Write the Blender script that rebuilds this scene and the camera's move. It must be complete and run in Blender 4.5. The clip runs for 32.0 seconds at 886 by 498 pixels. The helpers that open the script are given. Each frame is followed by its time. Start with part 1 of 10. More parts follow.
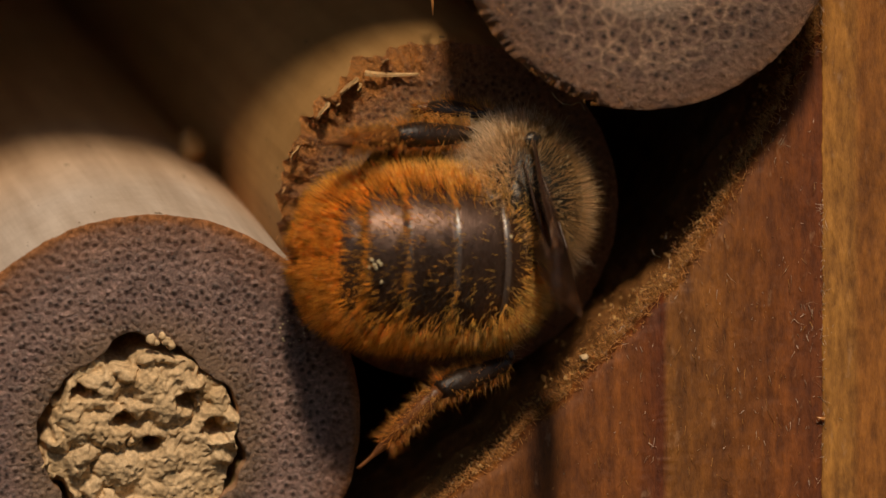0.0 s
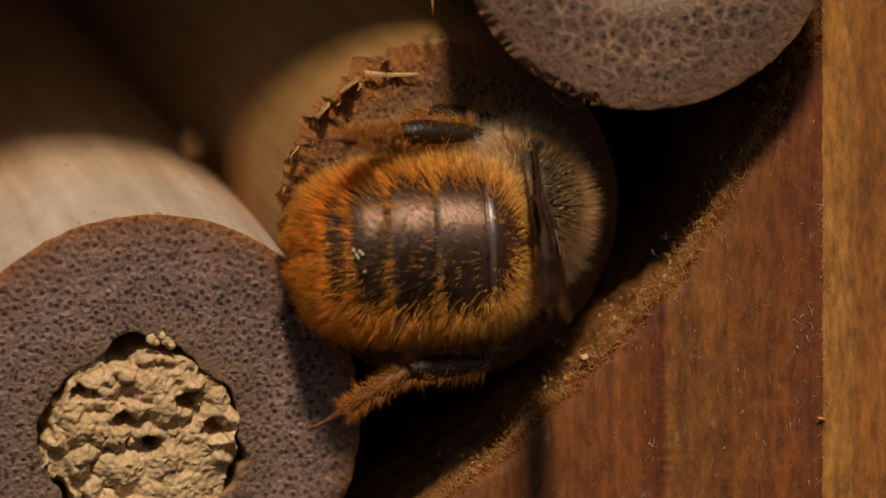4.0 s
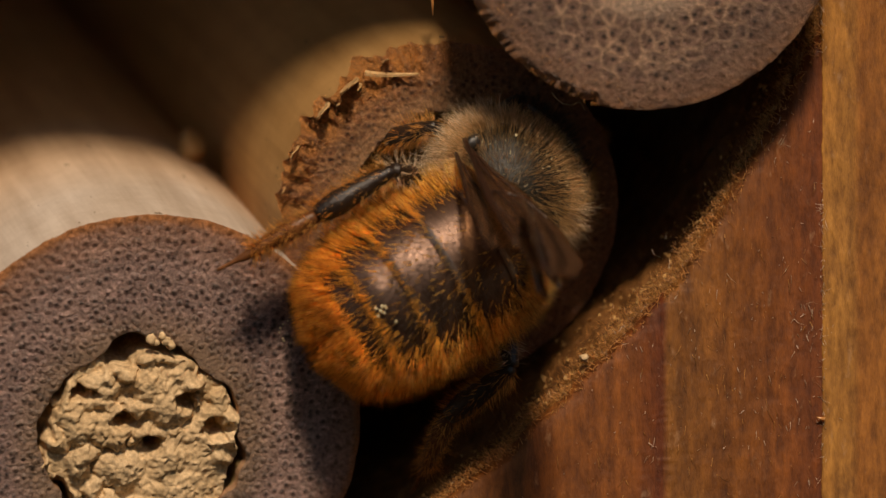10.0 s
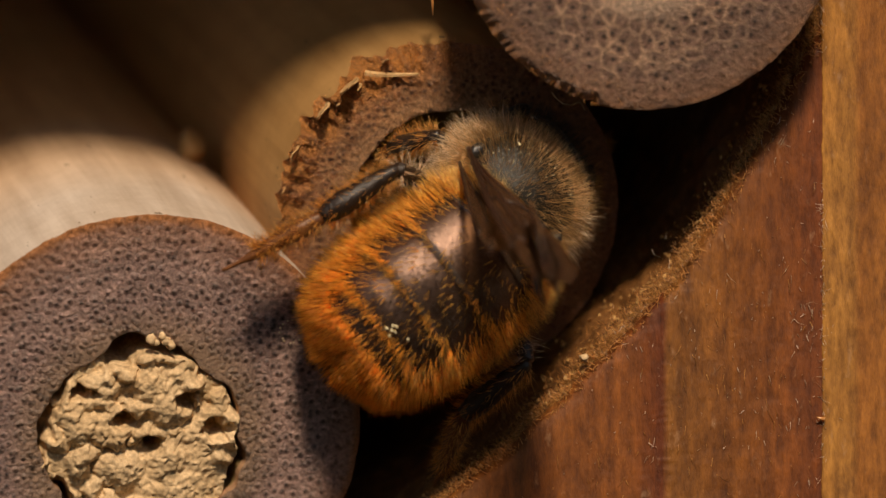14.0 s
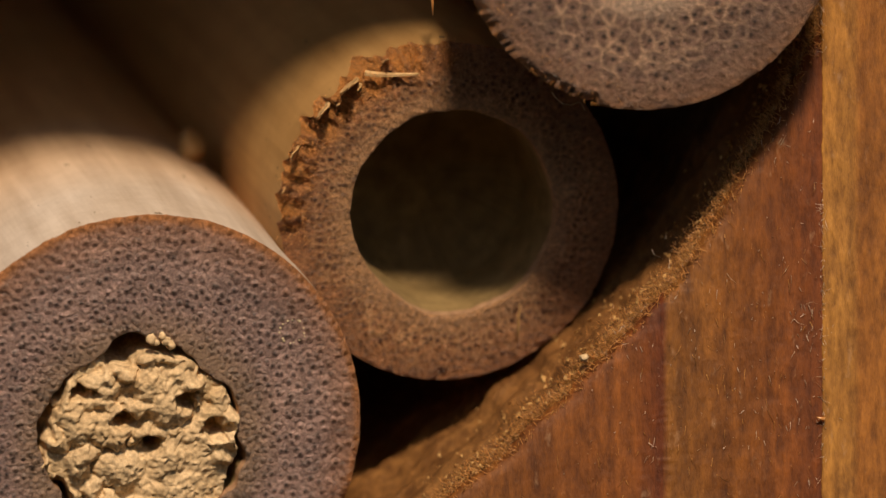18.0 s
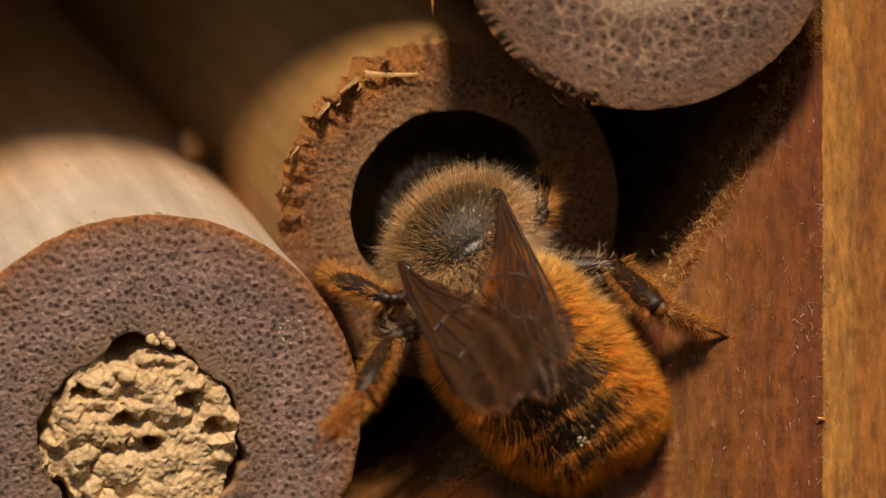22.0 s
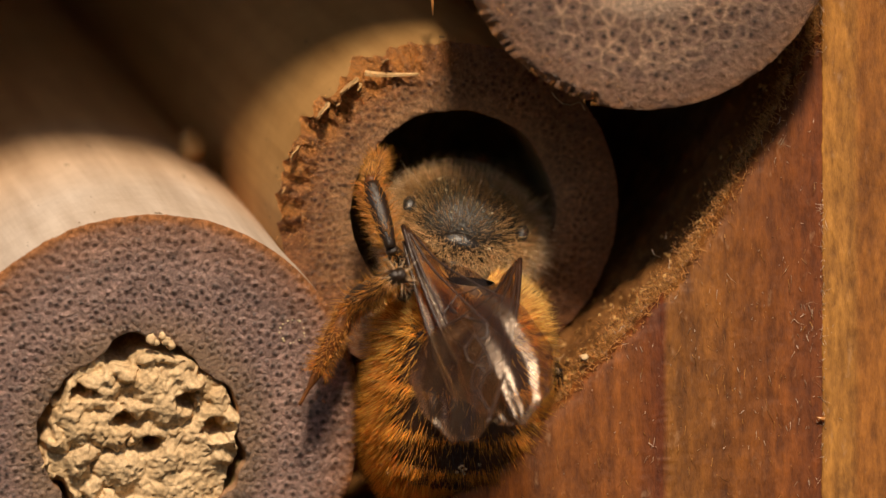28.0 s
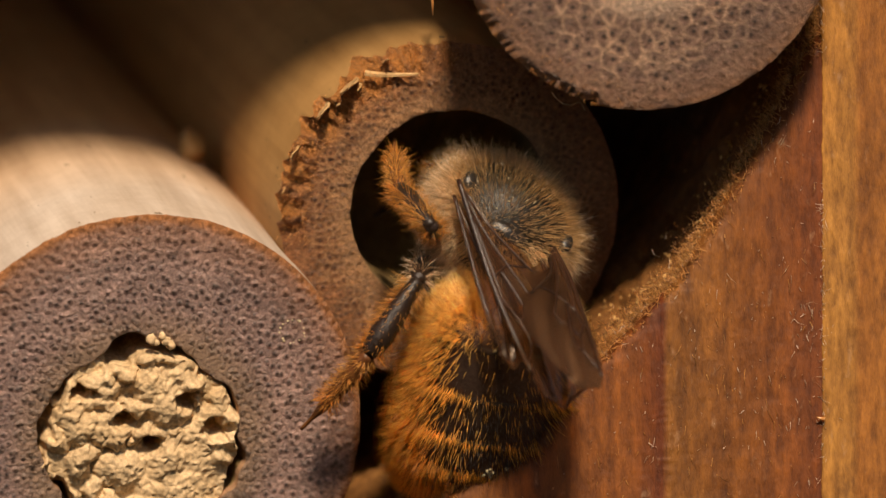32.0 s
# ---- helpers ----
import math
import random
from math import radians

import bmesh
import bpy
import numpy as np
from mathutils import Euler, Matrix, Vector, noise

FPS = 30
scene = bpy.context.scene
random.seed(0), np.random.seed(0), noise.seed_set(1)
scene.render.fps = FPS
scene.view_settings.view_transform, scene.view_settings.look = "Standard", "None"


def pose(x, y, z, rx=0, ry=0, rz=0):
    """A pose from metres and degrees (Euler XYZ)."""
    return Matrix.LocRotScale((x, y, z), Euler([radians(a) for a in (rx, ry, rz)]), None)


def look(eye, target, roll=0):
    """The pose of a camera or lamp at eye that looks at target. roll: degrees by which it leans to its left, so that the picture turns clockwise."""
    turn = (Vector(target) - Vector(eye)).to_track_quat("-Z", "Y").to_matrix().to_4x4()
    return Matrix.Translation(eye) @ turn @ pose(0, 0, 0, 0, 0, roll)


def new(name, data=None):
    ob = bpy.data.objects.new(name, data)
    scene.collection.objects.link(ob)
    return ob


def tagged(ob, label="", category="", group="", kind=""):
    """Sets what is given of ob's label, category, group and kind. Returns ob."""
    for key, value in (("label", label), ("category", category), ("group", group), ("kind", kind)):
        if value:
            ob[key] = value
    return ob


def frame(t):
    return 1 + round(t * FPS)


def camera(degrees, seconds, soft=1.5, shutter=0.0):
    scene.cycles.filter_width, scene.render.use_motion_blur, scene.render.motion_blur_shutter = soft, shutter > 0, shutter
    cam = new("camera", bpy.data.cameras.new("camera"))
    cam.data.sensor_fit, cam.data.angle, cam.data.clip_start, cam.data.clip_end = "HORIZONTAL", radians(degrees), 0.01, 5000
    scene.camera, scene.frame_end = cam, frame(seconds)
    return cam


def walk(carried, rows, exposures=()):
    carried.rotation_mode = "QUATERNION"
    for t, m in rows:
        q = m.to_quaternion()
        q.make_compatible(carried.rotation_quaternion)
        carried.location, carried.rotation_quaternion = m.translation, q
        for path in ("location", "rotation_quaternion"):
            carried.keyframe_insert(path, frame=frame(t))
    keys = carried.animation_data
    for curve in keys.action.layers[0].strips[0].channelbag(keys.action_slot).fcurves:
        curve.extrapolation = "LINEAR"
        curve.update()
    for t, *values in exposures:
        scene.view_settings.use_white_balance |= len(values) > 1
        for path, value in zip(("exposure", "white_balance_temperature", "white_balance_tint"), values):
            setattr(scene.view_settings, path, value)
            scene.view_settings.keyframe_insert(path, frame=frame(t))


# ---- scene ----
# ---- camera: a macro lens that stands still before the front of an insect hotel ----
MM = 0.001
EYE = 0.160                       # distance from the lens to the plane of the cane ends
cam = camera(8.76, 32.0, soft=1.35, shutter=0.4)
cam.data.dof.use_dof = True
cam.data.dof.focus_distance = EYE - 0.0002
cam.data.dof.aperture_fstop = 56.0
walk(cam, [(0.0, look((0, -EYE, 0), (0, 0, 0))), (32.0, look((0, -EYE, 0), (0, 0, 0)))],
     exposures=[(0.0, -0.36, 7250, 10), (8.0, -0.31, 7250, 10), (11.0, -0.11, 7250, 10), (17.0, 0.11, 7250, 10), (24.0, 0.27, 7250, 10), (32.0, 0.43, 7250, 10)])

# ---- light ----
TO_SUN = Vector((0.06, -0.715, 0.695)).normalized()
world = bpy.data.worlds.new("world")
scene.world = world
world.use_nodes = True
wn = world.node_tree
sky = wn.nodes.new("ShaderNodeTexSky")
sky.sky_type = 'NISHITA'
sky.sun_disc = False
sky.sun_elevation = math.asin(TO_SUN.z)
sky.sun_rotation = math.atan2(TO_SUN.x, TO_SUN.y)
wn.links.new(sky.outputs[0], wn.nodes["Background"].inputs[0])
wn.nodes["Background"].inputs[1].default_value = 0.057
sun_data = bpy.data.lights.new("sun", 'SUN')
sun_data.energy, sun_data.angle, sun_data.color = 3.75, radians(7.0), (1.0, 0.84, 0.68)
sun = new("sun", sun_data)
sun.matrix_world = look(TO_SUN * 2, (0, 0, 0))


# ---- materials ----
def nodes_of(name):
    m = bpy.data.materials.new(name)
    m.use_nodes = True
    t = m.node_tree
    return m, t, t.nodes["Principled BSDF"], t.nodes.new("ShaderNodeTexCoord")


def add_node(t, kind, **values):
    n = t.nodes.new(kind)
    for k, v in values.items():
        n.inputs[k].default_value = v
    return n


def ramp(t, source, stops):
    n = t.nodes.new("ShaderNodeValToRGB")
    e = n.color_ramp.elements
    while len(e) < len(stops):
        e.new(0.5)
    for el, (p, c) in zip(e, stops):
        el.position, el.color = p, (*c, 1)
    t.links.new(source, n.inputs[0])
    return n.outputs[0]


def mix(t, kind, fac, a, b):
    n = t.nodes.new("ShaderNodeMix")
    n.data_type, n.blend_type = 'RGBA', kind
    for socket, v in ((n.inputs[0], fac), (n.inputs[6], a), (n.inputs[7], b)):
        if hasattr(v, "is_linked"):
            t.links.new(v, socket)
        else:
            socket.default_value = v if isinstance(v, float) else (*v, 1)
    return n.outputs[2]


def noise_of(t, coord, scale, detail=5.0, rough=0.6, stretch=(1, 1, 1)):
    mp = t.nodes.new("ShaderNodeMapping")
    mp.inputs["Scale"].default_value = stretch
    t.links.new(coord, mp.inputs[0])
    n = add_node(t, "ShaderNodeTexNoise", Scale=scale, Detail=detail, Roughness=rough)
    t.links.new(mp.outputs[0], n.inputs["Vector"])
    return n.outputs["Fac"]


def attr(t, name):
    n = t.nodes.new("ShaderNodeAttribute")
    n.attribute_name = name
    return n.outputs["Fac"]


def bump(t, bsdf, height, strength, distance):
    n = add_node(t, "ShaderNodeBump", Strength=strength, Distance=distance)
    t.links.new(height, n.inputs["Height"])
    t.links.new(n.outputs[0], bsdf.inputs["Normal"])


def grainy(name, dark, light, scale, rough=0.7, stretch=(1, 1, 1), relief=0.4, fine=6.0, spec=0.3):
    """A material that varies between two tones at two scales."""
    m, t, b, tc = nodes_of(name)
    big = noise_of(t, tc.outputs["Object"], scale, stretch=stretch)
    small = noise_of(t, tc.outputs["Object"], scale * fine, stretch=stretch)
    col = ramp(t, big, [(0.32, dark), (0.68, light)])
    tone = ramp(t, small, [(0.3, (0.62, 0.6, 0.58)), (0.7, (1.2, 1.2, 1.2))])
    t.links.new(mix(t, 'MULTIPLY', 1.0, col, tone), b.inputs["Base Color"])
    b.inputs["Roughness"].default_value = rough
    b.inputs["Specular IOR Level"].default_value = spec
    bump(t, b, small, relief, 0.00006)
    return m


def cane_skin_material(name, low, middle, high, deep):
    m, t, b, tc = nodes_of(name)
    o = tc.outputs["Object"]
    big = noise_of(t, o, 260, stretch=(1, 0.4, 1))
    streak = noise_of(t, o, 1500, stretch=(1, 0.06, 1))
    fleck = noise_of(t, o, 2600, 3.0, stretch=(1, 0.5, 1))
    col = ramp(t, big, [(0.3, low), (0.55, middle), (0.75, high)])
    sep = t.nodes.new("ShaderNodeSeparateXYZ")
    t.links.new(o, sep.inputs[0])
    mr = add_node(t, "ShaderNodeMapRange")
    mr.inputs[1].default_value, mr.inputs[2].default_value = 0.003, 0.012
    t.links.new(sep.outputs[1], mr.inputs[0])
    col = mix(t, 'MIX', mr.outputs[0], col, deep)
    col = mix(t, 'MULTIPLY', 0.45, col, ramp(t, streak, [(0.35, (0.62, 0.55, 0.48)), (0.65, (1.16, 1.16, 1.16))]))
    blotch = noise_of(t, o, 900, 7.0, 0.7)
    col = mix(t, 'MULTIPLY', 0.22, col, ramp(t, blotch, [(0.35, (0.62, 0.54, 0.46)), (0.6, (1.12, 1.12, 1.12))]))
    col = mix(t, 'MIX', ramp(t, fleck, [(0.27, (1, 1, 1)), (0.31, (0, 0, 0))]), col, (0.13, 0.08, 0.04))
    t.links.new(col, b.inputs["Base Color"])
    b.inputs["Roughness"].default_value = 0.6
    b.inputs["Specular IOR Level"].default_value = 0.2
    bump(t, b, streak, 0.25, 0.00005)
    return m


def cut_material(name, ground, bundle, vein, rim, pith, torn, edge_width, pith_at, spot=0.3, pitted=0.5):
    """Sawn cane: fibre bundles in a lighter ground tissue, a skin-coloured rim, paler pith and torn fibre where it broke."""
    m, t, b, tc = nodes_of(name)
    o = tc.outputs["Object"]
    cell, edge, rad = attr(t, "cell"), attr(t, "edge"), attr(t, "radius")
    blot = noise_of(t, o, 420, 6.0, 0.65)
    fine = noise_of(t, o, 7000, 6.0, 0.75)
    broken = noise_of(t, o, 1500, 4.0, 0.6)
    col = ramp(t, cell, [(0.06, bundle), (spot, tuple(1.12 * c for c in ground)), (0.62, tuple(0.86 * c for c in ground))])
    scuff = noise_of(t, o, 6400, 4.0, 0.6, stretch=(0.4, 1, 1))
    col = mix(t, 'MIX', ramp(t, scuff, [(0.52, (0, 0, 0)), (0.64, (0.7, 0.7, 0.7))]), col, tuple(min(1.0, 1.75 * c + 0.02) for c in ground))
    net = mix(t, 'MULTIPLY', 1.0, ramp(t, edge, [(0.0, (1, 1, 1)), (edge_width, (0, 0, 0))]), ramp(t, broken, [(0.35, (0.3, 0.3, 0.3)), (0.6, (1, 1, 1))]))
    net = mix(t, 'MULTIPLY', 1.0, net, ramp(t, rad, [(0.70, (1, 1, 1)), (0.97, (0.15, 0.15, 0.15))]))
    col = mix(t, 'MIX', net, col, vein)
    col = mix(t, 'MULTIPLY', 0.85, col, ramp(t, blot, [(0.3, (0.6, 0.57, 0.58)), (0.7, (1.35, 1.28, 1.2))]))
    col = mix(t, 'MIX', ramp(t, rad, [(pith_at, (1, 1, 1)), (pith_at + 0.14, (0, 0, 0))]), col, pith)
    col = mix(t, 'MIX', ramp(t, rad, [(0.80, (0, 0, 0)), (0.955, (0.45, 0.45, 0.45)), (0.985, (1, 1, 1))]), col, rim)
    col = mix(t, 'MIX', ramp(t, attr(t, "torn"), [(0.05, (0, 0, 0)), (0.35, (0.9, 0.9, 0.9))]), col, torn)
    col = mix(t, 'MULTIPLY', 0.95, col, ramp(t, fine, [(0.3, (0.45, 0.42, 0.4)), (0.68, (1.5, 1.48, 1.45))]))
    t.links.new(col, b.inputs["Base Color"])
    b.inputs["Roughness"].default_value = 0.4
    b.inputs["Specular IOR Level"].default_value = 0.6
    pores = ramp(t, cell, [(0.05, (0, 0, 0)), (spot + 0.08, (1, 1, 1))])
    bump(t, b, mix(t, 'MIX', pitted, fine, pores), 1.0, 0.0003)
    return m


def wood_material(name, stops, along=2):
    m, t, b, tc = nodes_of(name)
    o = tc.outputs["Object"]
    st, short = [1.0, 1.0, 1.0], [1.0, 1.0, 1.0]
    st[along], short[along] = 0.07, 0.3
    sep = t.nodes.new("ShaderNodeSeparateXYZ")
    t.links.new(o, sep.inputs[0])
    wob = noise_of(t, o, 420, 5.0, stretch=tuple(st))
    ma = t.nodes.new("ShaderNodeMath")
    ma.operation = 'MULTIPLY_ADD'
    ma.inputs[1].default_value, ma.inputs[2].default_value = 0.0009, -0.00045
    t.links.new(wob, ma.inputs[0])
    ad = t.nodes.new("ShaderNodeMath")
    t.links.new(ma.outputs[0], ad.inputs[0])
    t.links.new(sep.outputs[0], ad.inputs[1])
    mr = add_node(t, "ShaderNodeMapRange")
    mr.inputs[1].default_value, mr.inputs[2].default_value = 0.0, 0.013
    t.links.new(ad.outputs[0], mr.inputs[0])
    col = ramp(t, mr.outputs[0], stops)
    fibre = noise_of(t, o, 3600, 6.0, 0.75, stretch=tuple(short))
    streak = noise_of(t, o, 1700, 5.0, 0.6, stretch=tuple(st))
    patch = noise_of(t, o, 700, 7.0, 0.7, stretch=(1, 1, 0.55))
    speck = noise_of(t, o, 3000, 4.0, 0.6, stretch=(1, 1, 0.5))
    col = mix(t, 'MULTIPLY', 0.85, col, ramp(t, streak, [(0.3, (0.66, 0.6, 0.55)), (0.7, (1.25, 1.25, 1.25))]))
    col = mix(t, 'MULTIPLY', 0.95, col, ramp(t, fibre, [(0.3, (0.42, 0.36, 0.32)), (0.7, (1.55, 1.55, 1.55))]))
    col = mix(t, 'MULTIPLY', 0.9, col, ramp(t, patch, [(0.3, (0.66, 0.58, 0.54)), (0.7, (1.18, 1.18, 1.18))]))
    col = mix(t, 'MIX', ramp(t, speck, [(0.64, (0, 0, 0)), (0.76, (0.35, 0.35, 0.35))]), col, (0.50, 0.30, 0.17))
    t.links.new(col, b.inputs["Base Color"])
    b.inputs["Roughness"].default_value = 0.6
    b.inputs["Specular IOR Level"].default_value = 0.35
    bump(t, b, mix(t, 'MIX', 0.5, fibre, speck), 0.9, 0.0001)
    return m


def hair_material(name, stops, axis, lo, hi, through_light=0.5):
    """Fine hair whose colour changes along one axis of its part."""
    m, t, b, tc = nodes_of(name)
    sep = t.nodes.new("ShaderNodeSeparateXYZ")
    t.links.new(tc.outputs["Object"], sep.inputs[0])
    mr = add_node(t, "ShaderNodeMapRange")
    mr.inputs[1].default_value, mr.inputs[2].default_value = lo, hi
    t.links.new(sep.outputs[axis], mr.inputs[0])
    col = ramp(t, mr.outputs[0], stops)
    geo = t.nodes.new("ShaderNodeNewGeometry")
    col = mix(t, 'MULTIPLY', 1.0, col, ramp(t, geo.outputs["Random Per Island"], [(0.0, (0.5, 0.42, 0.34)), (0.5, (1.0, 0.98, 0.95)), (1.0, (1.6, 1.7, 1.9))]))
    t.links.new(col, b.inputs["Base Color"])
    b.inputs["Roughness"].default_value = 0.28
    b.inputs["Specular IOR Level"].default_value = 0.9
    tr = t.nodes.new("ShaderNodeBsdfTranslucent")
    t.links.new(col, tr.inputs[0])
    ms = t.nodes.new("ShaderNodeMixShader")
    ms.inputs[0].default_value = through_light
    t.links.new(b.outputs[0], ms.inputs[1])
    t.links.new(tr.outputs[0], ms.inputs[2])
    t.links.new(ms.outputs[0], t.nodes["Material Output"].inputs[0])
    return m


def wing_material():
    """A thin smoky membrane: mostly clear, with a glossy skin that shines at a slant."""
    m, t, b, tc = nodes_of("wing_membrane")
    o = tc.outputs["Object"]
    patch = noise_of(t, o, 600)
    flute = noise_of(t, o, 2600, 3.0, stretch=(1, 0.22, 1))
    cells = noise_of(t, o, 12000, 2.0)
    t.links.new(ramp(t, patch, [(0.3, (0.020, 0.008, 0.003)), (0.7, (0.055, 0.024, 0.009))]), b.inputs["Base Color"])
    b.inputs["Roughness"].default_value = 0.4
    b.inputs["Specular IOR Level"].default_value = 0.3
    relief = mix(t, 'MIX', 0.3, flute, cells)
    bump(t, b, relief, 0.5, 0.0001)
    clear = t.nodes.new("ShaderNodeBsdfTransparent")
    clear.inputs[0].default_value = (0.88, 0.77, 0.62, 1)
    body = t.nodes.new("ShaderNodeMixShader")
    body.inputs[0].default_value = 0.13
    t.links.new(clear.outputs[0], body.inputs[1])
    t.links.new(b.outputs[0], body.inputs[2])
    gloss = add_node(t, "ShaderNodeBsdfAnisotropic", Roughness=0.22)
    gloss.inputs["Color"].default_value = (0.92, 0.82, 0.76, 1)
    bn = add_node(t, "ShaderNodeBump", Strength=0.35, Distance=0.0001)
    t.links.new(relief, bn.inputs["Height"])
    t.links.new(bn.outputs[0], gloss.inputs["Normal"])
    fres = add_node(t, "ShaderNodeFresnel", IOR=1.36)
    t.links.new(bn.outputs[0], fres.inputs["Normal"])
    ms = t.nodes.new("ShaderNodeMixShader")
    t.links.new(fres.outputs[0], ms.inputs[0])
    t.links.new(body.outputs[0], ms.inputs[1])
    t.links.new(gloss.outputs[0], ms.inputs[2])
    t.links.new(ms.outputs[0], t.nodes["Material Output"].inputs[0])
    return m


SKIN = cane_skin_material("cane_skin", (0.36, 0.195, 0.068), (0.44, 0.255, 0.098), (0.50, 0.32, 0.15), (0.56, 0.30, 0.105))
SKIN_PALE = cane_skin_material("pale_cane_skin", (0.52, 0.42, 0.33), (0.59, 0.50, 0.42), (0.65, 0.57, 0.50), (0.60, 0.33, 0.13))
CUT_GREY = cut_material("sawn_cane_grey", (0.34, 0.228, 0.203), (0.065, 0.042, 0.038), (0.42, 0.31, 0.285), (0.40, 0.165, 0.06),
                        (0.31, 0.20, 0.135), (0.3, 0.15, 0.07), 0.10, 0.50, 0.31)
CUT_BROWN = cut_material("sawn_cane_brown", (0.30, 0.135, 0.058), (0.10, 0.040, 0.018), (0.66, 0.38, 0.19), (0.36, 0.15, 0.06),
                         (0.50, 0.27, 0.13), (0.60, 0.25, 0.065), 0.34, 0.62, 0.32, 0.2)
CUT_NET = cut_material("sawn_cane_netted", (0.245, 0.148, 0.112), (0.045, 0.03, 0.024), (0.66, 0.44, 0.30), (0.36, 0.17, 0.08),
                       (0.78, 0.56, 0.41), (0.36, 0.2, 0.1), 0.33, 0.40, 0.22, 0.15)
BORE = grainy("cane_bore", (0.20, 0.128, 0.05), (0.285, 0.19, 0.078), 260, 0.7)
LIT_LIP = grainy("lit_inner_edge", (0.30, 0.16, 0.09), (0.42, 0.25, 0.14), 700, 0.7)
FRAYED = hair_material("frayed_fibre", [(0, (0.58, 0.25, 0.07)), (1, (0.68, 0.38, 0.14))], 1, -0.0005, 0.003, 0.25)
SPLINT = grainy("pale_splinter", (0.52, 0.30, 0.12), (0.72, 0.48, 0.24), 900, 0.5, stretch=(1, 0.3, 1))
POLLEN = grainy("pollen", (0.7, 0.58, 0.34), (0.8, 0.7, 0.45), 3000, 0.7)
MUD = grainy("dry_mud", (0.54, 0.37, 0.195), (0.70, 0.51, 0.30), 700, 0.72, relief=0.5, fine=8.0, spec=0.3)
WOOD = wood_material("stained_board", [(0.0, (0.20, 0.074, 0.013)), (0.40, (0.172, 0.053, 0.0085)), (0.468, (0.115, 0.026, 0.0045)),
                                       (0.482, (0.225, 0.092, 0.017)), (0.62, (0.20, 0.070, 0.011)), (0.74, (0.175, 0.052, 0.0088)), (0.82, (0.145, 0.037, 0.0075))])
SAWN = wood_material("sawn_board_edge", [(0, (0.20, 0.095, 0.028)), (1, (0.18, 0.075, 0.02))])
SAWDUST = grainy("sawdust", (0.42, 0.22, 0.07), (0.62, 0.38, 0.15), 2000, 0.8)
FUZZ = hair_material("orange_wood_fibre", [(0, (0.60, 0.30, 0.09)), (1, (0.52, 0.23, 0.065))], 1, 0.0, 0.003, 0.3)
WISP = hair_material("whitish_fibre", [(0, (0.72, 0.58, 0.44)), (1, (0.72, 0.58, 0.44))], 1, 0.0, 0.003, 0.3)
SLAT = wood_material("pale_slat_wood", [(0, (0.38, 0.18, 0.037)), (0.055, (0.37, 0.175, 0.038)), (0.075, (0.28, 0.11, 0.02)), (1, (0.31, 0.125, 0.023))])
WALLWOOD = wood_material("box_wood", [(0, (0.52, 0.29, 0.13)), (1, (0.56, 0.32, 0.14))])
SKY_BLOCK = grainy("dark_sky_block", (0.012, 0.02, 0.008), (0.035, 0.05, 0.02), 40, 0.9)
BOUNCE_GROUND = grainy("bounce_ground", (0.085, 0.075, 0.055), (0.13, 0.115, 0.09), 40, 0.9)
SHELL = grainy("bronze_shell", (0.095, 0.056, 0.040), (0.155, 0.094, 0.068), 900, 0.33, stretch=(0.5, 1.6, 1), relief=0.3, fine=14.0, spec=0.6)
SHELL.node_tree.nodes["Principled BSDF"].inputs["Metallic"].default_value = 0.75
MARGIN = grainy("polished_plate_margin", (0.060, 0.042, 0.034), (0.10, 0.072, 0.060), 900, 0.32, relief=0.1, fine=10.0, spec=0.9)
BLACK = grainy("black_shell", (0.010, 0.008, 0.007), (0.022, 0.018, 0.014), 900, 0.3, relief=0.4, fine=12.0, spec=0.6)
OLIVE = grainy("dull_olive_shell", (0.012, 0.009, 0.005), (0.026, 0.021, 0.011), 900, 0.33, relief=0.6, fine=12.0, spec=0.35)
SHIN = grainy("dark_brown_shin", (0.014, 0.008, 0.005), (0.035, 0.018, 0.010), 900, 0.36, relief=0.5, fine=12.0, spec=0.5)
RUSTLEG = grainy("rusty_leg", (0.10, 0.035, 0.012), (0.22, 0.08, 0.02), 900, 0.4, relief=0.4)
WING = wing_material()
VEIN = grainy("wing_vein", (0.02, 0.008, 0.004), (0.05, 0.02, 0.01), 1500, 0.35, spec=0.6)
ORANGE = hair_material("orange_fur", [(0.0, (0.95, 0.52, 0.085)), (0.35, (0.96, 0.585, 0.12)), (0.75, (0.96, 0.65, 0.18)), (1.0, (0.96, 0.72, 0.29))],
                       1, -0.0068, 0.0, 0.62)
DARKHAIR = hair_material("black_hair", [(0.0, (0.030, 0.018, 0.010)), (1.0, (0.022, 0.014, 0.009))], 1, -0.006, 0.0, 0.1)
DARKFUR = hair_material("brown_fur", [(0.0, (0.06, 0.04, 0.028)), (1.0, (0.05, 0.036, 0.026))], 1, 0.0, 0.004, 0.3)
BUFF = hair_material("buff_fur", [(0.0, (0.90, 0.68, 0.39)), (0.3, (0.76, 0.51, 0.24)), (0.55, (0.52, 0.31, 0.12)), (0.74, (0.76, 0.51, 0.25)), (0.86, (0.72, 0.46, 0.20)), (0.96, (0.11, 0.075, 0.045))], 1, 0.0, 0.004, 0.4)
PALEFUR = hair_material("pale_fur", [(0.0, (0.80, 0.62, 0.41)), (1.0, (0.80, 0.60, 0.37))], 1, -0.004, 0.004, 0.4)
LEGFUR = hair_material("leg_fur", [(0.0, (0.74, 0.42, 0.11)), (1.0, (0.76, 0.34, 0.06))], 1, 0.0, 0.0026)


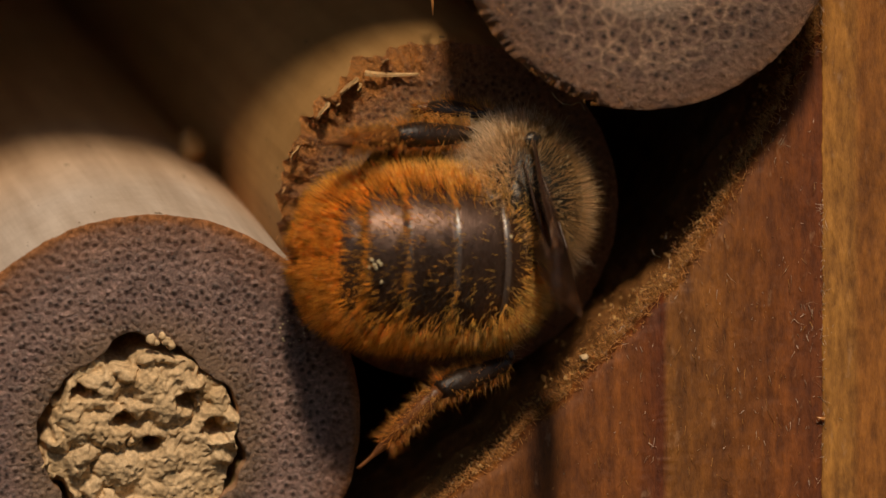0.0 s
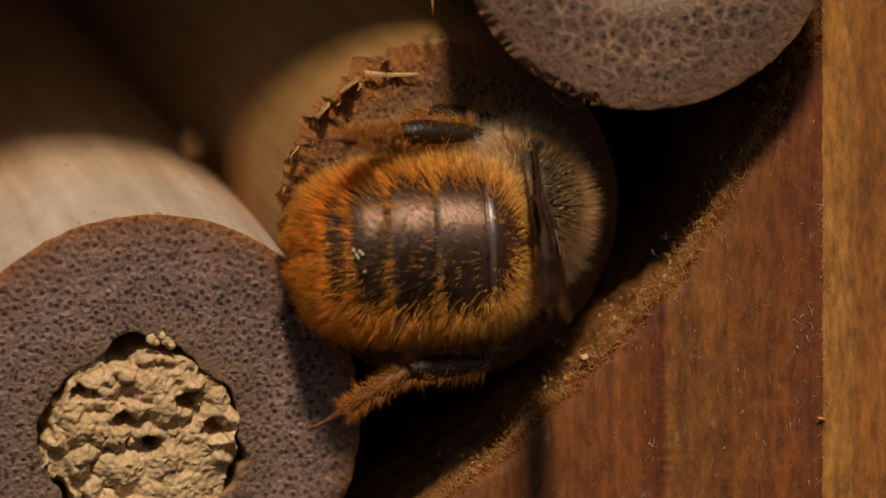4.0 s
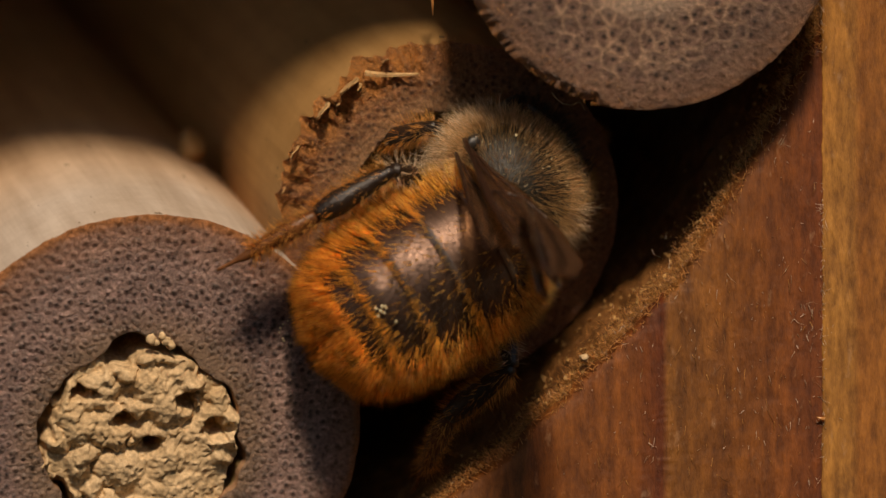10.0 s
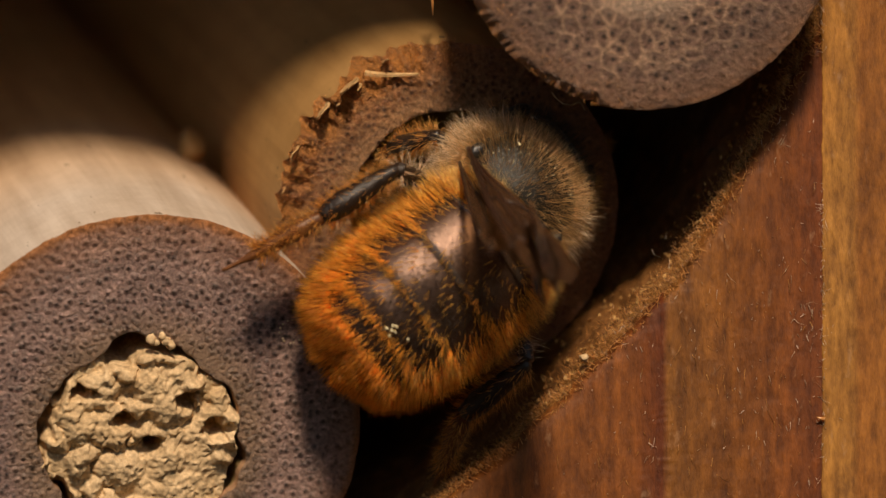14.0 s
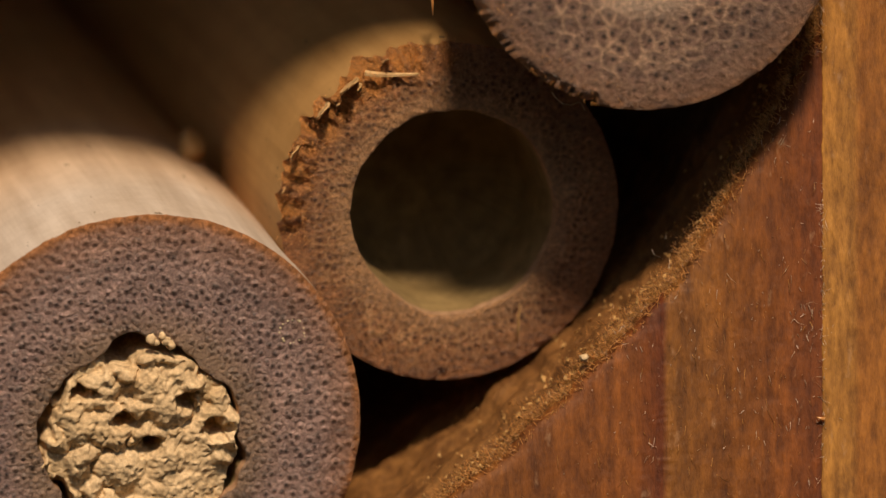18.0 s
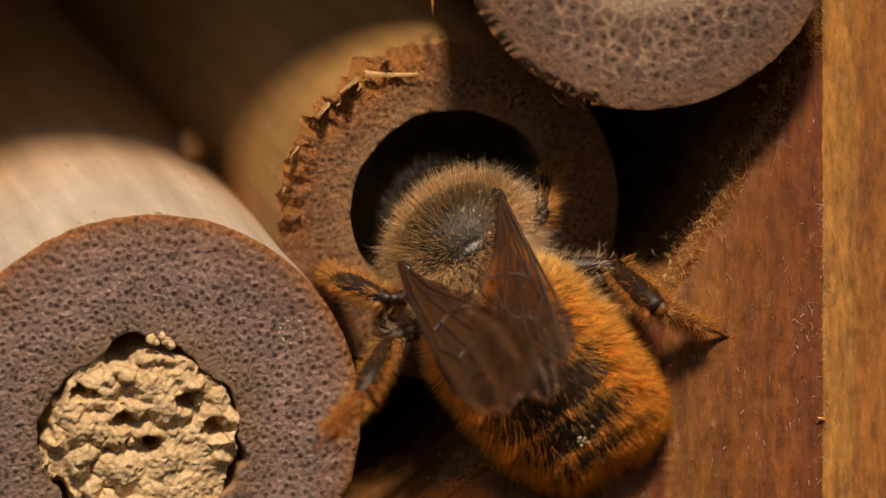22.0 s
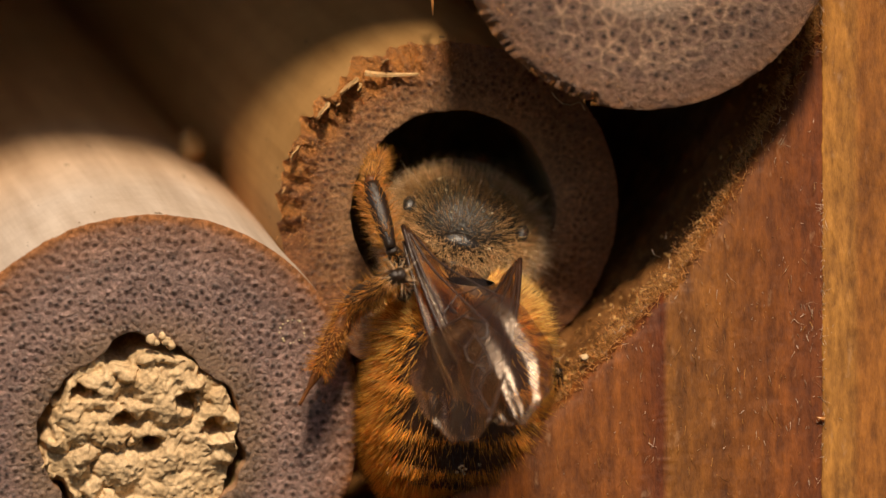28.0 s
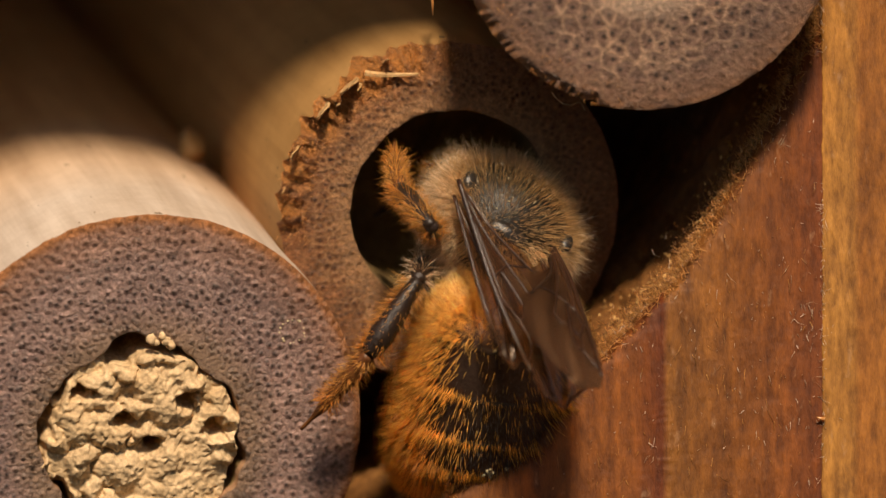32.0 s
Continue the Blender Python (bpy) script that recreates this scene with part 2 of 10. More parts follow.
# ---- making meshes ----
def thing(name, m, label, category, group="", kind=""):
    ob = new(name)
    ob.empty_display_size = 0.001
    ob.matrix_world = m
    return tagged(ob, label, category, group, kind)


def mesh_part(name, verts, faces, material, parent=None, label="", smooth=True, attributes=None, m=None):
    """Links one mesh, given in millimetres, as a part."""
    me = bpy.data.meshes.new(name)
    me.from_pydata((np.asarray(verts, float) * MM).tolist(), [], faces)
    me.materials.append(material)
    if smooth:
        me.polygons.foreach_set("use_smooth", [True] * len(me.polygons))
    for key, values in (attributes or {}).items():
        me.attributes.new(key, 'FLOAT', 'POINT').data.foreach_set("value", np.asarray(values, np.float32))
    me.update()
    ob = new(name, me)
    ob.parent = parent
    if m is not None:
        ob.matrix_local = m
    if label:
        tagged(ob, label)
    return ob


def grid_faces(nu, nv, wrap_u=False, wrap_v=False, flip=False):
    out = []
    for i in range(nu if wrap_u else nu - 1):
        for j in range(nv if wrap_v else nv - 1):
            a, b = i * nv + j, ((i + 1) % nu) * nv + j
            c, d = ((i + 1) % nu) * nv + (j + 1) % nv, i * nv + (j + 1) % nv
            out.append((a, d, c, b) if flip else (a, b, c, d))
    return out


def wobble(p, scale, seed=0.0, octaves=3):
    return noise.fractal(Vector((p[0] * scale + seed, p[1] * scale, p[2] * scale + 2 * seed)), 1.0, 2.0, octaves)


def strands(name, roots, ways, lengths, width, material, parent, label="", droop=0.25, m=None):
    """Many tapering, slightly bent hairs in one mesh."""
    roots, ways = np.asarray(roots, float), np.asarray(ways, float)
    ways /= np.linalg.norm(ways, axis=1)[:, None]
    lengths = np.asarray(lengths, float)[:, None]
    n = len(roots)
    rnd = np.random.normal(size=(n, 3))
    side = np.cross(ways, rnd)
    side /= np.linalg.norm(side, axis=1)[:, None] + 1e-9
    other = np.cross(ways, side)
    curl = np.random.normal(size=(n, 3)) * droop
    mid, tip = roots + ways * lengths * 0.55, roots + ways * lengths + curl * lengths
    mid = mid + curl * lengths * 0.2
    verts = np.zeros((n, 7, 3))
    for k in range(3):
        a = 2 * math.pi * k / 3
        off = side * math.cos(a) + other * math.sin(a)
        verts[:, k] = roots + off * width / 2
        verts[:, 3 + k] = mid + off * width * 0.36
    verts[:, 6] = tip
    faces = []
    for i in range(n):
        o = i * 7
        for k in range(3):
            j = (k + 1) % 3
            faces.append((o + k, o + j, o + 3 + j, o + 3 + k))
            faces.append((o + 3 + k, o + 3 + j, o + 6))
    return tagged(mesh_part(name, verts.reshape(-1, 3), faces, material, parent, label, m=m), kind="stuff")


def tube_mesh(points, radii, sides=8):
    """A round bar along points; closed ends."""
    pts = [Vector(p) for p in points]
    verts, faces = [], []
    ref = Vector((0.31, 0.22, 0.92))
    for i, p in enumerate(pts):
        d = (pts[min(i + 1, len(pts) - 1)] - pts[max(i - 1, 0)]).normalized()
        a = d.cross(ref).normalized()
        b = d.cross(a)
        for k in range(sides):
            w = 2 * math.pi * k / sides
            verts.append(p + (a * math.cos(w) + b * math.sin(w)) * radii[i])
    faces = grid_faces(len(pts), sides, wrap_v=True)
    faces.append(tuple(range(sides)))
    faces.append(tuple(range((len(pts) - 1) * sides, len(pts) * sides))[::-1])
    return verts, faces


# ---- the canes ----
LEAN = radians(20.0)              # the canes run back, up and to one side
AXIS = Vector((-math.sin(LEAN) * 0.70, math.cos(LEAN), math.sin(LEAN) * 0.714)).normalized()


NETTED_AXIS = Vector((-0.09, 0.94, 0.25)).normalized()


def cane_frame(x, y, z, axis=AXIS):
    e1 = axis.cross(Vector((0, 0, 1))).normalized()
    e2 = e1.cross(axis)
    m = Matrix((e1, axis, e2)).transposed().to_4x4()
    m.translation = Vector((x, y, z)) * MM
    return m


def bundle_centres(r_in, r_out, gap_in, gap_out, jitter):
    """Fibre bundles in staggered rings, denser towards the skin."""
    out, r, k = [], r_in, 0
    while r < r_out + 0.1:
        u = min(1, max(0, (r - r_in) / (r_out - r_in)))
        gap = gap_in + (gap_out - gap_in) * u
        n = max(6, int(2 * math.pi * r / gap))
        for i in range(n):
            a = 2 * math.pi * (i + 0.5 * (k % 2)) / n
            out.append((r * math.cos(a) + random.gauss(0, jitter * gap), r * math.sin(a) + random.gauss(0, jitter * gap)))
        r += gap * 0.86
        k += 1
    return out


def cut_end(parent, material, radius, hole, gaps, jitter, pit, chip, chip_from, rough, hole_wave=0.05, seed=0.0, step=0.05, dent=0.0, drop=0.0):
    """The sawn end of a cane: a ring with relief, broken back along the rim by chip(angle)."""
    kd_points = bundle_centres(hole, radius, gaps[0], gaps[1], jitter)
    from mathutils import kdtree
    kd = kdtree.KDTree(len(kd_points))
    for i, p in enumerate(kd_points):
        kd.insert((p[0], p[1], 0), i)
    kd.balance()
    na, nr = int(2 * math.pi * radius / step), int((radius - hole) / step)
    verts, cell, edge, rad, torn = [], [], [], [], []
    for i in range(na):
        a = 2 * math.pi * i / na
        ca, sa = math.cos(a), math.sin(a)
        h = hole * (1 + hole_wave * wobble((ca, sa, 0), 1.6, seed + 5))
        h *= 1 - dent * max(0.0, math.cos(a - radians(218))) ** 6
        c = chip(a)
        for j in range(nr + 1):
            u = j / nr
            r = h + (radius - h) * u
            x, z = r * ca, r * sa - drop * (1 - u)
            (_, _, f1), (_, _, f2) = kd.find_n((x, z, 0), 2)
            gap = gaps[0] + (gaps[1] - gaps[0]) * u
            q = r / radius
            fall = min(1.0, max(0.0, (q - chip_from) / (1 - chip_from)))
            fib = wobble((a * 5, r * 0.7, 0), 2.0, seed + 9, 5)
            d = c * fall ** 1.5 * max(0.1, 1 + 1.3 * fib) + pit * math.exp(-(f1 / (0.28 * gap)) ** 2) - 0.4 * pit * math.exp(-((f2 - f1) / (0.2 * gap)) ** 2)
            d += rough * (wobble((x, z, 0), 1.1, seed) + 0.5 * wobble((x, z, 0), 6.0, seed + 3))
            if j == nr:
                d += 0.03
            if j == 0:
                d += 0.06
            verts.append((x, d, z))
            cell.append(f1 / gap)
            edge.append((f2 - f1) / gap)
            rad.append(q)
            torn.append(fall * min(1.0, max(0.0, c - 0.3)))
    part = mesh_part("cut_end", verts, grid_faces(na, nr + 1, wrap_u=True), material, parent, "",
                     attributes={"cell": cell, "edge": edge, "radius": rad, "torn": torn})
    rims = [verts[i * (nr + 1) + nr] for i in range(na)]
    inner = [verts[i * (nr + 1)] for i in range(na)]
    return part, rims, inner


def cane_wall(parent, rims, inner, radius, length, swell, seed, floor_at, skin_material):
    """Outer skin and bore of a cane, and the node that closes the bore."""
    na = len(rims)
    depths = [0.0, 0.25, 0.7, 1.5, 3, 5, 8, 12, 17, 23, 30, 38, 48, length]
    verts = []
    for i, (x, d, z) in enumerate(rims):
        for s in depths:
            f = s / length
            k = 1 + min(1, s / 4) * (swell * math.sin(5 * f + seed) + 0.006 * wobble((x * 0.3, s * 0.1, z * 0.3), 1.0, seed))
            verts.append((x * k, d * (1 - min(1, s / 8)) + s, z * k))
    skin = mesh_part("skin", verts, grid_faces(na, len(depths), wrap_u=True), skin_material, parent)
    # the first 0.3 mm is coloured paler, standing in for light on the lip
    for name, lip, material, label in (("inner_lip", (0.0, 0.08, 0.18, 0.3), LIT_LIP, "rough inner edge of the cane, painted pale as if lit"),
                                       ("bore", (0.3, 0.8, 1.6, 2.6, floor_at - 1.4), BORE, "smooth olive inner wall of the cane")):
        verts = []
        for x, d, z in inner:
            for depth in lip:
                k = 1.0 - 0.03 * min(1, depth) + 0.004 * wobble((x, z, depth), 2.0, seed)
                verts.append((x * k, d + depth, z * k))
        mesh_part(name, verts, grid_faces(na, len(lip), wrap_u=True, flip=True), material, parent, label)
    verts, n = [], len(inner)
    for i, (x, d, z) in enumerate(inner):
        for j in range(9):
            k = j / 8
            verts.append((x * k * 0.97, floor_at + d * k - 1.4 * k ** 5 + 0.1 * (1 - k) * wobble((x * k, z * k, 0), 0.7, seed), z * k * 0.97))
    mesh_part("node_wall", verts, grid_faces(n, 9, wrap_u=True), BORE, parent, "smooth olive node wall closing the cane")
    return skin


def cane(x, y, z, radius, hole, label, material, gaps, jitter, pit, chip, chip_from, rough, swell, seed, floor_at, length=60.0, hole_wave=0.05, skin_material=SKIN, dent=0.0, axis=AXIS, drop=0.0):
    root = thing("bamboo_cane", cane_frame(x, y, z, axis), label, "bamboo cane", "canes in the insect hotel")
    _, rims, inner = cut_end(root, material, radius, hole, gaps, jitter, pit, chip, chip_from, rough, hole_wave, seed, dent=dent, drop=drop)
    cane_wall(root, rims, inner, radius, length, swell, seed, floor_at, skin_material)
    return root


def window(a, lo, hi, soft):
    """1 between two angles in degrees, falling softly to 0."""
    d = math.degrees(a) % 360
    return max(0.0, min(1.0, min(d - lo, hi - d) / soft))


def chip_sealed(a):
    return 0.05 + 0.05 * abs(wobble((math.cos(a), math.sin(a), 0), 6, 1))


NOTCHES = ((95, 6.0, 0.4), (106, 5.0, 0.6), (112, 3.0, 0.5), (122, 6.5, 1.3), (130, 3.0, 0.25), (137, 5.0, 0.8), (148, 6.0, 0.7), (156, 3.0, 0.3), (166, 6.0, 0.6), (179, 5.0, 0.5),
           (187, 4.0, 0.3))


def chip_open(a):
    """Splits of several depths between tongues of skin, on the weather side of the rim."""
    d = math.degrees(a) % 360
    jag = abs(wobble((math.cos(a) * 3, math.sin(a) * 3, 0), 1.5, 4, 2)) + 0.5 * abs(wobble((math.cos(a) * 3, math.sin(a) * 3, 0), 6, 14, 4))
    split = max(deep * max(0.0, 1 - abs(d - at) / wide) for at, wide, deep in NOTCHES)
    return 0.06 + window(a, 82, 198, 24) * (0.25 + 0.55 * jag + split)


def chip_netted(a):
    jag = abs(wobble((math.cos(a) * 5, math.sin(a) * 5, 0), 4.0, 7, 4))
    return 0.05 + window(a, 185, 262, 12) * (0.12 + 0.55 * jag)


sealed = cane(-8.27, 0.0, -5.05, 6.16, 2.86, "thick bamboo cane sealed with dry yellow mud", CUT_GREY, (0.24, 0.36), 0.26, 0.044,
              chip_sealed, 0.955, 0.05, 0.012, 1.0, 6.0, hole_wave=0.16, skin_material=SKIN_PALE, drop=0.4)
opened = cane(0.25, 2.2, 0.98, 4.85, 2.98, "open hollow bamboo cane with a splintered rim", CUT_BROWN, (0.24, 0.3), 0.34, 0.04,
              chip_open, 0.80, 0.07, 0.008, 2.0, 4.6, hole_wave=0.03, dent=0.07)
netted = cane(5.57, -3.6, 8.77, 5.174, 1.7, "bamboo cane with a netted grey sawn end", CUT_NET, (0.40, 0.50), 0.28, 0.04,
              chip_netted, 0.93, 0.03, 0.01, 3.0, 6.0, axis=NETTED_AXIS)


def frayed_rim(root, radius, lo, hi, count, length, depth, name, label):
    roots, ways, lens = [], [], []
    for _ in range(count):
        a = radians(random.uniform(lo, hi))
        k = random.uniform(0.84, 1.0)
        roots.append((radius * k * math.cos(a), random.uniform(0.0, depth) * max(0, (k - 0.8) / 0.2), radius * k * math.sin(a)))
        ways.append((0.5 * math.cos(a) + random.gauss(0, 0.35), -0.9 + random.gauss(0, 0.3), 0.5 * math.sin(a) + random.gauss(0, 0.35)))
        lens.append(random.uniform(0.3, 1.0) * length)
    strands(name, roots, ways, lens, 0.022, FRAYED, root, label)


frayed_rim(opened, 4.85, 90, 192, 900, 0.34, 1.0, "frayed_fringe", "frayed brown and straw-coloured cane fibres")
frayed_rim(netted, 5.15, 188, 262, 200, 0.2, 0.2, "frayed_fringe", "frayed pale cane fibres")

def flake(a, k, along, out, length, width, thick, side=0.0):
    """A flat broken tongue of cane skin lifted from the rim of the open cane."""
    ra = radians(a)
    radial, tangent = Vector((math.cos(ra), 0, math.sin(ra))), Vector((-math.sin(ra), 0, math.cos(ra)))
    way = (Vector((0, -1, 0)) + radial * out + tangent * side).normalized()
    across = way.cross(radial).normalized()
    up = across.cross(way)
    start = radial * 4.85 * k + Vector((0, along, 0))
    verts = []
    for i in range(7):
        u = i / 6
        w = width * (1 - 0.75 * u ** 2) * (1 + 0.25 * wobble((u * 3, a, 0), 1.0, a))
        p = start + way * length * u + up * (0.12 * length * u * u + 0.03 * wobble((u * 4, a, 2), 1.0))
        verts += [p + across * w * x + up * thick * z * (1 - 0.6 * u) for x, z in ((-0.5, -0.5), (0.5, -0.5), (0.46, 0.5), (-0.46, 0.5))]
    faces = grid_faces(7, 4, wrap_v=True) + [(3, 2, 1, 0), (24, 25, 26, 27)]
    mesh_part("sliver", verts, faces, SPLINT, opened, "pale broken sliver of cane skin", smooth=False)


for values in ((131, 0.965, 0.6, 0.15, 1.2, 0.75, 0.08), (143, 0.97, 0.6, 0.15, 1.1, 0.6, 0.08), (160, 0.975, 0.6, 0.25, 1.0, 0.5, 0.08), (116, 0.97, 0.6, 0.2, 0.9, 0.22, 0.06),
               (136, 0.94, 0.6, 0.05, 0.7, 0.18, 0.06, 0.3), (173, 0.98, 0.5, 0.25, 0.6, 0.18, 0.06), (126, 0.94, 0.7, -0.1, 0.8, 0.16, 0.06, 0.4)):
    flake(*values)
# the long lath that lies across the torn rim
flake(124, 0.99, 0.25, -2.0, 1.5, 0.19, 0.10, -2.6)


# ---- mud plug ----
def mud_plug():
    root = thing("mud_plug", cane_frame(-8.32, 0.0, -5.48), "lumpy dry ochre mud plug in a bamboo cane", "mud plug")
    n = 170
    gx, gz = np.meshgrid((np.arange(n) / (n - 1) * 2 - 1) * 3.05, (np.arange(n) / (n - 1) * 2 - 1) * 3.05, indexing='ij')
    wx = np.array([[wobble((gx[i, j], gz[i, j], 0), 1.3, 21) for j in range(n)] for i in range(n)])
    wz = np.array([[wobble((gx[i, j], gz[i, j], 5), 1.3, 33) for j in range(n)] for i in range(n)])
    px, pz = gx + 0.22 * wx, gz + 0.22 * wz
    top = np.zeros((n, n))
    for k in range(84):
        big = k < 26
        a, r = random.uniform(0, 6.283), 2.85 * math.sqrt(random.random())
        size = random.uniform(0.55, 0.95) if big else random.uniform(0.18, 0.42)
        q = np.clip(1 - ((px - r * math.cos(a)) ** 2 + ((pz - r * math.sin(a)) * 1.15) ** 2) / size ** 2, 0, None)
        lump = np.sqrt(q) * (random.uniform(0.32, 0.58) if big else size * 0.8 + random.uniform(0.05, 0.3)) * np.clip(q * 6, 0, 1)
        h = np.clip(0.5 + (top - lump) / 0.34, 0, 1)
        top = np.where(h >= 1, top, np.where(h <= 0, lump, lump + (top - lump) * h + 0.17 * h * (1 - h)))
    verts = []
    for i in range(n):
        for j in range(n):
            x, z = gx[i, j], gz[i, j]
            r = math.hypot(x, z)
            if r > 3.0:
                x, z = x * 3.0 / r, z * 3.0 / r
                r = 3.0
            edge = 2.66 + 0.55 * wobble((x, z, 0), 0.75, 11)
            d = 0.45 - 1.3 * top[i, j] - 0.09 * abs(wobble((x, z, 2), 3.0, 5, 3)) + 0.045 * wobble((x, z, 0), 8, 2, 4)
            for cx, cz, cr in ((-0.55, 0.75, 0.2), (1.25, 1.3, 0.24), (0.35, 0.1, 0.18), (2.1, 0.5, 0.26), (-1.7, 1.5, 0.2)):
                q = math.hypot((x - cx) * 0.6, z - cz) / cr + 0.6 * wobble((x, z, 0), 2.6, cx)
                d += 1.0 * math.exp(-q ** 4)
            d += 3.0 * max(0, (r - edge) / 0.4)
            verts.append((x + 0.05 * wobble((x, z, 0), 4, 6), d, z + 0.05 * wobble((x, z, 2), 4, 6)))
    mesh_part("mud", verts, grid_faces(n, n), MUD, root)
    for k in range(5):
        a, r = 1.36 + 0.045 * k, 3.02 + 0.09 * (k % 3)
        bm = bmesh.new()
        bmesh.ops.create_icosphere(bm, subdivisions=3, radius=random.uniform(0.09, 0.16))
        for v in bm.verts:
            v.co *= 1 + 0.4 * wobble(v.co * 6 + Vector((k, 0, 0)), 1.0)
            v.co += Vector((r * math.cos(a), -0.05, r * math.sin(a)))
        vs = [v.co.copy() for v in bm.verts]
        fs = [tuple(v.index for v in f.verts) for f in bm.faces]
        bm.free()
        mesh_part("crumb", vs, fs, MUD, root)


mud_plug()


# ---- boards ----
def board_edge(u):
    """The sawn edge of the board, from its foot to its top, in millimetres."""
    pts = ((-3.4, -9.6), (1.2, -6.1), (4.2, -3.2), (6.5, -0.8), (8.75, 2.95), (10.6, 6.5), (12.6, 10.0))
    k = min(len(pts) - 2, int(u * (len(pts) - 1)))
    f = u * (len(pts) - 1) - k
    a, b = pts[k], pts[k + 1]
    return a[0] + (b[0] - a[0]) * f, a[1] + (b[1] - a[1]) * f


def stained_board():
    root = thing("stained_board", pose(0, 0, 0), "red-brown stained board with a rough sawn slanting edge", "board")
    nu, nv = 260, 60
    verts = []
    line = []
    for i in range(nu):
        x, z = board_edge(i / (nu - 1))
        w = 0.10 * wobble((i * 0.09, 0, 0), 1, 3, 5) + 0.05 * wobble((i * 0.9, 0, 0), 1, 8)
        x, z = x - w * 0.75, z + w * 0.65
        line.append((x, z))
        for j in range(nv):
            s = (j / (nv - 1)) ** 1.6
            xx = x + (10.60 - x) * s
            yy = 0.03 * wobble((xx * 1.6, z * 0.25, 0), 1.0, 2, 4) + 0.012 * wobble((xx * 9, z * 1.2, 0), 1, 6)
            yy += 0.35 * math.exp(-(xx - x) / 0.22)
            yy -= 0.05 * math.exp(-((xx - 6.22) / 0.09) ** 2) * (1 if xx < 6.22 else 0.4)
            verts.append((xx, yy + 0.5, z))
    mesh_part("face", verts, grid_faces(nu, nv, flip=True), WOOD, root, "red-brown stained front face")
    verts, nd = [], 46
    for i, (x, z) in enumerate(line):
        for j in range(nd):
            s = 16.0 * (j / (nd - 1)) ** 2
            p = Vector((x, 0.85, z)) + AXIS * s
            w = 0.26 * wobble((i * 0.06, s * 1.6, 0), 1, 5, 5) * min(1, s * 3) + 0.05 * min(1, s * 3) * wobble((i * 0.8, s * 4, 0), 1, 15)
            verts.append((p.x - w * 0.7, p.y, p.z + w * 0.7))
    mesh_part("sawn_edge", verts, grid_faces(nu, nd), SAWN, root, "pale fuzzy sawn edge")
    roots, ways, lens = [], [], []
    for _ in range(9000):
        x, z = random.choice(line)
        s = random.expovariate(3.2)
        p = Vector((x, 0.8, z)) + AXIS * s + Vector((random.gauss(0, 0.06), 0, random.gauss(0, 0.06)))
        roots.append(p)
        ways.append((-0.6 + random.gauss(0, 0.5), -0.5 + random.gauss(0, 0.4), 0.6 + random.gauss(0, 0.5)))
        lens.append(random.uniform(0.04, 0.24))
    strands("wood_fuzz", roots, ways, lens, 0.024, FUZZ, root, "torn wood fibres along the sawn edge", droop=0.4)
    verts, faces = [], []
    for _ in range(1500):
        x, z = random.choice(line)
        p = Vector((x, 0.8, z)) + AXIS * random.expovariate(1.5) + Vector((random.gauss(0, 0.08), 0, random.gauss(0, 0.08))) + Vector((-0.7, 0, 0.7)) * abs(random.gauss(0, 0.06))
        q, o = random.uniform(0.015, 0.05), len(verts)
        verts += [p + Vector([random.gauss(0, q) for _ in range(3)]) for _ in range(5)]
        faces += [(o, o + 1, o + 2), (o, o + 2, o + 3), (o, o + 3, o + 4), (o, o + 4, o + 1), (o + 1, o + 4, o + 3), (o + 1, o + 3, o + 2)]
    tagged(mesh_part("sawdust", verts, faces, SAWDUST, root, "sandy sawdust caught on the edge", smooth=False), kind="stuff")
    roots, ways, lens = [], [], []
    for _ in range(320):
        x, z = random.uniform(1.5, 10.5), random.uniform(-7.5, 6)
        if x < 1.5 + (z + 7.5) * 0.9:
            continue
        roots.append((x, 0.5, z))
        ways.append((random.gauss(0.1, 0.35), -0.03, -1))
        lens.append(random.uniform(0.1, 0.4))
    for _ in range(900):
        x, z = random.choice(line)
        roots.append((x + abs(random.gauss(0.1, 0.25)), 0.6, z + random.gauss(0, 0.05)))
        ways.append((-0.5 + random.gauss(0, 0.5), -0.35, 0.5 + random.gauss(0, 0.5)))
        lens.append(random.uniform(0.08, 0.3))
    strands("fibre_nap", roots, ways, lens, 0.024, FUZZ, root, "fine orange fibres lifting from the board")
    roots, ways, lens = [], [], []
    for _ in range(260):
        x, z = random.uniform(2.5, 10.4), random.uniform(-7, 5.5)
        if x > 2.0 + (z + 7.5) * 0.75:
            roots.append((x, 0.46, z))
            ways.append((random.gauss(0, 0.5), -0.2, random.gauss(0, 1)))
            lens.append(random.uniform(0.02, 0.09))
    for cx, cz, n, spread in ((5.0, -2.3, 16, 0.5), (9.9, -1.6, 22, 0.5), (10.2, -2.8, 14, 0.5), (9.3, 3.2, 12, 0.4), (8.1, -3.5, 14, 0.9), (7.2, -1.0, 12, 1.2), (5.6, -4.6, 12, 1.0), (9.6, -5.2, 16, 0.9)):
        for _ in range(n):
            roots.append((cx + random.gauss(0, spread * 0.6), 0.47, cz + random.gauss(0, spread)))
            ways.append((random.gauss(0.2, 0.5), -0.05, random.choice((-1, -1, 1))))
            lens.append(random.uniform(0.05, 0.32))
    strands("whitish_fibre", roots, ways, lens, 0.018, WISP, root, "scattered whitish fibres on the stain", droop=0.6)
    verts = [(x, 0.9 + 16 * AXIS.y, z) for x, z in line] + [(10.62, 0.9 + 16 * AXIS.y, z) for x, z in line]
    n = len(line)
    mesh_part("back", verts, [(i, i + 1, n + i + 1, n + i) for i in range(n - 1)], WOOD, root)


stained_board()


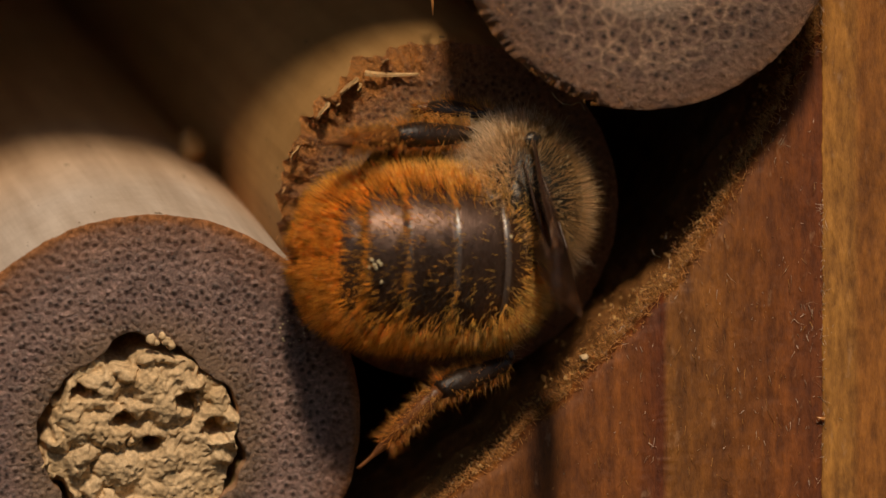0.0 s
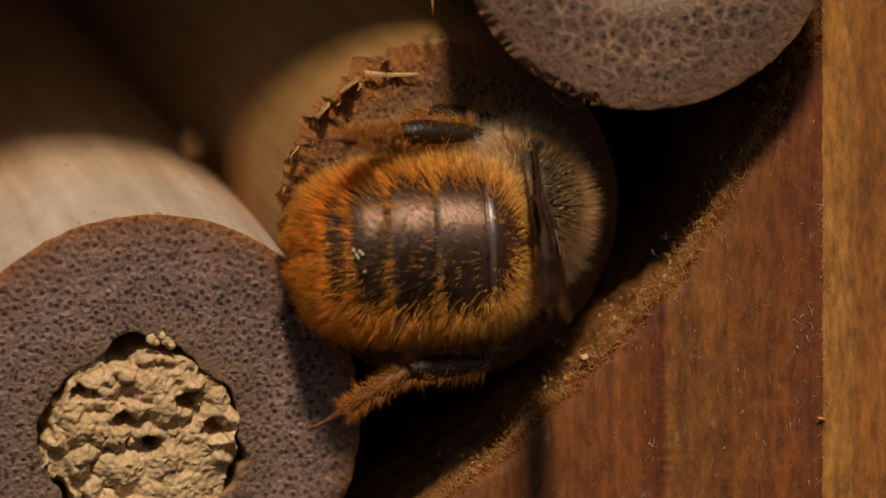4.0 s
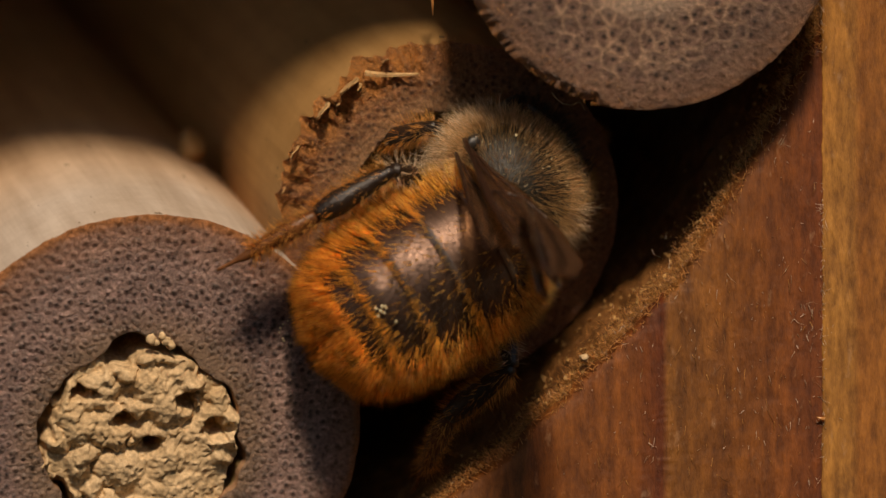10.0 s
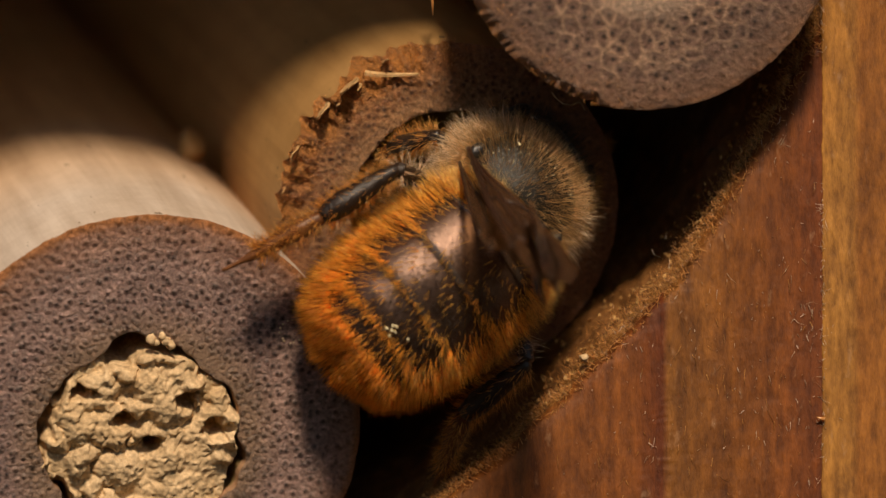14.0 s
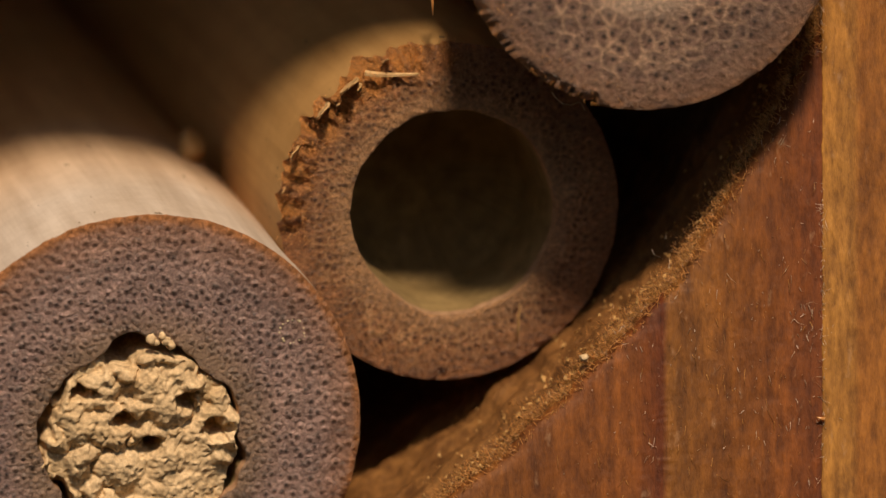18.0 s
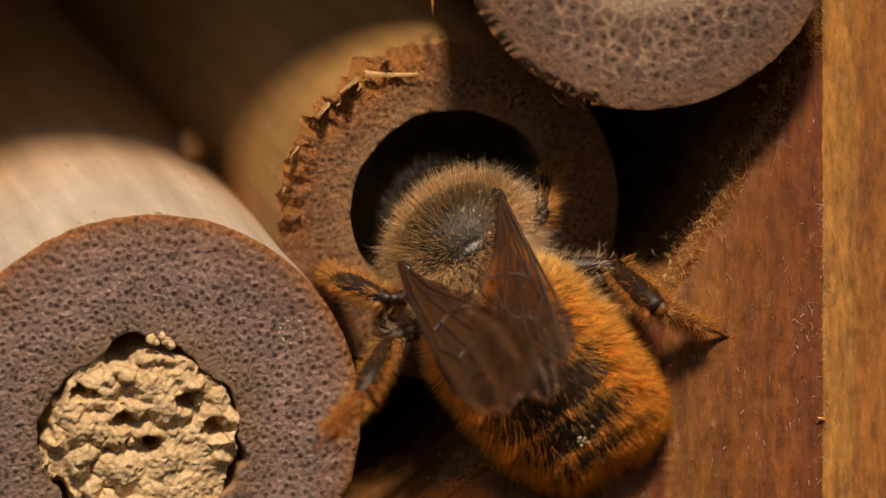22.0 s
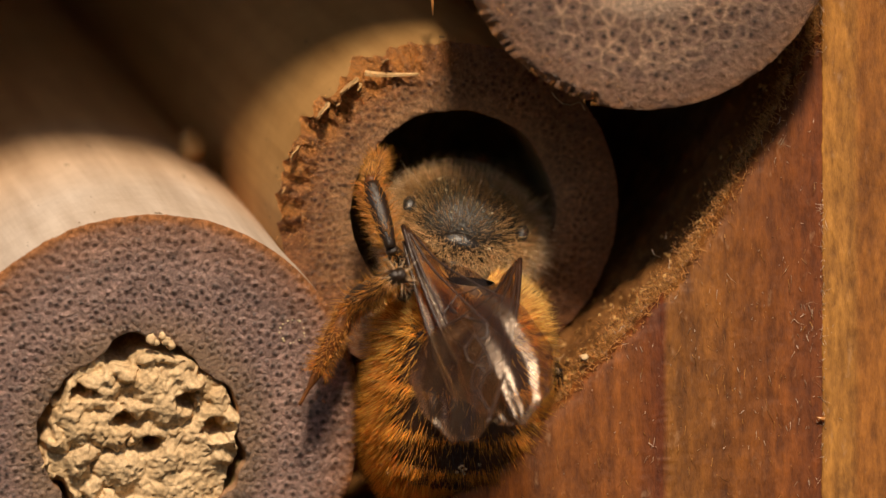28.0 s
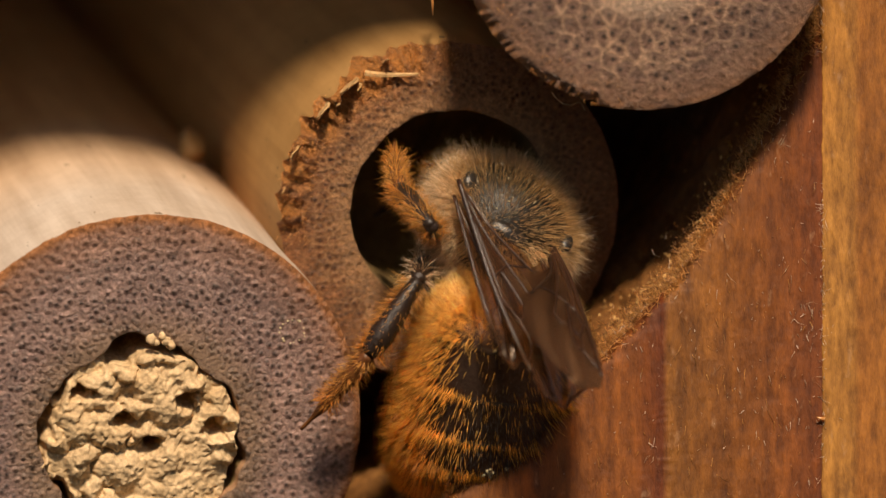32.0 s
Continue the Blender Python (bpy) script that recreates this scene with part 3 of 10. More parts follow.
def pale_slat():
    root = thing("pale_slat", pose(10.52 * MM, 0, 0), "pale orange-brown upright wooden slat", "slat")
    nu, nv = 40, 200
    verts = []
    for i in range(nu):
        x = 9.0 * (i / (nu - 1)) ** 1.6
        for j in range(nv):
            z = -12 + 24 * j / (nv - 1)
            edge = 0.05 * wobble((z * 0.4, 0, 0), 1, 4) + 0.025 * wobble((z * 3, 0, 0), 1, 9)
            y = 0.46 + 0.03 * wobble((x * 1.5, z * 0.25, 0), 1, 12, 4) + 0.03 * math.exp(-x / 0.05)
            verts.append((x + edge * math.exp(-x), y, z))
    for j in range(nv):
        z = -12 + 24 * j / (nv - 1)
        edge = 0.05 * wobble((z * 0.4, 0, 0), 1, 4) + 0.025 * wobble((z * 3, 0, 0), 1, 9)
        verts.insert(j, (edge, 14.0, z))
    mesh_part("face", verts, grid_faces(nu + 1, nv), SLAT, root)
    roots, ways, lens = [], [], []
    for _ in range(150):
        z = random.choice((-2.6, -4.6, -1.2, 0.8, 6.3)) + random.gauss(0, 0.8)
        roots.append((random.gauss(0.03, 0.04), 0.47, z))
        ways.append((random.gauss(-0.3, 0.6), -0.3, random.gauss(0, 0.8)))
        lens.append(random.uniform(0.05, 0.22))
    strands("edge_fibre", roots, ways, lens, 0.014, WISP, root, "whitish fibres along the edge", droop=0.6)
    v, f = tube_mesh([(0.05, 0.4, -4.72), (-0.05, 0.36, -4.7), (-0.16, 0.3, -4.66)], [0.08, 0.05, 0.01], 5)
    mesh_part("splinter", v, f, FRAYED, root, "small pale splinter")


pale_slat()


# ---- an added box, out of view, that closes the place ----
def wall_block(name, lo, hi, material=None):
    bm = bmesh.new()
    bmesh.ops.create_cube(bm, size=1.0)
    for v in bm.verts:
        v.co = Vector([(lo[k] + hi[k]) / 2 + v.co[k] * (hi[k] - lo[k]) for k in range(3)])
    bmesh.ops.bevel(bm, geom=list(bm.edges), offset=0.6, segments=2, affect='EDGES')
    verts = [v.co.copy() for v in bm.verts]
    faces = [tuple(v.index for v in f.verts) for f in bm.faces]
    bm.free()
    ob = mesh_part(name, verts, faces, material or WALLWOOD, smooth=False)
    return tagged(ob, "plain brown wooden wall added around the insect hotel", "wall", kind="structure")


wall_block("wall_back", (-26, 64, -20), (26, 69, 21))
# unseen overhang, added so that its front edge shades the backs of the canes
wall_block("wall_top", (-26, -16.3, 24.0), (26, 64, 29))
wall_block("lintel", (-26, 20, 17), (26, 64, 24.0))
wall_block("wall_bottom", (-26, 2, -20), (26, 64, -15))
wall_block("wall_left", (-26, 2, -15), (-20, 64, 15.6))
wall_block("wall_right", (20, 2, -15), (26, 64, 15.6))

# an unseen dark sheet, added behind the camera to hold back low sky light
n = 24
verts = [(-330 + 660 * i / n, -340 + 12 * wobble((i * 0.4, j * 0.4, 0), 1, 3), -330 + 400 * j / n) for i in range(n + 1) for j in range(n + 1)]
tagged(mesh_part("backdrop", verts, grid_faces(n + 1, n + 1, flip=True), SKY_BLOCK), "dark green sheet added behind the camera to block sky light", "backdrop", kind="structure")


# unseen ground below and in front of the hotel, added to bounce sunlight up
n = 30
verts = [(-1500 + 3000 * i / n, -1500 + 3000 * j / n, -330 + 8 * wobble((i * 0.7, j * 0.7, 0), 1, 9)) for i in range(n + 1) for j in range(n + 1)]
tagged(mesh_part("ground", verts, grid_faces(n + 1, n + 1), BOUNCE_GROUND), "dull brown ground added to bounce sunlight upward", "ground", kind="structure")


def smooth_path(points, n=4):
    pts = [Vector(p) for p in points]
    out = []
    for i in range(len(pts) - 1):
        p = [pts[max(0, i - 1)], pts[i], pts[i + 1], pts[min(len(pts) - 1, i + 2)]]
        for j in range(n):
            t = j / n
            out.append(0.5 * (2 * p[1] + (p[2] - p[0]) * t + (2 * p[0] - 5 * p[1] + 4 * p[2] - p[3]) * t * t + (3 * p[1] - p[0] - 3 * p[2] + p[3]) * t ** 3))
    return out + [pts[-1]]


# small bits: a hanging straw, a husk between the canes, threads and crumbs
straw = thing("straw", pose(-0.30 * MM, -0.2 * MM, 6.9 * MM), "thin pale straw hanging from above", "straw")
v, f = tube_mesh([(0.02, 0.3, 1.2), (0.0, 0.1, 0.5), (0.0, 0.0, 0.1), (0.02, 0.0, -0.45)], [0.09, 0.09, 0.06, 0.01], 6)
mesh_part("stalk", v, f, FRAYED, straw)


def pebble(name, x, y, z, r, material, label, category, stretch=(1, 1, 1), seed=0):
    bm = bmesh.new()
    bmesh.ops.create_icosphere(bm, subdivisions=3, radius=1)
    for q in bm.verts:
        q.co *= 1 + 0.35 * wobble(q.co * 1.3, 1.0, seed)
        q.co = Vector([q.co[k] * stretch[k] * r for k in range(3)])
    vs = [q.co.copy() for q in bm.verts]
    fs = [tuple(q.index for q in g.verts) for g in bm.faces]
    bm.free()
    ob = mesh_part(name, vs, fs, material)
    ob.location = Vector((x, y, z)) * MM
    return tagged(ob, label, category)


pebble("husk", -7.35, 8.5, 2.95, 0.5, SKIN, "pale husk wedged between two canes", "husk", (0.8, 1.2, 1.1), 3)
pebble("sand_grain", 3.92, 0.55, -3.02, 0.13, MUD, "pale sand grain on the sawn board edge", "grain", (1, 1, 0.8), 5)
pebble("mud_crumb", -7.8, -0.08, -2.25, 0.12, MUD, "small ochre mud crumb stuck to a cane end", "crumb", (1.3, 0.8, 0.9), 8)

# a loose fibre standing on the open cane, pale specks on the sealed one and a spider's thread
v, f = tube_mesh([(2.12, -0.12, -2.55), (2.08, -0.2, -3.0), (2.1, -0.18, -3.4), (2.07, -0.08, -3.75)], [0.012, 0.03, 0.03, 0.012], 6)
mesh_part("loose_fibre", v, f, SKIN, opened, "thin straw-coloured fibre")
for k in range(15):
    a = 2 * math.pi * k / 15 + random.gauss(0, 0.1)
    r = 0.33 * (1 + random.gauss(0, 0.08))
    bm = bmesh.new()
    bmesh.ops.create_icosphere(bm, subdivisions=1, radius=random.uniform(0.02, 0.04))
    vs = [q.co + Vector((4.06 + r * math.cos(a), 0.0, 2.85 + r * math.sin(a))) for q in bm.verts]
    fs = [tuple(q.index for q in g.verts) for g in bm.faces]
    bm.free()
    mesh_part("pale_speck", vs, fs, POLLEN, sealed, "pale speck of dried dust")
thread = thing("spider_thread", pose(3.35 * MM, -1.2 * MM, 4.15 * MM), "fine pale spider thread hanging from a cane", "thread")
v, f = tube_mesh(smooth_path([(-0.35, 0.3, 0.15), (-0.15, 0.1, -0.1), (0.15, 0.0, -0.2), (0.4, 0.1, -0.12), (0.55, 0.0, -0.35)]), [0.009] * 17, 5)
mesh_part("strand", v, f, POLLEN, thread)


# ---- the mason bee ----
AB_LEN, AB_W, AB_H = 6.5, 2.15, 1.7
AB_AT = (0, 0.03, 0.06, 0.1, 0.16, 0.23, 0.4, 0.6, 0.76, 0.88, 0.96, 1.0)
AB_WIDE = (0.30, 0.48, 0.64, 0.78, 0.91, 0.99, 1.03, 1.03, 0.965, 0.80, 0.52, 0.06)


def profile(s):
    """Half width of the abdomen from its front (0) to its tip (1)."""
    return sum(np.interp(np.clip(s + d, 0, 1), AB_AT, AB_WIDE) for d in (-0.024, -0.008, 0.008, 0.024)) / 4


def abdomen_points(s, phi, grow=0.0):
    """phi: 0 on the back, pi on the belly."""
    s, phi = np.clip(np.asarray(s, float), 0, 1), np.asarray(phi, float)
    w, top = profile(s), np.cos(phi)
    h = np.where(top > 0, AB_H, AB_H * 0.75)
    return np.stack(((AB_W * w + grow) * np.sin(phi), -AB_LEN * s - 0.15 * grow + 0 * phi, (h * w + grow) * top - 0.45 - 0.8 * s ** 2.5), -1)


def abdomen_point(s, phi, grow=0.0):
    return Vector(abdomen_points(s, phi, grow).tolist())


def abdomen_normals(s, phi):
    e = 0.012
    n = np.cross(abdomen_points(s, phi + e) - abdomen_points(s, phi - e), abdomen_points(s + e, phi) - abdomen_points(s - e, phi))
    n /= np.linalg.norm(n, axis=1)[:, None] + 1e-9
    out = abdomen_points(s, phi) - np.stack((0 * s, -AB_LEN * np.minimum(s, 0.8), -0.45 - 0.8 * s ** 2.5), -1)
    return n * np.where((n * out).sum(1) > 0, 1, -1)[:, None]


SEGMENTS = (0.0, 0.215, 0.44, 0.645, 0.81, 0.92, 1.0)


def hair_on_abdomen(s0, s1, count, test, length, lift, around=2.4, clump=0.10, loose=0.10):
    """Roots, ways and lengths of hairs, thrown where test(s, phi) allows, leaning together in small tufts."""
    s, phi = np.zeros(0), np.zeros(0)
    while len(s) < count:
        a, b = np.random.uniform(s0, s1, count * 2), np.random.uniform(-around, around, count * 2)
        keep = np.random.random(count * 2) < test(a, b)
        s, phi = np.append(s, a[keep]), np.append(phi, b[keep])
    s, phi = s[:count], phi[:count]
    tuft = np.random.normal(size=(64, 80, 3)) * clump
    stand = np.minimum(1, np.abs(phi) / 0.95)
    ways = abdomen_normals(s, phi) * (lift * (0.4 + 0.6 * stand))[:, None] + tuft[(s * 46).astype(int) % 64, ((phi + 4) * 9).astype(int) % 80] + np.random.normal(size=(count, 3)) * loose
    ways[:, 1] += -0.62 + 0.30 * np.minimum(1, np.abs(phi)) - 0.25 * s
    lens = length * np.random.uniform(0.5, 1.15, count) * (0.42 + 0.58 * stand)
    return abdomen_points(s, phi, -0.02), ways, lens


def build_abdomen(bee):
    na = 56
    verts = [abdomen_point(i / 30, 2 * math.pi * j / na, -0.09) for i in range(31) for j in range(na)]
    abdomen = mesh_part("abdomen", verts, grid_faces(31, na, wrap_v=True, flip=True), BLACK, bee, "rounded bronze abdomen with orange hair bands")
    for k in range(6):
        a, b = SEGMENTS[k], SEGMENTS[k + 1]
        verts, rows = [], 12
        for i in range(rows):
            f = i / (rows - 1)
            s = a - 0.01 + (b + 0.016 - a + 0.01) * f
            g = -0.06 + 0.10 * f ** 0.7 - (0.05 if i == rows - 1 else 0)
            verts += [abdomen_point(s, -2.3 + 4.6 * j / 48, g) for j in range(49)]
        mesh_part("tergite", verts, grid_faces(rows, 49, flip=True), SHELL, abdomen, "glossy bronze-brown back plate")
        if k < 4:
            verts = []
            for f in (0.0, 0.35, 0.7, 1.0):
                verts += [abdomen_point(b - 0.016 + 0.030 * f, -1.0 + j / 16, 0.047 - 0.06 * f * f) for j in range(33)]
            mesh_part("margin", verts, grid_faces(4, 33, flip=True), MARGIN, abdomen, "smooth shining rear margin of a back plate")
        middle = (0.0, 0.3, 0.5, 0.9, 1.0, 1.0)[k]
        sparse = (0.014, 0.018, 0.032, 0.042, 0.06, 0.9)[k]
        edge = (0.74, 0.80, 0.80, 0.78, 0.74, 0.2)[k]

        def test(s, phi):
            band = np.exp(-((s - b + 0.014) / 0.017) ** 2)
            side = np.clip((np.abs(phi) - edge + 0.14 + 0.25 * band) / 0.55, 0, 1) ** 1.5
            return np.clip(side * (0.45 + 0.55 * band) + band * middle + sparse, 0, 1)

        r, w, ln = hair_on_abdomen(a, b, (3600, 3800, 4000, 4000, 4200, 3600)[k], test, 0.72 if k < 5 else 0.62, 1.0)
        strands("hair_band", r, w, ln, 0.017, ORANGE, abdomen, "dense golden-orange hair", droop=0.06)
    r, w, ln = hair_on_abdomen(0.16, 0.86, 1700, lambda s, phi: np.clip(1.15 - np.abs(phi), 0, 1) * (0.2 + 0.8 * (s > 0.36)) * (0.15 + np.clip(phi + 0.5, 0, 0.85)), 0.62, 2.0)
    strands("dark_hair", r, w, ln, 0.013, DARKHAIR, abdomen, "sparse erect black hair", droop=0.16)
    for s, phi in ((0.768, 0.04), (0.782, 0.08), (0.775, 0.12), (0.758, 0.07), (0.792, 0.02), (0.75, 0.30), (0.80, 0.12), (0.2, -0.3)):
        v, f = ellipsoid(abdomen_point(s, phi, 0.08), (0.055, 0.045, 0.04), 8, 10, 0.5, s * 50)
        mesh_part("pollen_grain", v, f, POLLEN, abdomen, "pale pollen grain")
    r, w, ln = hair_on_abdomen(0.03, 0.19, 6000, lambda s, phi: np.maximum(0.1, 1 - s / 0.2) * (0.25 + 0.75 * np.minimum(1, (np.abs(phi) / 0.85) ** 2)), 0.68, 1.5)
    w[:, 1] += 0.35
    strands("front_tuft", r, w, ln, 0.017, ORANGE, abdomen, "long erect golden hair", droop=0.08)
    r, w, ln = hair_on_abdomen(0.90, 1.0, 4600, lambda s, phi: 1.0 + 0 * s, 0.56, 1.0, 3.14)
    w[:, 1] -= 0.6
    strands("tail_tuft", r, w, ln, 0.018, ORANGE, abdomen, "dense golden-orange tail hair", droop=0.06)
    r, w, ln = hair_on_abdomen(0.03, 0.42, 1500, lambda s, phi: np.abs(phi) > 1.9, 1.0, 1.0)
    strands("side_hair", r, w, ln, 0.0145, PALEFUR, abdomen, "whitish hair along the flank", droop=0.2)
    return abdomen


def ellipsoid(c, r, nu=26, nv=40, rough=0.0, seed=0.0):
    verts = []
    for i in range(nu):
        th = math.pi * (0.01 + 0.98 * i / (nu - 1))
        for j in range(nv):
            ph = 2 * math.pi * j / nv
            d = Vector((math.sin(th) * math.cos(ph), math.cos(th), math.sin(th) * math.sin(ph)))
            k = 1 + rough * wobble(d, 2.0, seed)
            verts.append(Vector([c[n] + r[n] * d[n] * k for n in range(3)]))
    return verts, grid_faces(nu, nv, wrap_v=True)


def fur_on_ellipsoid(c, r, count, keep, length, back, spread=0.25):
    roots, ways, lens = [], [], []
    while len(roots) < count:
        d = Vector((random.gauss(0, 1), random.gauss(0, 1), random.gauss(0, 1))).normalized()
        if random.random() > keep(d):
            continue
        p = Vector([c[n] + r[n] * d[n] for n in range(3)])
        nrm = Vector([d[n] / r[n] for n in range(3)]).normalized()
        roots.append(p)
        ways.append(nrm + Vector(back) + Vector((random.gauss(0, spread), random.gauss(0, spread), random.gauss(0, spread))))
        lens.append(length * random.uniform(0.5, 1.15))
    return roots, ways, lens


def build_thorax(bee):
    c, r = (0, 1.65, 0.0), (1.9, 1.7, 1.6)
    v, f = ellipsoid(c, r, 40, 60, 0.015)
    thorax = mesh_part("thorax", v, f, OLIVE, bee, "dull olive-black thorax with buff fur")
    def back(d):
        return d.z > 0.4 and d.x * d.x + (d.y - 0.15) ** 2 < 0.72

    def top_fur(d):
        return 0.0 if back(d) else 0.25 if abs(d.x) > 0.55 and d.z < 0.0 else 0.9

    strands("back_fur", *fur_on_ellipsoid(c, r, 2000, lambda d: float(back(d)), 0.62, (0, 0, 0), 0.07), 0.009, BUFF, thorax, "sparse erect buff hair", droop=0.1)
    flank = lambda d: 1.0 if abs(d.x) > 0.5 and d.z < 0.35 and d.y < 0.6 else 0.0
    strands("flank_fur", *fur_on_ellipsoid(c, r, 6500, flank, 0.85, (0, -0.5, 0.1)), 0.0145, PALEFUR, thorax, "whitish flank fur", droop=0.18)
    strands("fur", *fur_on_ellipsoid(c, r, 13000, top_fur, 0.66, (0, -0.15, 0.1)), 0.0145, BUFF, thorax, "long cream and buff fur", droop=0.18)
    verts, faces = [], []
    for _ in range(130):
        d = Vector((random.gauss(0, 0.45), random.gauss(0.35, 0.4), abs(random.gauss(0.8, 0.2)))).normalized()
        p, q = Vector([c[n] + r[n] * d[n] * 1.012 for n in range(3)]), random.uniform(0.012, 0.035)
        o = len(verts)
        verts += [p + Vector([random.gauss(0, q) for _ in range(3)]) for _ in range(4)]
        faces += [(o, o + 1, o + 2), (o, o + 2, o + 3), (o, o + 3, o + 1), (o + 1, o + 3, o + 2)]
    tagged(mesh_part("dust", verts, faces, POLLEN, thorax, "pale dust on the bare back", smooth=False), kind="stuff")
    v, f = ellipsoid((0, 0.62, 0.95), (0.72, 0.42, 0.42), 16, 24)
    mesh_part("scutellum", v, f, BLACK, thorax, "small glossy black plate")
    v, f = ellipsoid((0, 0.12, 0.1), (0.75, 0.5, 0.75), 16, 24)
    mesh_part("waist", v, f, BLACK, thorax)
    for sx in (-1, 1):
        v, f = ellipsoid((sx * 1.62, 1.45, 1.1), (0.2, 0.3, 0.17), 14, 20)
        mesh_part("tegula", v, f, BLACK, thorax, "small black wing-base scale")
    return thorax


def build_head(bee):
    c, r = (0, 3.8, -0.45), (1.5, 0.85, 1.2)
    v, f = ellipsoid(c, r, 30, 44, 0.02, 3)
    head = mesh_part("head", v, f, BLACK, bee, "black head with dark fur")
    strands("fur", *fur_on_ellipsoid(c, r, 2200, lambda d: 1.0, 0.5, (0, 0.1, 0.1)), 0.0145, DARKFUR, head, "short brown fur", droop=0.2)
    v, f = tube_mesh([(x, 3.2 - 0.1 * x * x, 0.75 - 0.18 * x * x) for x in (-1.1, -0.7, -0.3, 0, 0.3, 0.7, 1.1)], [0.07, 0.1, 0.11, 0.11, 0.11, 0.1, 0.07], 8)
    mesh_part("collar", v, f, BLACK, head, "glossy black collar ridge")
    for sx in (-1, 1):
        v, f = ellipsoid((sx * 1.3, 3.85, -0.35), (0.32, 0.55, 0.85), 18, 26)
        mesh_part("eye", v, f, BLACK, head, "glossy black compound eye")
        pts = [(sx * 0.4, 4.45, -0.2), (sx * 0.8, 4.8, -0.3), (sx * 1.2, 5.1, -0.6), (sx * 1.6, 5.5, -1.0), (sx * 1.9, 5.9, -1.5), (sx * 2.1, 6.2, -1.9)]
        v, f = tube_mesh(pts, [0.07, 0.07, 0.09, 0.1, 0.1, 0.05], 8)
        mesh_part("antenna", v, f, BLACK, head, "jointed black feeler")
    return head


def build_wing(bee, name, upper, lower, veins, length, sx):
    """A wing along -Y of its own space, leading edge outward; upper and lower: half chords along it."""
    nu, nv = 52, 41
    verts = []

    def chord(table, u):
        for (a, va), (b, vb) in zip(table, table[1:]):
            if u <= b:
                f = (u - a) / (b - a)
                f = f * f * (3 - 2 * f)
                return va + (vb - va) * f
        return table[-1][1]

    def place(u, w):
        lead, trail = chord(upper, u), chord(lower, u)
        x = lead + (trail - lead) * w
        z = 0.10 * math.sin(3.0 * u) + 0.045 * u * math.sin(19 * w + 2 * u) + 0.04 * math.sin(9 * u + 5 * w)
        return Vector((sx * (x + 0.5 * u), -length * u, z))

    for side in (0.0, -0.012):
        for i in range(nu):
            for j in range(nv):
                verts.append(place(i / (nu - 1), j / (nv - 1)) + Vector((0, 0, side)))
    faces = grid_faces(nu, nv, flip=sx > 0)
    n = nu * nv
    faces += [tuple(n + k for k in reversed(q)) for q in grid_faces(nu, nv, flip=sx > 0)]
    wing = mesh_part(name, verts, faces, WING, bee, "smoky brown translucent wing with dark veins")
    for pts, rad in veins:
        line = smooth_line([place(u, w) + Vector((0, 0, 0.004)) for u, w in pts])
        v, f = tube_mesh(line, [rad * (1 - 0.45 * i / len(line)) for i in range(len(line))], 6)
        mesh_part("vein", v, f, VEIN, wing)
    return wing


def smooth_line(points, n=5):
    out, m = [], len(points)
    for i in range(m - 1):
        p = [points[max(0, i - 1)], points[i], points[i + 1], points[min(m - 1, i + 2)]]
        for j in range(n):
            t = j / n
            out.append(0.5 * (2 * p[1] + (p[2] - p[0]) * t + (2 * p[0] - 5 * p[1] + 4 * p[2] - p[3]) * t * t + (3 * p[1] - p[0] - 3 * p[2] + p[3]) * t ** 3))
    out.append(points[-1])
    return out


FORE_UP = ((0, 0.10), (0.2, 0.28), (0.5, 0.42), (0.8, 0.42), (0.93, 0.2), (1.0, -0.45))
FORE_LOW = ((0, -0.06), (0.15, -0.35), (0.4, -1.3), (0.6, -1.95), (0.78, -2.1), (0.92, -1.65), (1.0, -0.55))
FORE_VEINS = (
    (((0.0, 0.3), (0.2, 0.04), (0.45, 0.02), (0.66, 0.02), (0.85, 0.03)), 0.075),
    (((0.02, 0.5), (0.2, 0.2), (0.42, 0.14), (0.52, 0.08)), 0.05),
    (((0.02, 0.7), (0.2, 0.55), (0.38, 0.5), (0.55, 0.55)), 0.045),
    (((0.05, 0.9), (0.22, 0.85), (0.40, 0.88), (0.5, 0.97)), 0.04),
    (((0.42, 0.14), (0.40, 0.3), (0.38, 0.5)), 0.036),
    (((0.40, 0.3), (0.52, 0.34), (0.66, 0.36), (0.74, 0.3)), 0.036),
    (((0.52, 0.08), (0.62, 0.2), (0.72, 0.22), (0.80, 0.05)), 0.04),
    (((0.62, 0.2), (0.60, 0.36)), 0.032),
    (((0.72, 0.22), (0.74, 0.32)), 0.032),
    (((0.55, 0.55), (0.60, 0.45), (0.60, 0.36)), 0.032),
    (((0.38, 0.5), (0.40, 0.7), (0.40, 0.88)), 0.032))
HIND_UP = ((0, 0.08), (0.3, 0.16), (0.7, 0.18), (0.92, 0.02), (1.0, -0.4))
HIND_LOW = ((0, -0.06), (0.2, -0.7), (0.5, -1.3), (0.75, -1.35), (0.92, -1.0), (1.0, -0.5))
HIND_VEINS = (
    (((0.0, 0.3), (0.3, 0.06), (0.6, 0.06), (0.9, 0.1)), 0.05),
    (((0.02, 0.5), (0.3, 0.4), (0.55, 0.35), (0.75, 0.3)), 0.035),
    (((0.3, 0.4), (0.5, 0.6), (0.7, 0.68)), 0.03))


def limb(points, radii, sides=10):
    return tube_mesh(smooth_line([Vector(p) for p in points], 4), np.interp(np.linspace(0, 1, 4 * (len(points) - 1) + 1), np.linspace(0, 1, len(radii)), radii), sides)


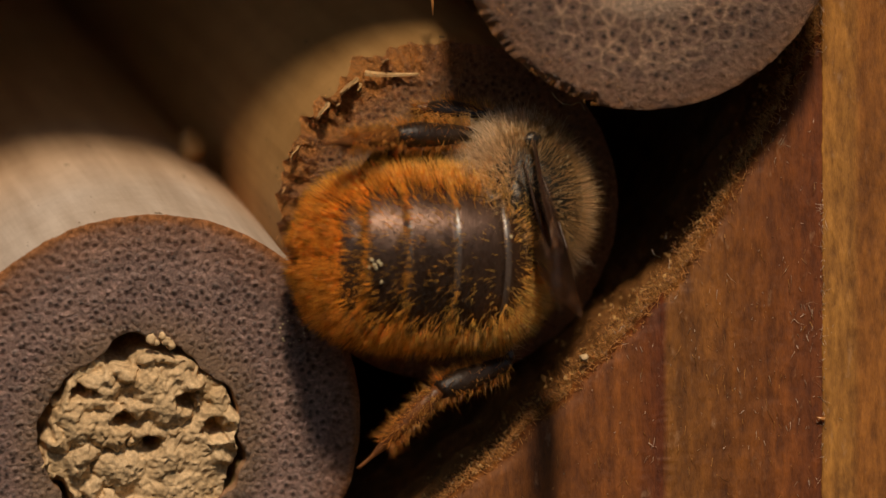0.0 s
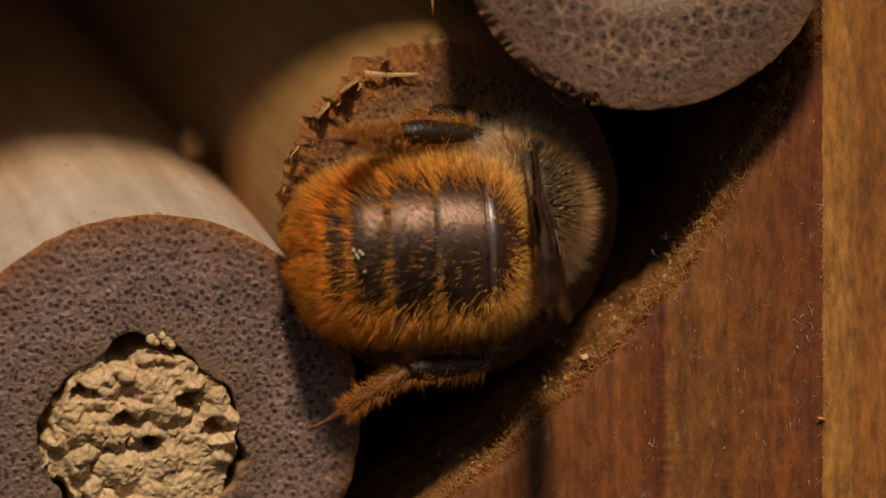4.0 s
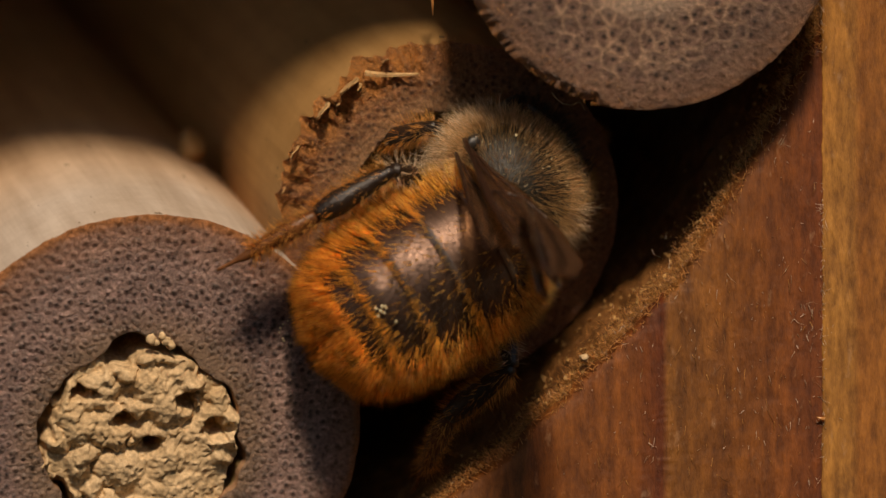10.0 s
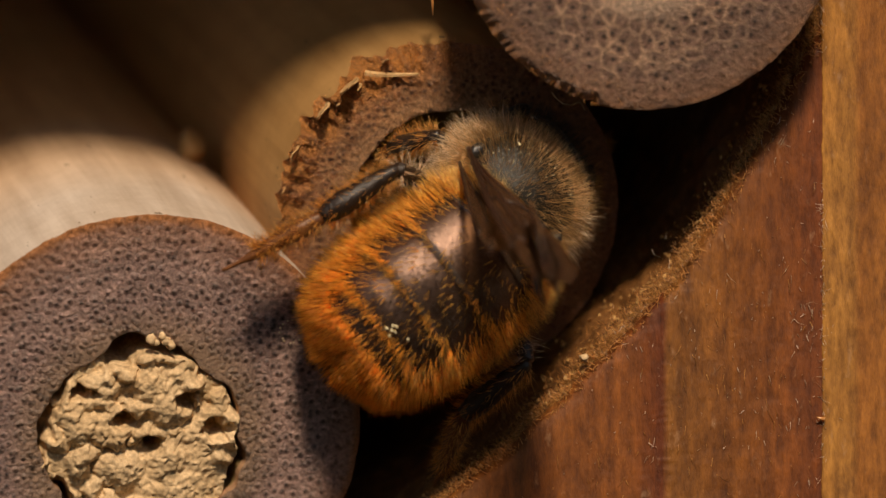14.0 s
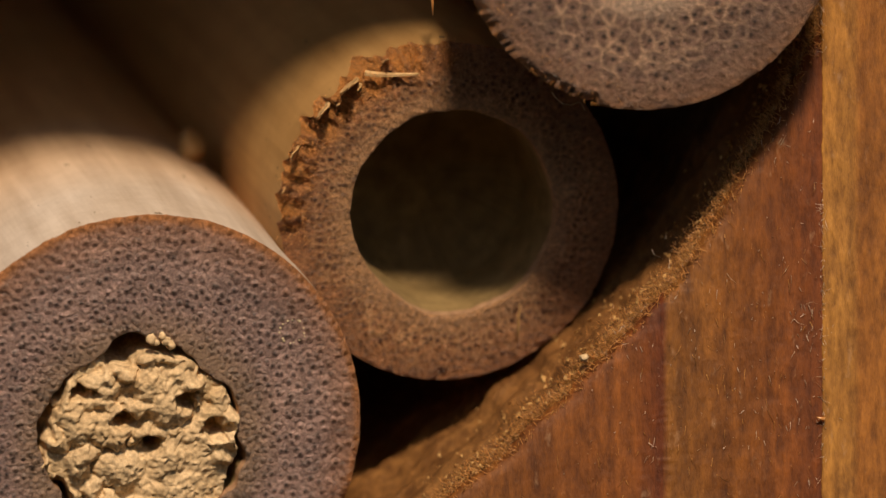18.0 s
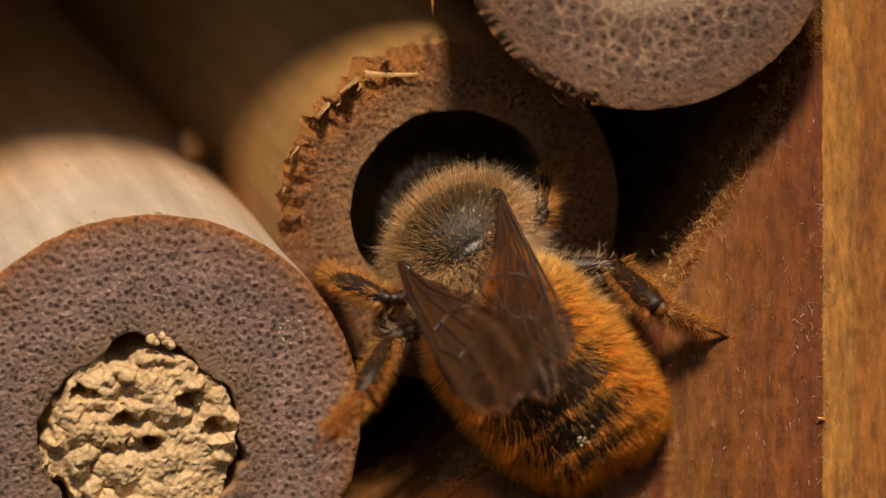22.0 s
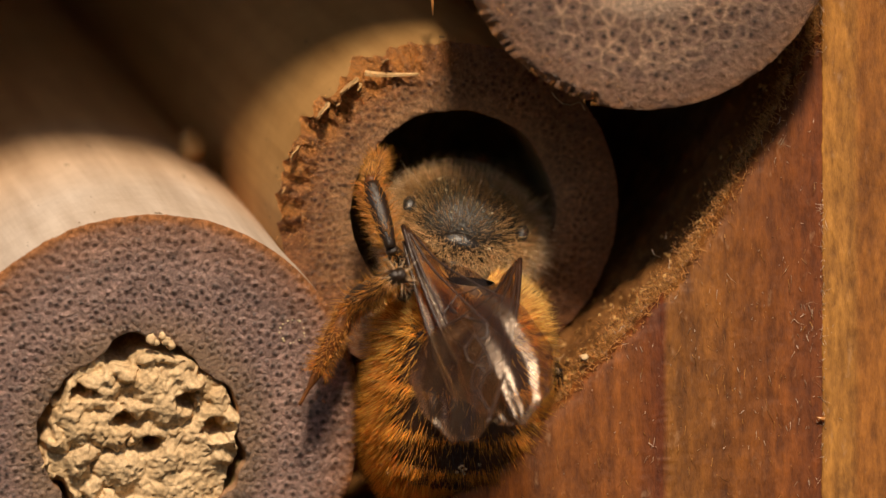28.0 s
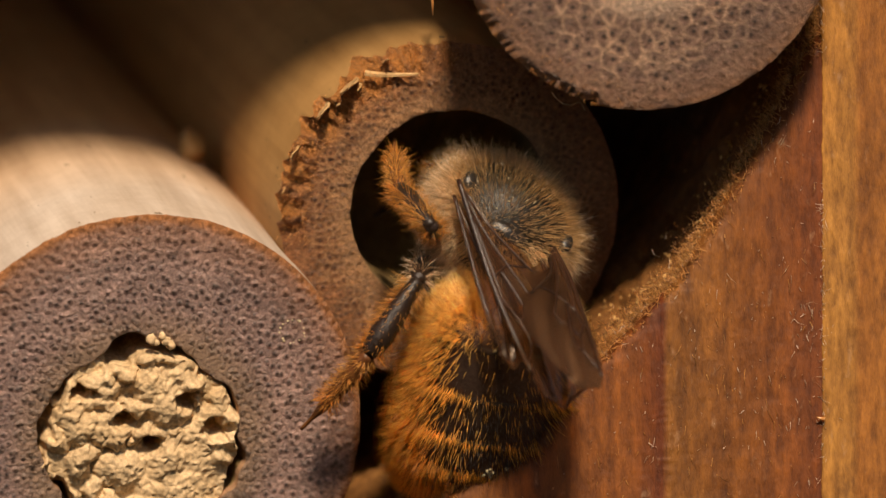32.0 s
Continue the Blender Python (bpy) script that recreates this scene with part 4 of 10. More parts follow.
def limb_fur(length, r, count, hair, lean=0.55):
    roots, ways, lens = [], [], []
    for _ in range(count):
        u, a = random.uniform(0.05, 1), random.uniform(0, 6.283)
        roots.append((r * 0.8 * math.cos(a), length * u, r * 0.8 * math.sin(a)))
        ways.append((math.cos(a), lean + random.gauss(0, 0.2), math.sin(a)))
        lens.append(hair * random.uniform(0.5, 1.1))
    return roots, ways, lens


def build_leg(bee, kind_name, lf, lt, lr, tip, stout):
    """A leg in three pieces, each along +Y of its own space from its upper joint."""
    v, f = limb([(0, 0, 0), (0, lf * 0.35, 0), (0, lf * 0.7, 0), (0, lf, 0)], [0.16 * stout, 0.26 * stout, 0.22 * stout, 0.14 * stout])
    leg = mesh_part(kind_name, v, f, SHIN, bee, "hairy black and rust-orange leg")
    strands("femur_fur", *limb_fur(lf, 0.22 * stout, 220, 0.5), 0.016, PALEFUR if kind_name == "hind_leg" else LEGFUR, leg, "sparse pale hair")
    v, f = limb([(0, 0, 0), (0, lt * 0.3, 0), (0, lt * 0.75, 0), (0, lt, 0)], [0.12 * stout, 0.23 * stout, 0.30 * stout, 0.2 * stout])
    tibia = mesh_part("tibia", v, f, SHIN, leg, "glossy dark shin")
    roots, ways, lens = limb_fur(lt, 0.27 * stout, 1300, 0.44)
    keep = [i for i, w in enumerate(ways) if w[2] < 0.45 or i % 6 == 0]
    v, f = limb([(0, 0, 0), (0, lr * 0.3, 0), (0, lr * 0.7, 0), (0, lr, 0), (0.02, lr + tip * 0.5, 0.03), (0.05, lr + tip, 0.0)],
                [0.15 * stout, 0.24 * stout, 0.2 * stout, 0.13 * stout, 0.06, 0.05])
    strands("tibia_fur", [roots[i] for i in keep], [ways[i] for i in keep], [lens[i] for i in keep], 0.016, LEGFUR, leg, "orange bristles")
    tarsus = mesh_part("tarsus", v, f, RUSTLEG, leg, "rust-orange foot with a thin dark claw")
    strands("tarsus_fur", *limb_fur(lr, 0.2 * stout, 900, 0.38), 0.016, LEGFUR, leg, "dense orange bristles")
    return leg


bee = thing("mason_bee", pose(0, 0, 0), "furry orange and dark-bronze mason bee at a cane", "bee")
thorax = build_thorax(bee)
head = build_head(bee)
abdomen = build_abdomen(bee)
forewing_left = build_wing(bee, "forewing", FORE_UP, FORE_LOW, FORE_VEINS, 7.2, -1)
forewing_right = build_wing(bee, "forewing", FORE_UP, FORE_LOW, FORE_VEINS, 7.2, 1)
hindwing_left = build_wing(bee, "hindwing", HIND_UP, HIND_LOW, HIND_VEINS, 5.4, -1)
hindwing_right = build_wing(bee, "hindwing", HIND_UP, HIND_LOW, HIND_VEINS, 5.4, 1)
hind_left = build_leg(bee, "hind_leg", 2.0, 2.45, 2.1, 1.0, 1.25)
hind_right = build_leg(bee, "hind_leg", 2.0, 2.45, 2.1, 1.0, 1.25)
mid_left = build_leg(bee, "middle_leg", 1.8, 2.0, 1.6, 0.9, 1.1)
mid_right = build_leg(bee, "middle_leg", 1.8, 2.0, 1.6, 0.9, 1.1)
fore_left = build_leg(bee, "front_leg", 1.6, 1.6, 1.3, 0.7, 0.75)
fore_right = build_leg(bee, "front_leg", 1.6, 1.6, 1.3, 0.7, 0.75)


def leg_pieces(leg):
    by = {o.name.split(".")[0]: o for o in leg.children}
    return by["tibia"], by["tibia_fur"], by["tarsus"], by["tarsus_fur"]


def K(t, x, y, z, rx, ry, rz):
    return t, pose(x * MM, y * MM, z * MM, rx, ry, rz)


def motions():
    walk(bee, [
        K(0, 0.629, -0.478, 1.145, 52.0, 81.0, 0.0), K(1, 0.660, -0.478, 1.161, 52.0, 81.0, 0.0), K(1.5, 0.725, -0.478, 1.093, 52.0, 78.0, 0.0),
        K(2, 0.749, -0.478, 1.126, 52.0, 79.0, 0.0), K(2.5, 0.634, -0.478, 1.065, 52.0, 80.0, 0.0), K(3, 0.710, -0.478, 0.934, 52.0, 76.0, 0.0),
        K(3.5, 0.556, -0.478, 0.973, 52.0, 80.0, 0.0), K(4.5, 0.723, -0.478, 1.057, 52.0, 83.0, 0.0), K(5.5, 0.680, -0.478, 0.973, 52.0, 87.0, 0.0),
        K(6, 0.647, -0.478, 1.042, 52.0, 90.0, 0.0), K(6.5, 0.346, -0.478, 1.305, -128.0, 84.0, -180.0),
        K(7, 0.272, -0.478, 1.370, -128.0, 83.0, -180.0), K(7.5, 0.346, -0.478, 1.368, -128.0, 84.0, -180.0),
        K(8, 0.871, -0.478, 0.968, 52.0, 85.0, 0.0), K(8.3, 0.195, -0.698, 0.645, 65.8, 64.9, 4.2), K(8.6, 0.649, -0.171, -0.270, 80.4, 48.8, 5.9),
        K(9, 0.168, -0.171, 0.257, 80.4, 48.8, 5.9), K(9.5, 0.199, -0.171, 0.443, 80.4, 48.8, 5.9), K(10, 0.293, -0.171, 0.644, 80.4, 48.8, 5.9),
        K(10.5, 0.354, -0.171, 0.552, 80.4, 48.8, 5.9), K(11, 0.510, -0.171, 0.458, 80.4, 48.8, 5.9), K(11.5, 0.463, -0.171, 0.428, 80.4, 48.8, 5.9),
        K(12, 0.168, -0.171, 0.241, 80.4, 48.8, 5.9), K(13, 0.495, -0.171, 0.397, 80.4, 48.8, 5.9), K(13.5, 0.495, -0.171, 0.366, 80.4, 48.8, 5.9),
        K(14, 0.385, -0.171, 0.397, 80.4, 48.8, 5.9), K(14.5, 0.385, -0.171, 0.366, 80.4, 48.8, 5.9), K(16.5, 0.525, -0.171, 0.521, 80.4, 48.8, 5.9),
        K(16.8, 0.540, -0.171, 0.164, 80.4, 48.8, 5.9), K(17, 1.772, -0.850, 0.171, 76.0, 46.9, 23.0),
        K(17.1, 1.722, -1.150, -0.140, 70.0, 42.3, 24.5), K(17.2, 1.423, -1.650, -0.325, 63.2, 30.4, 19.0),
        K(17.3, 5.218, -14.000, -15.954, 51.8, 16.3, 8.0), K(17.8, 7.820, -30.000, -27.409, 60.0, 5.0, 0.0),
        K(20.3, 15.438, -30.000, -27.409, 70.0, -5.0, -0.0), K(20.6, 9.074, -9.000, -6.965, 80.0, -7.0, 0.0),
        K(20.7, 5.785, -10.000, -10.350, 80.0, -7.0, 0.0), K(20.8, 6.504, -6.000, -4.703, 80.0, -8.0, 0.0),
        K(20.9, 7.755, -4.000, -3.195, 78.0, -25.0, 0.0), K(21, 7.375, -1.050, -2.797, 75.0, -36.0, -0.0),
        K(21.1, 6.298, -1.050, -3.196, 75.0, -40.0, 0.0), K(21.2, 4.944, -0.850, -3.313, 72.0, -42.0, 0.0),
        K(21.4, 3.893, -0.550, -1.803, 68.0, -44.0, 0.0), K(21.6, 3.068, -1.250, -1.306, 65.0, -45.0, -0.0),
        K(21.8, 2.055, -1.050, -1.246, 62.0, -40.0, 0.0), K(22, 1.470, -0.950, -1.101, 55.0, -38.0, 0.0),
        K(22.5, 1.170, -0.450, -0.762, 58.0, -25.0, 0.0), K(23, 0.815, -0.050, -0.306, 55.0, -10.0, -0.0),
        K(23.5, 0.551, 0.050, -0.044, 50.0, -2.0, 0.0), K(24, 0.349, 0.150, 0.117, 50.0, 4.0, 0.0), K(24.5, 0.391, 0.150, -0.065, 50.0, 6.0, 0.0),
        K(25, 0.507, 0.050, -0.328, 50.0, 10.0, -0.0), K(25.5, 0.460, 0.050, -0.484, 50.0, 10.0, -0.0),
        K(26.5, 0.190, -0.150, -1.253, 50.0, 12.0, 0.0), K(27.5, 0.053, -0.350, -1.811, 54.0, 12.0, 0.0),
        K(28, -0.027, -0.350, -1.855, 54.4, 14.2, 1.7), K(28.5, -0.192, -0.250, -1.183, 54.6, 29.4, 10.5),
        K(29, -0.168, -0.050, -0.280, 62.0, 41.3, 20.4), K(29.5, 0.007, -0.050, -0.173, 66.8, 44.4, 26.9),
        K(30, 0.160, -0.050, -0.094, 70.3, 46.4, 31.4), K(30.5, 0.276, 0.050, 0.117, 71.9, 48.1, 32.6), K(31, 0.421, 0.050, 0.357, 74.4, 50.6, 34.5),
        K(31.5, 0.458, 0.050, -0.033, 67.8, 46.7, 27.0), K(32, 0.477, -0.150, -0.791, 57.6, 32.9, 11.3)])
    walk(abdomen, [
        K(0, 1.751, 1.251, 1.412, 19.4, 6.8, -7.3), K(1, 1.503, 1.082, 1.697, 25.2, 4.6, -6.3), K(1.5, 1.359, 0.936, 1.824, 28.4, 3.2, -6.2),
        K(2, 1.232, 0.854, 1.954, 31.1, 2.1, -5.8), K(2.5, 1.102, 0.794, 2.035, 33.8, 2.8, -4.2), K(3, 0.942, 0.739, 1.995, 37.0, 2.4, -3.6),
        K(3.5, 1.030, 0.800, 1.991, 34.0, 0.9, -4.8), K(4.5, 1.161, 1.009, 1.500, 28.5, -1.9, -7.3), K(5.5, 1.342, 1.325, 1.108, 23.3, -5.3, -9.6),
        K(6, 1.447, 1.486, 0.927, 20.9, -6.5, -10.4), K(6.5, 1.581, 1.302, 1.067, 29.8, 4.6, -8.2), K(7, 1.715, 0.990, 1.078, 38.9, 10.3, -7.0),
        K(7.5, 1.728, 1.435, 0.893, 25.7, 7.2, -8.3), K(8, 1.651, 1.558, 0.575, 14.1, 3.6, -8.1), K(8.3, 1.600, 1.728, 0.421, 6.2, 9.0, -13.2),
        K(8.6, -0.099, 1.833, 1.096, -4.7, -1.8, -6.2), K(9, 0.844, 1.536, 1.175, 0.5, 2.6, -8.7), K(9.5, 0.983, 1.479, 1.170, 0.0, -1.7, -8.9),
        K(10, 1.134, 1.380, 1.153, -0.9, -5.2, -10.9), K(10.5, 1.013, 1.410, 1.152, -1.2, -5.4, -9.0), K(11, 0.884, 1.473, 1.159, -1.2, -6.2, -5.4),
        K(11.5, 0.762, 1.493, 1.155, -1.5, -6.3, -3.5), K(12, 0.650, 1.480, 1.143, -2.0, -5.7, -3.4), K(13, 0.733, 1.527, 1.166, 0.2, -2.4, -2.1),
        K(13.5, 0.786, 1.518, 1.168, 1.0, -1.0, -3.2), K(14, 0.833, 1.487, 1.259, 1.7, 0.4, -4.3), K(14.5, 0.969, 1.440, 1.163, 1.7, -0.2, -5.7),
        K(16.5, 1.478, 1.199, 1.140, 2.4, -3.7, -9.8), K(16.8, 1.368, 1.521, 1.180, -2.4, 8.1, -6.5), K(17, 1.566, 0.276, 0.571, 22.0, 8.4, -9.1),
        K(17.1, 1.077, 0.252, 0.739, 26.6, -1.7, -3.3), K(17.2, 0.715, 0.209, 0.579, 24.9, 3.4, 1.8), K(17.3, -0.018, 0.282, 0.101, 20.0, -10.0, 0.0),
        K(17.8, 0.000, 0.282, 0.103, 20.0, 0.0, -0.0), K(20.3, -0.000, 0.295, 0.052, 10.0, 0.0, 0.0), K(20.6, 0.000, 0.300, 0.000, -0.0, -0.0, 0.0),
        K(20.7, -0.000, 0.300, 0.000, -0.0, -0.0, 0.0), K(20.8, 0.000, 0.295, 0.052, 10.0, -0.0, 0.0), K(20.9, 0.015, 0.293, 0.062, 12.0, 0.6, -2.9),
        K(21, 0.126, 0.506, 0.136, 15.0, 0.5, -1.9), K(21.1, 0.040, -0.257, 0.094, 16.6, -1.0, -4.0), K(21.2, -0.200, 0.502, 0.494, 21.2, -2.2, -6.3),
        K(21.4, -0.705, 0.280, 0.774, 28.6, -6.0, -7.7), K(21.6, -0.909, 0.365, 0.588, 34.8, -10.6, -7.9),
        K(21.8, -0.643, 0.413, 0.688, 37.6, -14.0, -8.4), K(22, -0.639, 0.073, 0.596, 43.8, -14.5, -12.8),
        K(22.5, 0.565, -0.234, 0.407, 44.4, 0.9, -10.5), K(23, 1.974, -0.196, 0.419, 49.1, 14.0, -2.7), K(23.5, 1.359, 0.402, 0.661, 43.5, 6.3, 0.8),
        K(24, 0.671, 1.013, 0.610, 36.1, -3.0, 2.2), K(24.5, 1.103, 0.840, 0.866, 39.0, 4.4, 3.1), K(25, 1.487, 0.659, 1.086, 43.9, 9.5, 6.4),
        K(25.5, 1.406, 0.707, 1.078, 43.8, 9.0, 6.9), K(26.5, 0.913, 0.722, 1.033, 49.5, 5.9, 10.2), K(27.5, 0.652, 0.620, 0.782, 51.3, 4.8, 11.6),
        K(28, 0.590, 0.665, 0.807, 50.5, 1.0, 13.5), K(28.5, 1.186, 0.430, 1.070, 50.2, -8.1, 16.3), K(29, 1.624, 0.259, 1.413, 44.0, -12.3, 19.2),
        K(29.5, 1.407, 0.548, 1.567, 36.7, -16.3, 20.4), K(30, 1.054, 0.789, 1.545, 29.4, -21.5, 22.6),
        K(30.5, 1.185, 0.582, 1.628, 34.8, -22.7, 20.8), K(31, 1.249, 0.362, 1.649, 40.4, -23.2, 19.7),
        K(31.5, 2.050, 0.926, 1.777, 34.0, -4.1, 20.3), K(32, 1.415, -0.036, 0.814, 49.2, -6.9, 26.9)])
    walk(thorax, [
        K(0, 0.05, -0.26, 0.81, 0, 0, 0), K(1.5, 0.06, -0.26, 0.81, 0, 0, 0), K(3, 0.07, -0.26, 0.81, 0, 0, 0), K(4.5, 0.04, 0.06, 0.49, 0, 0, 0),
        K(5.5, 0.02, 0.19, 0.40, 0, 0, 0), K(6, 0.00, 0.37, 0.42, 0, 0, 0), K(6.5, -0.10, 0.81, 0.50, 0, 0, 0), K(7.5, -0.10, 0.81, 0.50, 0, 0, 0),
        K(8, 0.04, 0.39, 0.31, 0, 0, 0), K(8.6, 0.18, 0.17, 0.26, 0, 0, 0), K(12, 0.18, 0.17, 0.26, 0, 0, 0), K(16.5, 0.18, 0.17, 0.26, 0, 0, 0),
        K(17, 0.00, 0.00, 0.00, 0, 0, 0), K(21.6, 0.00, 0.00, 0.00, 0, 0, 0), K(22, 0.00, 0.49, -0.41, 0, 0, 0), K(24, 0.00, 0.72, -0.38, 0, 0, 0),
        K(25.5, 0.00, 0.89, -0.46, 0, 0, 0), K(26.5, 0.00, 1.54, -0.77, 0, 0, 0), K(27.5, 0.00, 1.96, -1.05, 0, 0, 0), K(28, 0.04, 1.96, -1.05, 0, 0, 0),
        K(29, 0.21, 1.01, -0.58, 0, 0, 0), K(30, 0.26, 0.33, 0.31, 0, 0, 0), K(31, 0.21, 0.34, 0.88, 0, 0, 0), K(31.5, 0.28, 0.34, 0.72, 0, 0, 0),
        K(32, 0.35, 0.48, 0.33, 0, 0, 0)])
    walk(head, [
        K(0, 0, 1.945, 2.437, -62, 0, 0), K(16.5, 0, 1.945, 2.437, -62, 0, 0), K(17, 0, 0.959, 1.835, -40, 0, 0), K(17.3, 0, 0.115, 0.515, -10, 0, 0),
        K(20.6, 0, 0.000, 0.000, 0, 0, 0), K(21.6, 0, 0.046, 0.260, -5, 0, 0), K(22, 0, 0.944, 0.826, -25, 0, 0), K(22.5, 0, 1.705, 1.600, -45, 0, 0),
        K(24, 0, 2.301, 1.882, -55, 0, 0), K(25.5, 0, 2.321, 1.725, -52, 0, 0), K(26.5, 0, 2.866, 1.346, -50, 0, 0), K(27.5, 0, 3.342, 1.104, -50, 0, 0),
        K(28, 0, 3.342, 1.104, -50, 0, 0), K(29, 0, 2.530, 1.604, -56, 0, 0), K(30, 0, 2.280, 1.995, -62, 0, 0), K(32, 0, 2.333, 2.083, -62, 0, 0)])
    walk(forewing_left, [
        K(0, -1.68, 1.35, 1.60, -41.7, 21.8, 36.8), K(1, -1.68, 1.35, 1.60, -41.2, 21.9, 36.7), K(1.5, -1.68, 1.35, 1.60, -39.8, 23.4, 35.1),
        K(2, -1.68, 1.35, 1.60, -39.5, 22.9, 35.4), K(2.5, -1.68, 1.35, 1.60, -40.6, 22.2, 35.2), K(3, -1.68, 1.35, 1.60, -39.2, 24.2, 32.5),
        K(3.5, -1.68, 1.35, 1.60, -40.8, 22.1, 34.2), K(4.5, -1.68, 1.35, 1.60, -40.2, 20.6, 35.4), K(5.5, -1.68, 1.35, 1.60, -41.7, 17.9, 35.3),
        K(6, -1.68, 1.35, 1.60, -42.4, 16.4, 36.8), K(6.5, -1.68, 1.35, 1.60, -45.2, 13.7, 41.8), K(7, -1.68, 1.35, 1.60, -45.7, 13.4, 42.9),
        K(7.5, -1.68, 1.35, 1.60, -46.9, 13.9, 42.8), K(8, -1.68, 1.35, 1.60, -43.5, 18.9, 34.7), K(8.3, -1.68, 1.35, 1.60, -51.4, 32.8, 22.4),
        K(8.6, -1.62, 1.35, 1.85, -57.3, 15.5, 18.1), K(9, -1.62, 1.35, 1.85, -53.5, 18.5, 27.3), K(9.5, -1.62, 1.35, 1.85, -55.2, 18.5, 30.6),
        K(10, -1.62, 1.35, 1.85, -56.8, 18.7, 33.2), K(10.5, -1.62, 1.35, 1.85, -55.8, 18.4, 30.8), K(11, -1.62, 1.35, 1.85, -54.8, 18.1, 27.3),
        K(11.5, -1.62, 1.35, 1.85, -53.0, 18.5, 26.5), K(12, -1.62, 1.35, 1.85, -52.5, 17.7, 29.0), K(13, -1.62, 1.35, 1.85, -55.2, 18.5, 25.6),
        K(13.5, -1.62, 1.35, 1.85, -57.3, 18.1, 26.2), K(14, -1.62, 1.35, 1.85, -58.8, 18.2, 28.5), K(14.5, -1.62, 1.35, 1.85, -57.6, 18.8, 29.5),
        K(16.5, -1.62, 1.35, 1.85, -50.1, 22.7, 32.2), K(16.8, -1.62, 1.35, 1.85, -45.8, 21.0, 40.8), K(17, -1.62, 1.35, 1.85, -31.0, 3.5, 26.8),
        K(17.1, -1.62, 1.35, 1.85, -23.8, -5.4, 24.4), K(17.2, -1.62, 1.35, 1.85, -18.3, -7.7, 23.7), K(17.3, -1.68, 1.35, 1.60, -32.3, 3.6, -153.9),
        K(17.8, -1.68, 1.35, 1.60, -27.0, -10.3, -159.0), K(20.3, -1.68, 1.35, 1.60, 6.4, 14.7, -46.2),
        K(20.6, -1.62, 0.95, 1.85, -4.9, -70.0, -94.0), K(20.7, -1.62, 0.95, 1.85, -7.8, -69.9, -91.4),
        K(20.8, -1.62, 0.95, 1.85, -64.0, 69.1, -154.3), K(20.9, -1.62, 0.95, 1.85, -8.1, 10.2, -4.2), K(21, -1.62, 0.95, 1.85, -4.9, 13.4, -12.0),
        K(21.1, -1.62, 0.95, 1.85, 0.5, 15.3, 5.8), K(21.2, -1.62, 0.95, 1.85, 5.7, 15.0, 12.5), K(21.4, -1.62, 0.95, 1.85, 3.8, 17.4, -10.0),
        K(21.6, -1.62, 0.95, 1.85, 4.2, 19.0, -18.2), K(21.8, -1.62, 1.35, 1.85, 10.4, 16.3, -3.9), K(22, -1.62, 1.35, 1.85, -12.0, 9.2, -3.6),
        K(22.5, -1.62, 1.35, 1.85, -12.8, 0.7, 12.6), K(23, -1.62, 1.35, 1.85, -9.0, -8.0, 29.0), K(23.5, -1.62, 1.35, 1.85, -11.7, -14.6, 35.1),
        K(24, -1.62, 1.35, 1.85, -20.9, -18.9, 42.0), K(24.5, -1.62, 1.35, 1.85, -14.8, -17.2, 41.0), K(25, -1.62, 1.35, 1.85, -10.3, -16.6, 41.5),
        K(25.5, -1.62, 1.35, 1.85, -7.3, -17.6, 40.0), K(26.5, -1.62, 1.35, 1.85, -6.5, -22.3, 40.9), K(27.5, -1.62, 1.35, 1.85, -6.5, -23.0, 40.3),
        K(28, -1.62, 1.35, 1.85, -2.4, -25.7, 38.6), K(28.5, -1.62, 1.35, 1.85, -10.9, -21.7, 45.5), K(29, -1.62, 1.35, 1.85, -20.8, -12.8, 46.6),
        K(29.5, -1.62, 1.35, 1.85, -28.6, -5.7, 40.8), K(30, -1.62, 1.35, 1.85, -34.9, 1.0, 34.0), K(30.5, -1.62, 1.35, 1.85, -34.9, 4.6, 32.8),
        K(31, -1.62, 1.35, 1.85, -35.3, 7.9, 31.5), K(31.5, -1.62, 1.35, 1.85, -34.6, 7.4, 37.4), K(32, -1.62, 1.35, 1.85, -1.5, 9.3, 48.1)])
